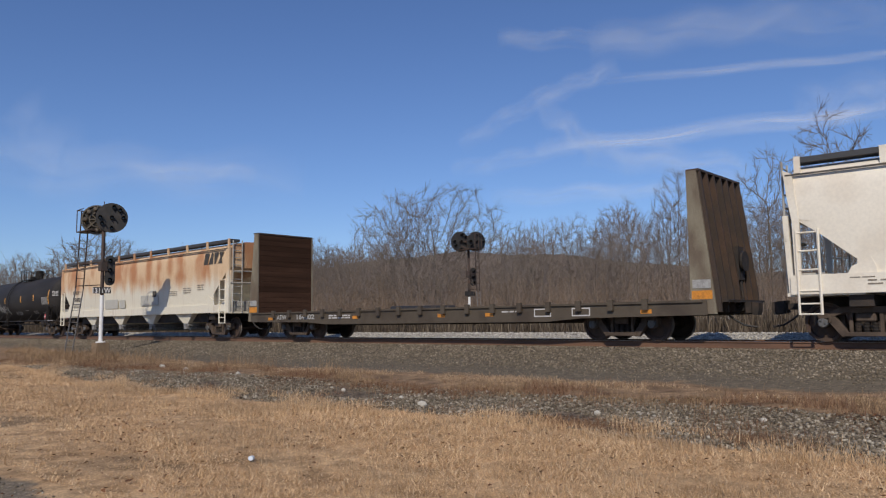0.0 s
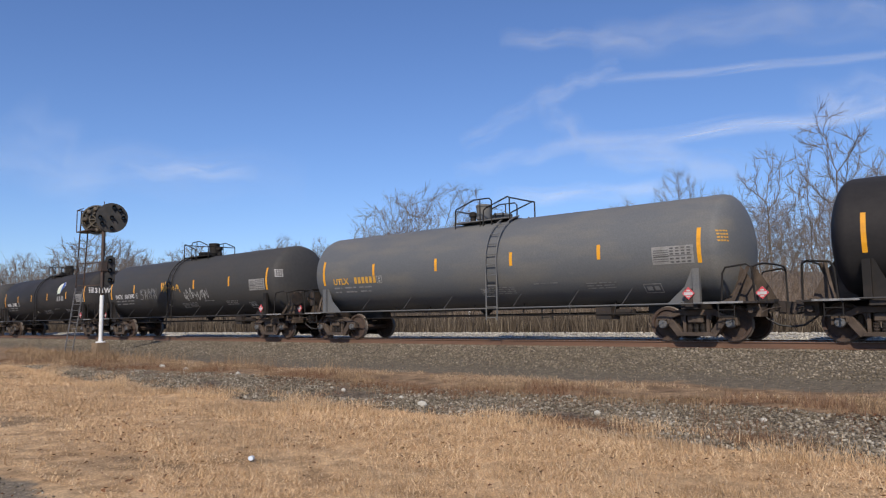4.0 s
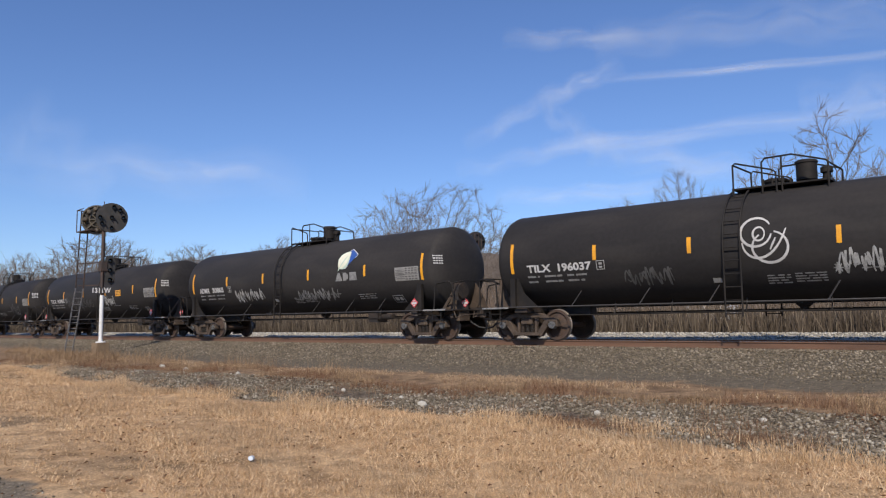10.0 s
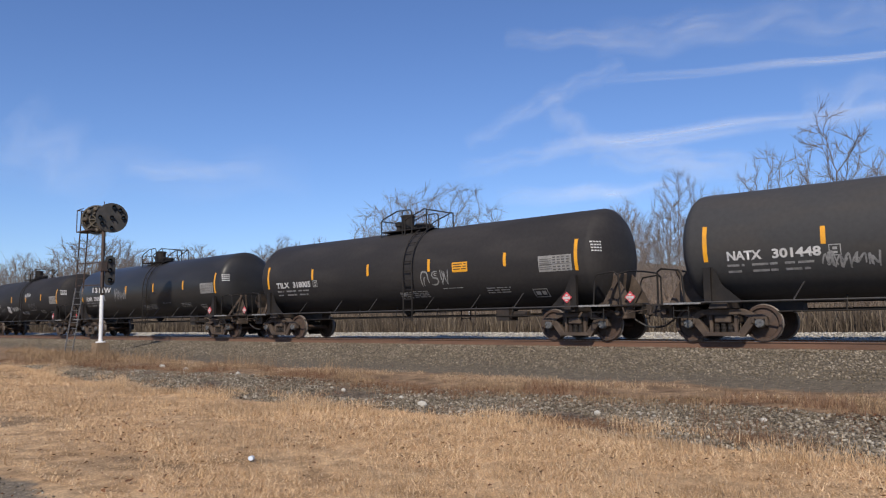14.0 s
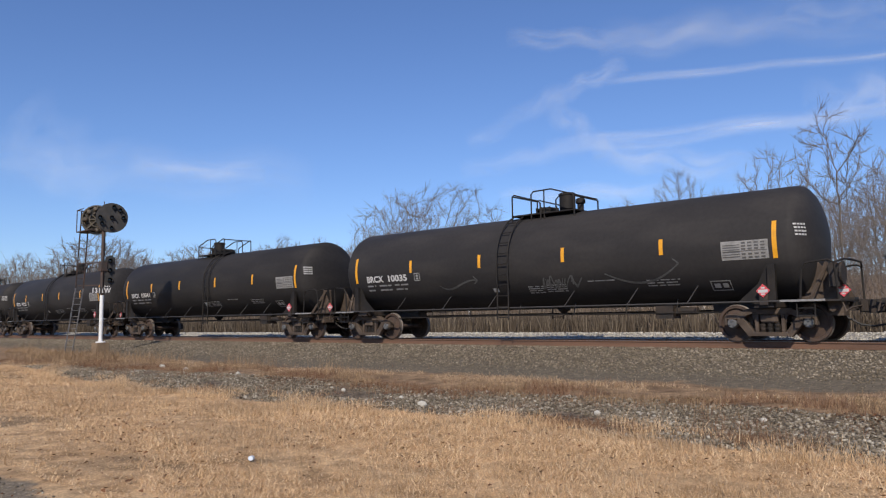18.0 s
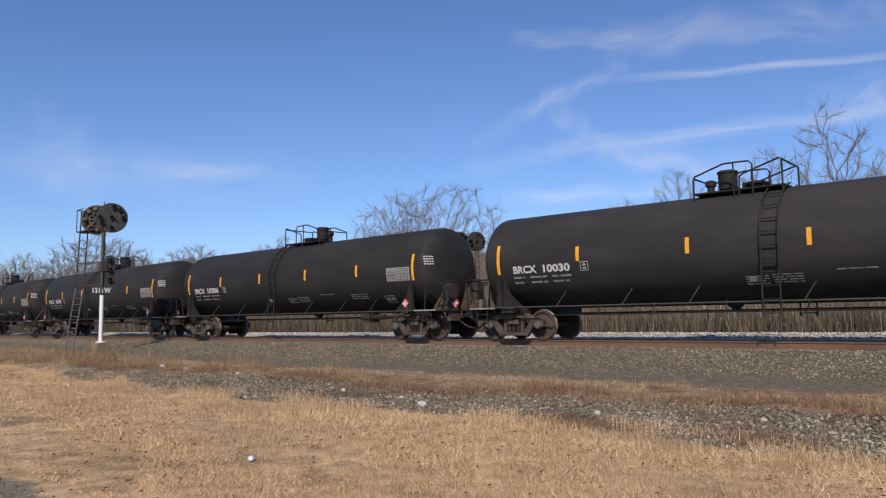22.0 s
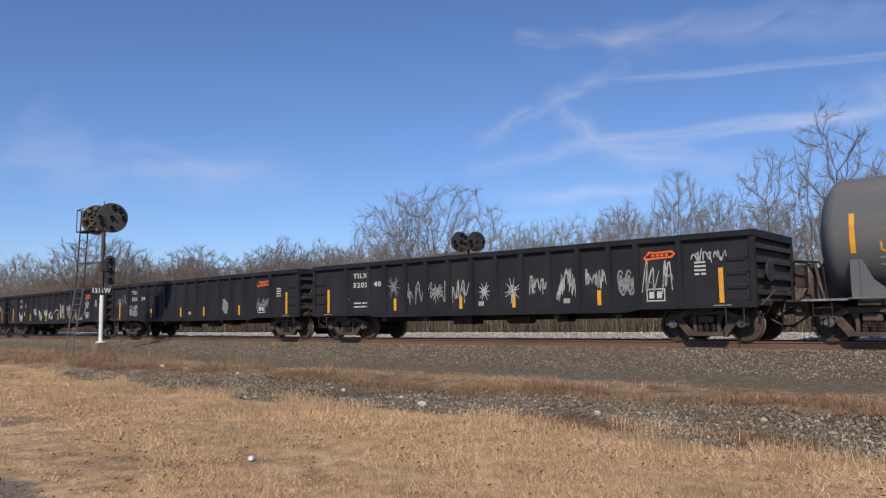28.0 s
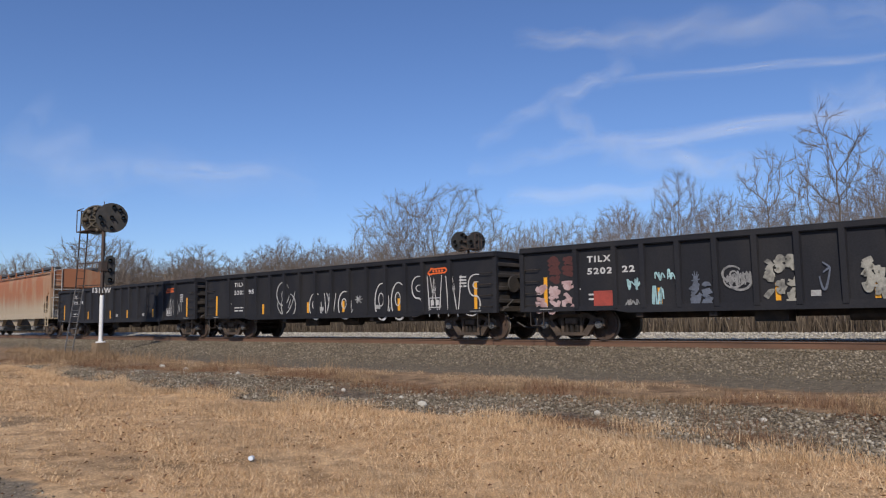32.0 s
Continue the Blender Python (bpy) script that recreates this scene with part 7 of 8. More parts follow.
def build_trees():
    kinds = {"R": (build_tree(11, 1.0, 0.16, 1500, 0.012, twigs=4, low=0.1), 1.0), "Q": (build_tree(12, 1.0, 0.12, 1500, 0.012, twigs=4, low=0.05), 1.0), "F": (build_tree(13, 1.0, 0.12, 1600, 0.008, low=0.12), 1.0),
             "V": (build_tree(14, 0.5, 0.14, 520, 0.0095, low=0.15), 0.5), "W": (build_tree(15, 0.58, 0.2, 520, 0.0095, low=0.2), 0.58), "S": (build_tree(16, 0.7, 0.06, 620, 0.0105, low=0.05), 0.7),
             "O": (build_tree(21, 0.5, 0.5, 150, 0.0135, 0.3, 0.24, 3, 0.5, 0.45), 0.5), "P": (build_tree(24, 0.5, 0.5, 120, 0.0135, 0.3, 0.26, 3, 0.5, 0.4), 0.5)}
    words = {"R": "round-crowned bare tree with dense fine twigs", "Q": "distant bare tree with a hazy brown crown", "F": "spreading bare winter tree with a rounded crown", "V": "slender bare tree with upright limbs", "W": "bare tree with a narrow grey crown",
             "S": "young bare trees in a brown clump", "O": "tall bare tree with dark crooked limbs", "P": "open bare tree with few crooked limbs"}
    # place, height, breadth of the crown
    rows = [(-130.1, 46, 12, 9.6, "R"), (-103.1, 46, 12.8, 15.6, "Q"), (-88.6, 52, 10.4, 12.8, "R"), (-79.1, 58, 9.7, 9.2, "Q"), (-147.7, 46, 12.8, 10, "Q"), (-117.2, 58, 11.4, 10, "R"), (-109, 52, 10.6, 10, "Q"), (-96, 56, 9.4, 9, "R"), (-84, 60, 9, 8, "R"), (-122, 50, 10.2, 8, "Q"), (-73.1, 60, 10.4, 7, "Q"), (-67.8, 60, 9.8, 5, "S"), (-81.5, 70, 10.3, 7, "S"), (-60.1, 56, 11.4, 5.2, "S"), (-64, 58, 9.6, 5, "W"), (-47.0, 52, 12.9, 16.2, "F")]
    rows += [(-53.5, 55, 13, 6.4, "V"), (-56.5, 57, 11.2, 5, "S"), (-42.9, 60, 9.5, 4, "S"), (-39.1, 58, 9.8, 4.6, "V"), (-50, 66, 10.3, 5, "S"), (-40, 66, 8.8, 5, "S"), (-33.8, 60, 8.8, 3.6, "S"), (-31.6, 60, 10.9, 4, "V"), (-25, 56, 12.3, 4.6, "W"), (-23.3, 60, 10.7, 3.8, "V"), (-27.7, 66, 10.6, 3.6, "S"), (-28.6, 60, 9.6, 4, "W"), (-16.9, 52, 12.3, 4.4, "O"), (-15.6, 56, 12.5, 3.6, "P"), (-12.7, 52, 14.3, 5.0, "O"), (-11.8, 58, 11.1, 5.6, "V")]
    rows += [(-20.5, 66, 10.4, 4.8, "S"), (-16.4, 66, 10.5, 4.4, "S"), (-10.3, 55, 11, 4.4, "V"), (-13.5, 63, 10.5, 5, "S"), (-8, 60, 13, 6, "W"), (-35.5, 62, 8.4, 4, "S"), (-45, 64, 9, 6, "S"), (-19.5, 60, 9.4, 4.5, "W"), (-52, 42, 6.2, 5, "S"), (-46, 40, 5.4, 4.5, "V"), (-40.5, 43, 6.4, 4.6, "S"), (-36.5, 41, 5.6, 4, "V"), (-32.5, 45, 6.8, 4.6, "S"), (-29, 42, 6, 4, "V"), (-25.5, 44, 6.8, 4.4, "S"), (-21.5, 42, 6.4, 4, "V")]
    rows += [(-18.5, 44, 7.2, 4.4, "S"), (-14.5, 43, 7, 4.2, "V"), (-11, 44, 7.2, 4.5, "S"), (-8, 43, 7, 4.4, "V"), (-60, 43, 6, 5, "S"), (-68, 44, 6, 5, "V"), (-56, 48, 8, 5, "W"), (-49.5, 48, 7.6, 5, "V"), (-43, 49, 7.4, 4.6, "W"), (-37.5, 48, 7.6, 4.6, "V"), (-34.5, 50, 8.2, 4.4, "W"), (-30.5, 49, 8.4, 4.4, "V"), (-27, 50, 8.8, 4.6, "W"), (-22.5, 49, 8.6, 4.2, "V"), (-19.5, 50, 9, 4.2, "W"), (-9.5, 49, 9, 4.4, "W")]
    rng = random.Random(5)
    # the wood behind, filling the gaps between the front trees
    for i in range(46):
        x = -165 + 160 * (i + rng.random()) / 46
        far = x < -75
        rows.append((x, rng.uniform(58, 76), rng.uniform(8.6, 11.2) * (1.08 if far else 1.0), rng.uniform(5, 8) * (1.4 if far else 1.0), rng.choice("RQ") if far else rng.choice("SWV")))
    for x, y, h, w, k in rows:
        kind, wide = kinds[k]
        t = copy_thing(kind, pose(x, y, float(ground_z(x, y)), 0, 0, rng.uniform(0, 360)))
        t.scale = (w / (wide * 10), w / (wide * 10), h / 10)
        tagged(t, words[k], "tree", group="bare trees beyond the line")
    for k, _ in kinds.values():
        for o in list(k.children_recursive) + [k]:
            bpy.data.objects.remove(o)


build_trees()


def blades(name, xy, length, width, lean, material, label, category, seed, upright=1.0):
    """Many thin bent blades as one mesh."""
    rng = np.random.default_rng(seed)
    n = len(xy)
    z = ground_z(xy[:, 0], xy[:, 1])
    root = np.column_stack([xy, z - 0.01])
    a = rng.uniform(0, math.tau, n)
    side = np.column_stack([np.cos(a), np.sin(a), np.zeros(n)]) * (np.asarray(width) / 2).reshape(-1, 1)
    b = rng.uniform(0, math.tau, n)
    tilt = np.abs(rng.normal(0, lean, n))
    head = np.column_stack([np.cos(b) * np.sin(tilt), np.sin(b) * np.sin(tilt), np.cos(tilt) * upright])
    L = np.asarray(length).reshape(-1, 1)
    mid = root + head * L * 0.55
    tip = mid + (head * np.array([1.5, 1.5, 0.75])) * L * 0.45
    V = np.stack([root - side, root + side, mid + side * 0.7, mid - side * 0.7, tip], 1).reshape(-1, 3)
    i = (np.arange(n) * 5)[:, None, None]
    F = (i + np.array([[0, 1, 2], [0, 2, 3], [3, 2, 4]])[None]).reshape(-1, 3)
    return tagged(cloud_mesh(name, V, F, material), label, category, kind="stuff")


def island_mat(name, stops, rough=0.9, noise_scale=0.8, spread=0.6):
    """Colour picked piece by piece from a row of tones, with broad drift."""
    m = bpy.data.materials.new(name)
    m.use_nodes = True
    n, l = m.node_tree.nodes, m.node_tree.links
    b = n["Principled BSDF"]
    b.inputs["Roughness"].default_value = rough
    b.inputs["Specular IOR Level"].default_value = 0.2
    g = n.new("ShaderNodeNewGeometry")
    t = n.new("ShaderNodeTexNoise")
    t.inputs["Scale"].default_value, t.inputs["Detail"].default_value = noise_scale, 4
    l.new(g.outputs["Position"], t.inputs["Vector"])
    mx = n.new("ShaderNodeMath")
    mx.operation = "MULTIPLY_ADD"
    mx.inputs[1].default_value = spread
    l.new(g.outputs["Random Per Island"], mx.inputs[0])
    h = n.new("ShaderNodeMath")
    h.operation = "MULTIPLY"
    h.inputs[1].default_value = 1.02 - spread
    l.new(t.outputs["Fac"], h.inputs[0])
    l.new(h.outputs[0], mx.inputs[2])
    r = n.new("ShaderNodeValToRGB")
    e = r.color_ramp.elements
    while len(e) < len(stops):
        e.new(0.5)
    for k, c in enumerate(stops):
        e[k].position, e[k].color = k / (len(stops) - 1), (*c, 1)
    l.new(mx.outputs[0], r.inputs[0])
    l.new(r.outputs[0], b.inputs["Base Color"])
    return m


def patchy(x, y, f=1.0, p=0.0):
    return np.sin(x * 0.9 * f + 1.7 * np.sin(y * 0.7 * f + p)) * np.cos(y * 1.3 * f + 1.1 * np.sin(x * 0.6 * f + p))


def smooth(t):
    t = np.clip(t, 0, 1)
    return t * t * (3 - 2 * t)


def gravel_from(x):
    return 9.35 + 2.0 * smooth((-x - 16) / 18)


def gravel_to(x):
    return 12.0 - 0.75 * smooth((-x - 16) / 18)


def ballast_from(x):
    return 14.55 + 1.7 * smooth((-x - 26) / 24)


def matted(name, xy, length, width, tilt, material, label, seed):
    """Short blades, one sliver each, lying every way."""
    rng = np.random.default_rng(seed)
    n = len(xy)
    root = np.column_stack([xy, ground_z(xy[:, 0], xy[:, 1]) + 0.004])
    a, b = rng.uniform(0, math.tau, n), rng.uniform(0, math.tau, n)
    side = np.column_stack([np.cos(a), np.sin(a), np.zeros(n)]) * (width / 2)[:, None]
    e = np.clip(rng.normal(tilt, 0.35, n), 0.05, 1.5)
    tip = root + np.column_stack([np.cos(b) * np.sin(e), np.sin(b) * np.sin(e), np.cos(e)]) * length[:, None]
    V = np.stack([root - side, root + side, tip], 1).reshape(-1, 3)
    return tagged(cloud_mesh(name, V, np.arange(3 * n).reshape(-1, 3), material), label, "grass", kind="stuff")


def build_grass():
    rng = np.random.default_rng(8)
    straw = island_mat("dry_straw", [(0.20, 0.125, 0.066), (0.45, 0.292, 0.16), (0.67, 0.462, 0.27), (0.92, 0.71, 0.47)])
    brown = island_mat("brown_weed", [(0.12, 0.073, 0.043), (0.22, 0.142, 0.084), (0.33, 0.222, 0.13), (0.46, 0.33, 0.195)])
    russet = island_mat("russet_weed", [(0.085, 0.045, 0.03), (0.16, 0.088, 0.053), (0.25, 0.145, 0.085), (0.40, 0.27, 0.16)])
    # mown verge, thinning out with distance, worn away in bands
    n = 840000
    r = 3.0 + rng.random(n) + 36 * rng.random(n) ** 1.75
    az = np.radians(41.5 + rng.normal(0, 1.5, n) + rng.uniform(-33, 33, n))
    xy = np.column_stack([-np.sin(az) * r, np.cos(az) * r])
    xy = xy[(xy[:, 1] < gravel_from(xy[:, 0]) + 0.45 * patchy(xy[:, 0], xy[:, 1], 0.9)) & (xy[:, 1] > 3.2 - 9 * (xy[:, 0] > -7))]
    worn = patchy(xy[:, 0] * 0.45, xy[:, 1] * 1.5, 0.8, 2.0) + 0.45 * patchy(xy[:, 0], xy[:, 1], 2.3, 0.4) + 0.35 * patchy(xy[:, 0], xy[:, 1], 7.1, 1.4)
    keep = rng.random(len(xy)) < np.clip(1.0 - 0.8 * worn, 0.2, 1)
    xy, worn = xy[keep], worn[keep]
    L = (0.026 + 0.065 * rng.random(len(xy)) ** 1.6) * np.clip(1.0 - 0.5 * worn + 0.45 * patchy(xy[:, 0], xy[:, 1], 6.0, 0.3), 0.45, 1.7)
    matted("mown_grass", xy, L, 0.0040 + 0.00055 * np.hypot(*xy.T), 1.12, straw, "short dry straw-coloured mown grass", 1)
    # taller fringe along the stones
    n = 70000
    x = -45 * rng.random(n) ** 1.3 + 0.5
    y = gravel_from(x) - 0.25 + rng.normal(0, 0.42, n) + 0.4 * patchy(x, x * 0, 0.9)
    k = patchy(x, y, 1.6, 0.5) + 0.5 * patchy(x, y, 5, 1.5) > -0.05
    xy = np.column_stack([x, y])[k]
    blades("tall_grass", xy, 0.05 + 0.20 * rng.random(len(xy)) ** 2.2, 0.006, 0.7, straw, "tall tufts of dry grass edging the gravel", "grass", 2)
    dull = island_mat("faded_straw", [(0.17, 0.11, 0.062), (0.34, 0.23, 0.135), (0.50, 0.355, 0.22), (0.70, 0.54, 0.36)])
    # uneven tufts towards the stones
    n = 90000
    x = -24 * rng.random(n) ** 1.1 + 1.0
    y = gravel_from(x) - 0.3 - 4.2 * rng.random(n) ** 1.6
    k = (patchy(x, y, 1.1, 2.5) + 0.6 * patchy(x, y, 3.7, 0.9) + 0.4 * patchy(x, y, 9.0, 0.1) > 0.25) & (y > 4.2)
    xy = np.column_stack([x, y])[k]
    blades("tufted_grass", xy, 0.05 + 0.14 * rng.random(len(xy)) ** 1.8, 0.0055, 0.75, dull, "uneven tufts of longer dry grass", "grass", 17)
    # pale grass and darker weeds between the stones and the ballast
    n = 56000
    x = -55 * rng.random(n) ** 1.15 + 1.0
    y = ballast_from(x) - 0.55 + rng.normal(0, 0.36, n) + 0.2 * patchy(x, x * 0 + 1, 0.5)
    k = patchy(x, y, 0.9, 1.1) + 0.6 * patchy(x, y, 3.1, 0.3) > -0.25
    xy = np.column_stack([x, y])[k]
    blades("pale_strip_grass", xy, 0.035 + 0.07 * rng.random(len(xy)), 0.008, 1.0, dull, "pale dry grass strip along the ballast", "grass", 13)
    n = 95000
    x = -55 * rng.random(n) ** 1.15 + 1.0
    y = gravel_to(x) + 0.75 + rng.normal(0, 0.6, n) + 0.3 * patchy(x, x * 0 + 2, 0.6)
    k = patchy(x, y, 1.1, 1.5) + 0.6 * patchy(x, y, 4, 0.2) > -0.15
    xy = np.column_stack([x, y])[k]
    k = patchy(xy[:, 0], xy[:, 1], 1.7, 2.2) > 0.0
    blades("russet_weeds", xy[k], 0.04 + 0.2 * rng.random(k.sum()) ** 2.0, 0.009, 0.75, russet, "clumps of dark russet winter weeds", "weeds", 23)
    xy = xy[~k]
    blades("brown_weeds", xy, 0.03 + 0.18 * rng.random(len(xy)) ** 2.0, 0.009, 0.85, brown, "low brown and russet winter weeds", "weeds", 3)
    # loose tufts on the stones and round the foot of the signal
    n = 10000
    c = np.column_stack([-34 * rng.random(90) ** 1.2, rng.uniform(9.6, 12.4, 90)])
    c[:14] = np.array([-5.6, 9.5]) + rng.normal(0, 0.3, (14, 2)) * np.array([1.6, 0.5])
    c[14:26] = np.array([-3.4, 9.8]) + rng.normal(0, 0.3, (12, 2)) * np.array([1.6, 0.5])
    xy = c[rng.integers(0, 90, n)] + rng.normal(0, 0.18, (n, 2))
    blades("gravel_weeds", xy, 0.04 + 0.18 * rng.random(n) ** 1.5, 0.006, 0.7, russet, "sparse brown weeds among the stones", "weeds", 4)
    n = 6000
    xy = np.array([-33.0, 13.9]) + rng.normal(0, 1, (n, 2)) * np.array([2.6, 0.6])
    blades("signal_grass", xy, 0.10 + 0.36 * rng.random(n) ** 1.5, 0.012, 0.5, brown, "dry grass round the foot of the signal", "grass", 5)
    n = 4200
    x = rng.uniform(-46, -16, n)
    k = patchy(x, x * 0, 1.3, 0.4) > -0.1
    xy = np.column_stack([x, ballast_from(x) - 0.8 + rng.normal(0, 0.4, n)])[k]
    blades("tall_weeds", xy, 0.2 + 0.45 * rng.random(len(xy)) ** 1.5, 0.008, 0.3, brown, "tall thin brown weed stalks", "weeds", 6)
    # fallen leaves
    n = 1100
    r = 4.5 + 16 * rng.random(n)
    az = np.radians(41.5 + rng.uniform(-33, 33, n))
    xy = np.column_stack([-np.sin(az) * r, np.cos(az) * r])
    xy = xy[xy[:, 1] < 9.5]
    # more of them caught along both edges of the stones
    x = -30 * rng.random(2600) ** 1.2 + 0.5
    k = rng.random(2600) < 0.5
    y = np.where(k, gravel_from(x) + 0.1, gravel_to(x) + 0.15) + rng.normal(0, 0.16, 2600) + 0.35 * patchy(x, x * 0, 0.9)
    keep = patchy(x, y, 1.5, 0.8) > 0.0
    xy = np.concatenate([xy, np.column_stack([x, y])[keep]])
    z = ground_z(xy[:, 0], xy[:, 1])
    c = np.column_stack([xy, z + 0.035])
    a = rng.uniform(0, math.tau, len(c))
    s = rng.uniform(0.012, 0.034, len(c))[:, None]
    u = np.column_stack([np.cos(a), np.sin(a), rng.uniform(-0.5, 0.5, len(c))]) * s
    w = np.column_stack([-np.sin(a), np.cos(a), rng.uniform(-0.5, 0.5, len(c))]) * s * 0.7
    V = np.stack([c - u, c + w + [0, 0, 0.01], c + u, c - w + [0, 0, 0.01]], 1).reshape(-1, 3)
    leaf = island_mat("dead_leaf", [(0.06, 0.035, 0.02), (0.13, 0.06, 0.03), (0.24, 0.11, 0.05)])
    tagged(cloud_mesh("fallen_leaves", V, np.arange(len(V)).reshape(-1, 4), leaf), "scattered dead brown leaves on the grass", "leaves", kind="stuff")


build_grass()


def stones(name, xy, size, material, label, seed, sink=0.3):
    """Angular stones, each with its own shape."""
    rng = np.random.default_rng(seed)
    n = len(xy)
    block = np.array([(x, y, z) for z in (-1, 1) for y in (-1, 1) for x in (-1, 1)]) * 0.62
    quad = np.array([(0, 2, 3, 1), (4, 5, 7, 6), (0, 1, 5, 4), (2, 6, 7, 3), (0, 4, 6, 2), (1, 3, 7, 5)])
    V = block[None] * rng.uniform(0.55, 1.3, (n, 8, 3)) * rng.uniform(0.7, 1.35, (n, 1, 3)) * (np.asarray(size) / 2).reshape(-1, 1, 1)
    tilt = rng.uniform(-0.8, 0.8, (n, 1))
    V[..., 0], V[..., 2] = V[..., 0] * np.cos(tilt) - V[..., 2] * np.sin(tilt), V[..., 0] * np.sin(tilt) + V[..., 2] * np.cos(tilt)
    a = rng.uniform(0, math.tau, n)[:, None]
    X, Y = V[..., 0] * np.cos(a) - V[..., 1] * np.sin(a), V[..., 0] * np.sin(a) + V[..., 1] * np.cos(a)
    Z = V[..., 2] * 0.8 + (ground_z(xy[:, 0], xy[:, 1]) + np.asarray(size) * (0.5 - sink))[:, None]
    V = np.stack([X + xy[:, :1], Y + xy[:, 1:], Z], -1).reshape(-1, 3)
    F = ((np.arange(n) * 8)[:, None, None] + quad[None]).reshape(-1, 4)
    return tagged(cloud_mesh(name, V, F, material), label, "gravel", kind="stuff")


def build_stones():
    rng = np.random.default_rng(21)
    grey = island_mat("mixed_grey_stone", [(0.05, 0.040, 0.028), (0.12, 0.096, 0.067), (0.20, 0.163, 0.117), (0.29, 0.243, 0.18), (0.58, 0.53, 0.44)], 0.85, spread=0.74)
    ball = island_mat("grey_ballast", [(0.055, 0.043, 0.03), (0.125, 0.10, 0.07), (0.19, 0.153, 0.108), (0.28, 0.23, 0.168), (0.60, 0.51, 0.385)], 0.85)
    pale = island_mat("fresh_pale_ballast", [(0.17, 0.156, 0.135), (0.36, 0.332, 0.29), (0.52, 0.485, 0.425), (0.78, 0.73, 0.65)], 0.85)
    n = 75000
    x = -40 * rng.random(n) ** 1.5 + 2
    lo, hi = gravel_from(x) - 0.25, gravel_to(x) + 0.4
    y = lo + (hi - lo) * rng.random(n)
    k = (hi > lo) & (patchy(x, y, 0.8, 0.9) + 0.5 * patchy(x, y, 3.3, 0.2) > -0.75)
    xy = np.column_stack([x, y])[k]
    stones("gravel", xy, 0.018 + 0.055 * rng.random(len(xy)) ** 3.2, grey, "loose mixed grey stones beside the line", 1)
    n = 46000
    x = -62 * rng.random(n) ** 1.25 + 4
    lo = ballast_from(x) + 0.15
    y = lo + (19.4 - lo) * rng.random(n) ** 0.72
    xy = np.column_stack([x, y])
    stones("ballast", xy, (0.03 + 0.045 * rng.random(n) ** 1.5) * np.clip((y - lo) * 0.7, 0.45, 1), ball, "dark grey crushed stone ballast on the shoulder", 2)
    n = 13000
    x = -75 * rng.random(n) ** 1.2 + 8
    xy = np.column_stack([x, rng.uniform(24.0, 26.8, n)])
    stones("pale_ballast", xy, 0.05 + 0.05 * rng.random(n), pale, "fresh pale ballast heaped beyond the track", 3)
    # dark stones where the train's shadow falls; their tone stands in for shade
    n = 9000
    x = -75 * rng.random(n) ** 1.2 + 8
    stones("far_ballast", np.column_stack([x, rng.uniform(21.6, 24.1, n)]), 0.045 + 0.045 * rng.random(n), ball, "dark ballast coloured for the train's shade beyond the track", 5)
    n = 2600
    xy = np.column_stack([rng.uniform(-12, -5, n), 3.0 - 2.6 * rng.random(n)])
    stones("drive_gravel", xy, 0.012 + 0.03 * rng.random(n) ** 3, grey, "fine gravel at the edge of the drive", 7)
    # a few large pale rocks, each a thing
    for x, y, s in ((-9.35, 9.95, 0.17), (-12.9, 11.2, 0.12), (-6.2, 10.6, 0.12), (-10.8, 10.9, 0.10), (-18.5, 12.2, 0.16), (-22.0, 12.6, 0.16), (-24.0, 12.9, 0.18), (-3.9, 11.3, 0.11)):
        bm = bmesh.new()
        bmesh.ops.create_icosphere(bm, subdivisions=2, radius=s / 2)
        for v in bm.verts:
            v.co *= 1 + 0.35 * noise.noise(v.co * 9 + Vector((x, y, 0)))
            v.co.z *= 0.75
        r = part("rock", bm, mat("pale_rock", (0.50, 0.46, 0.39), 0.85, spots=(0.36, 0.32, 0.26), amount=0.6, scale=8, grain=60, bump=0.4))
        r.location = (x, y, float(ground_z(x, y)) + s * 0.2)
        tagged(r, "pale angular rock among the gravel", "rock", group="loose rocks")


build_stones()


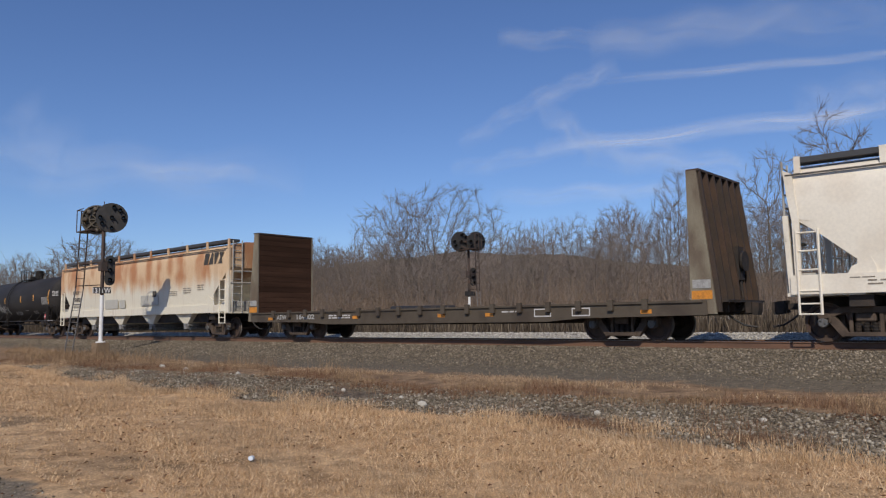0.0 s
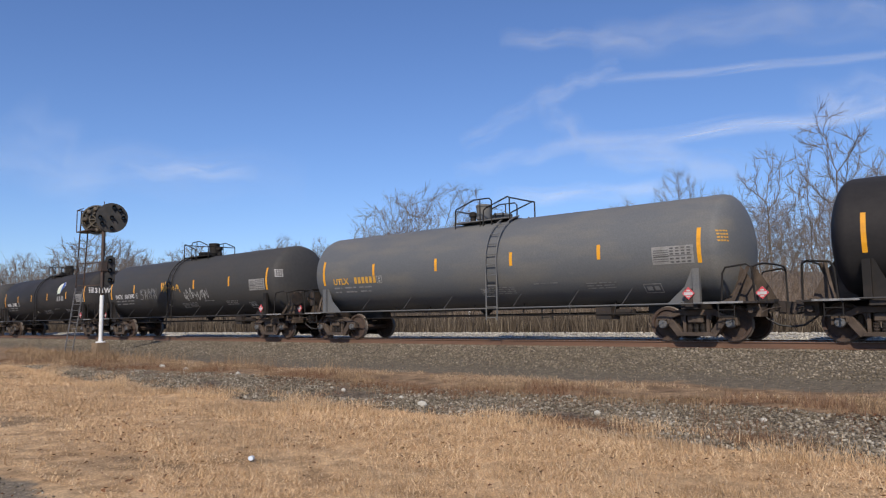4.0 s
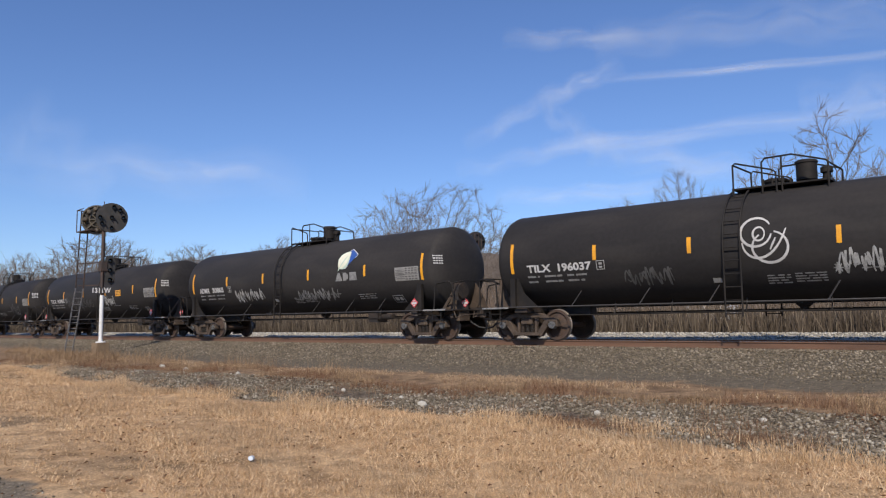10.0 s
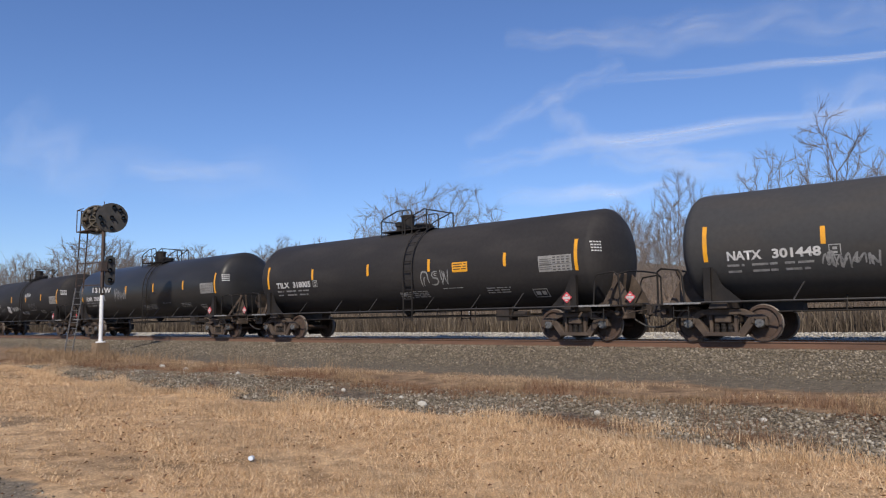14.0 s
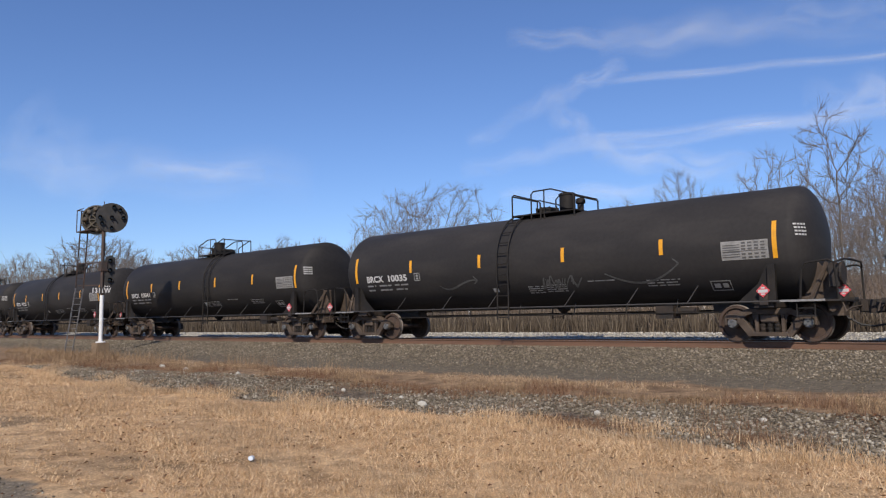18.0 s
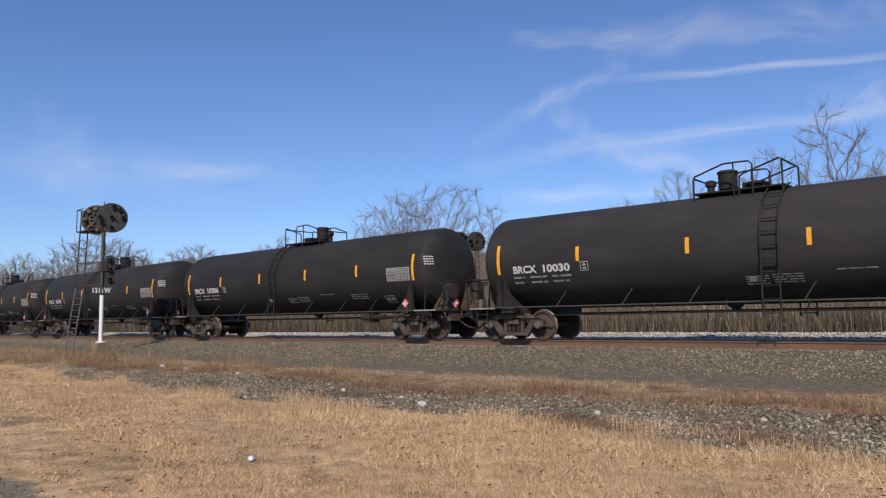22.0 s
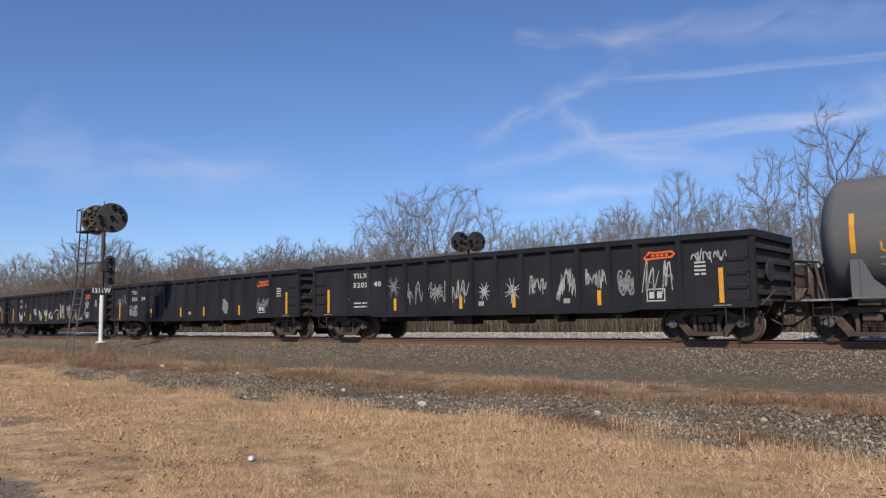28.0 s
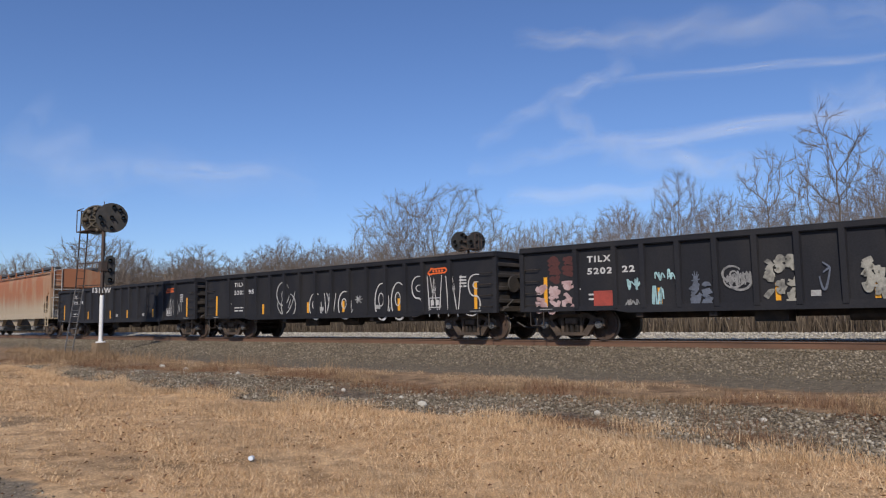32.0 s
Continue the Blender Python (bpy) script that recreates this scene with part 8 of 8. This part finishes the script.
def build_brush():
    rng = np.random.default_rng(33)
    reed = island_mat("dry_brush", [(0.045, 0.035, 0.027), (0.08, 0.062, 0.046), (0.13, 0.103, 0.077), (0.36, 0.30, 0.22)], noise_scale=0.25)
    stem = island_mat("thicket_stem", [(0.135, 0.097, 0.071), (0.20, 0.147, 0.108), (0.265, 0.2, 0.15), (0.38, 0.30, 0.235)], noise_scale=0.12)
    n = 30000
    x = rng.uniform(-140, 12, n)
    y = 28.3 + 5 * rng.random(n) ** 1.3 - 0.0 * x
    blades("dry_brush", np.column_stack([x, y]), 0.6 + 1.1 * rng.random(n), 0.035, 0.22, reed, "dense dry brown brush behind the line", "brush", 9)
    # thicket of thin stems before the woods
    n = 13000
    d = 33 + 34 * rng.random(n) ** 0.9
    x = rng.uniform(-175, 15, n)
    h = (1.7 + 3.4 * rng.random(n) ** 1.4) * (0.75 + 0.35 * np.sin(x * 0.13) * np.sin(x * 0.041 + 1)) + (d - 33) * 0.06
    h = h * (1 + 0.75 * smooth((-x - 75) / 35))
    base = np.column_stack([x, d, ground_z(x, d) - 0.1])
    far = np.hypot(x, d) / 55
    lean = rng.normal(0, 0.2, (n, 2))
    tip = base + np.column_stack([lean * h[:, None], h])
    segs_p, segs_q, r0, r1 = [base], [tip], [(0.012 + 0.02 * rng.random(n) ** 2) * far], [0.006 * far]
    for k in range(3):
        f = rng.uniform(0.3, 0.95, n)[:, None]
        p = base + (tip - base) * f
        a = rng.uniform(0, math.tau, n)
        L = (h * rng.uniform(0.12, 0.38, n))[:, None]
        q = p + np.column_stack([np.cos(a) * 0.6, np.sin(a) * 0.6, rng.uniform(0.4, 1.0, n)]) * L
        segs_p.append(p), segs_q.append(q), r0.append(0.010 * far), r1.append(0.005 * far)
    P, Q = np.concatenate(segs_p), np.concatenate(segs_q)
    R0, R1 = np.concatenate(r0)[:, None, None], np.concatenate(r1)[:, None, None]
    a = np.arange(3) * math.tau / 3
    ring = np.stack([np.cos(a), np.sin(a), 0 * a], -1)[None]
    V = np.concatenate([P[:, None] + ring * R0, Q[:, None] + ring * R1], 1).reshape(-1, 3)
    k = np.arange(3)
    quad = np.stack([k, (k + 1) % 3, (k + 1) % 3 + 3, k + 3], 1)[None]
    F = ((np.arange(len(P)) * 6)[:, None, None] + quad).reshape(-1, 4)
    tagged(cloud_mesh("thicket", V, F, stem), "dense leafless brown thicket of thin stems", "thicket", kind="stuff")


build_brush()


# ---- the train rolls by; its wheels turn while it passes ----
def along(t):
    return SPEED * t + GAIN * t * t / 2


def motions():
    for pattern in (TANK_A, TANK_B, GONDOLA, WHEELSET):
        for o in list(pattern.children_recursive) + [pattern]:
            bpy.data.objects.remove(o)
    for car, s in CARS:
        times = sorted({4.0 * k for k in range(9)} | {t for t in (0.5 * k for k in range(65)) if -110 < s + along(t) < 40})
        walk(car, [(t, on_track(s + along(t))) for t in times])
        first = max(0, min(960, int((-78 - s) / SPEED * FPS)))
        last = max(0, min(960, int((24 - s) / SPEED * FPS)))
        turn = [(k / FPS, math.degrees(along(k / FPS) / 0.457)) for k in range(first, last + 1)]
        if first > 0:
            turn = [(0.0, turn[0][1])] + turn
        if last < 960:
            turn = turn + [(32.0, turn[-1][1])]
        for truck in car.children:
            if truck.name.split(".")[0] == "truck":
                for w in truck.children:
                    if w.name.split(".")[0] == "wheelset":
                        x = w.location.x
                        walk(w, [(t, pose(x, 0, 0.457, 0, a, 0)) for t, a in turn])

    for c in CLOUDS:
        drift = Vector((39, 34.6, 0))
        walk(c, [(0, Matrix.Translation(c.location)), (32, Matrix.Translation(c.location + drift))])


motions()
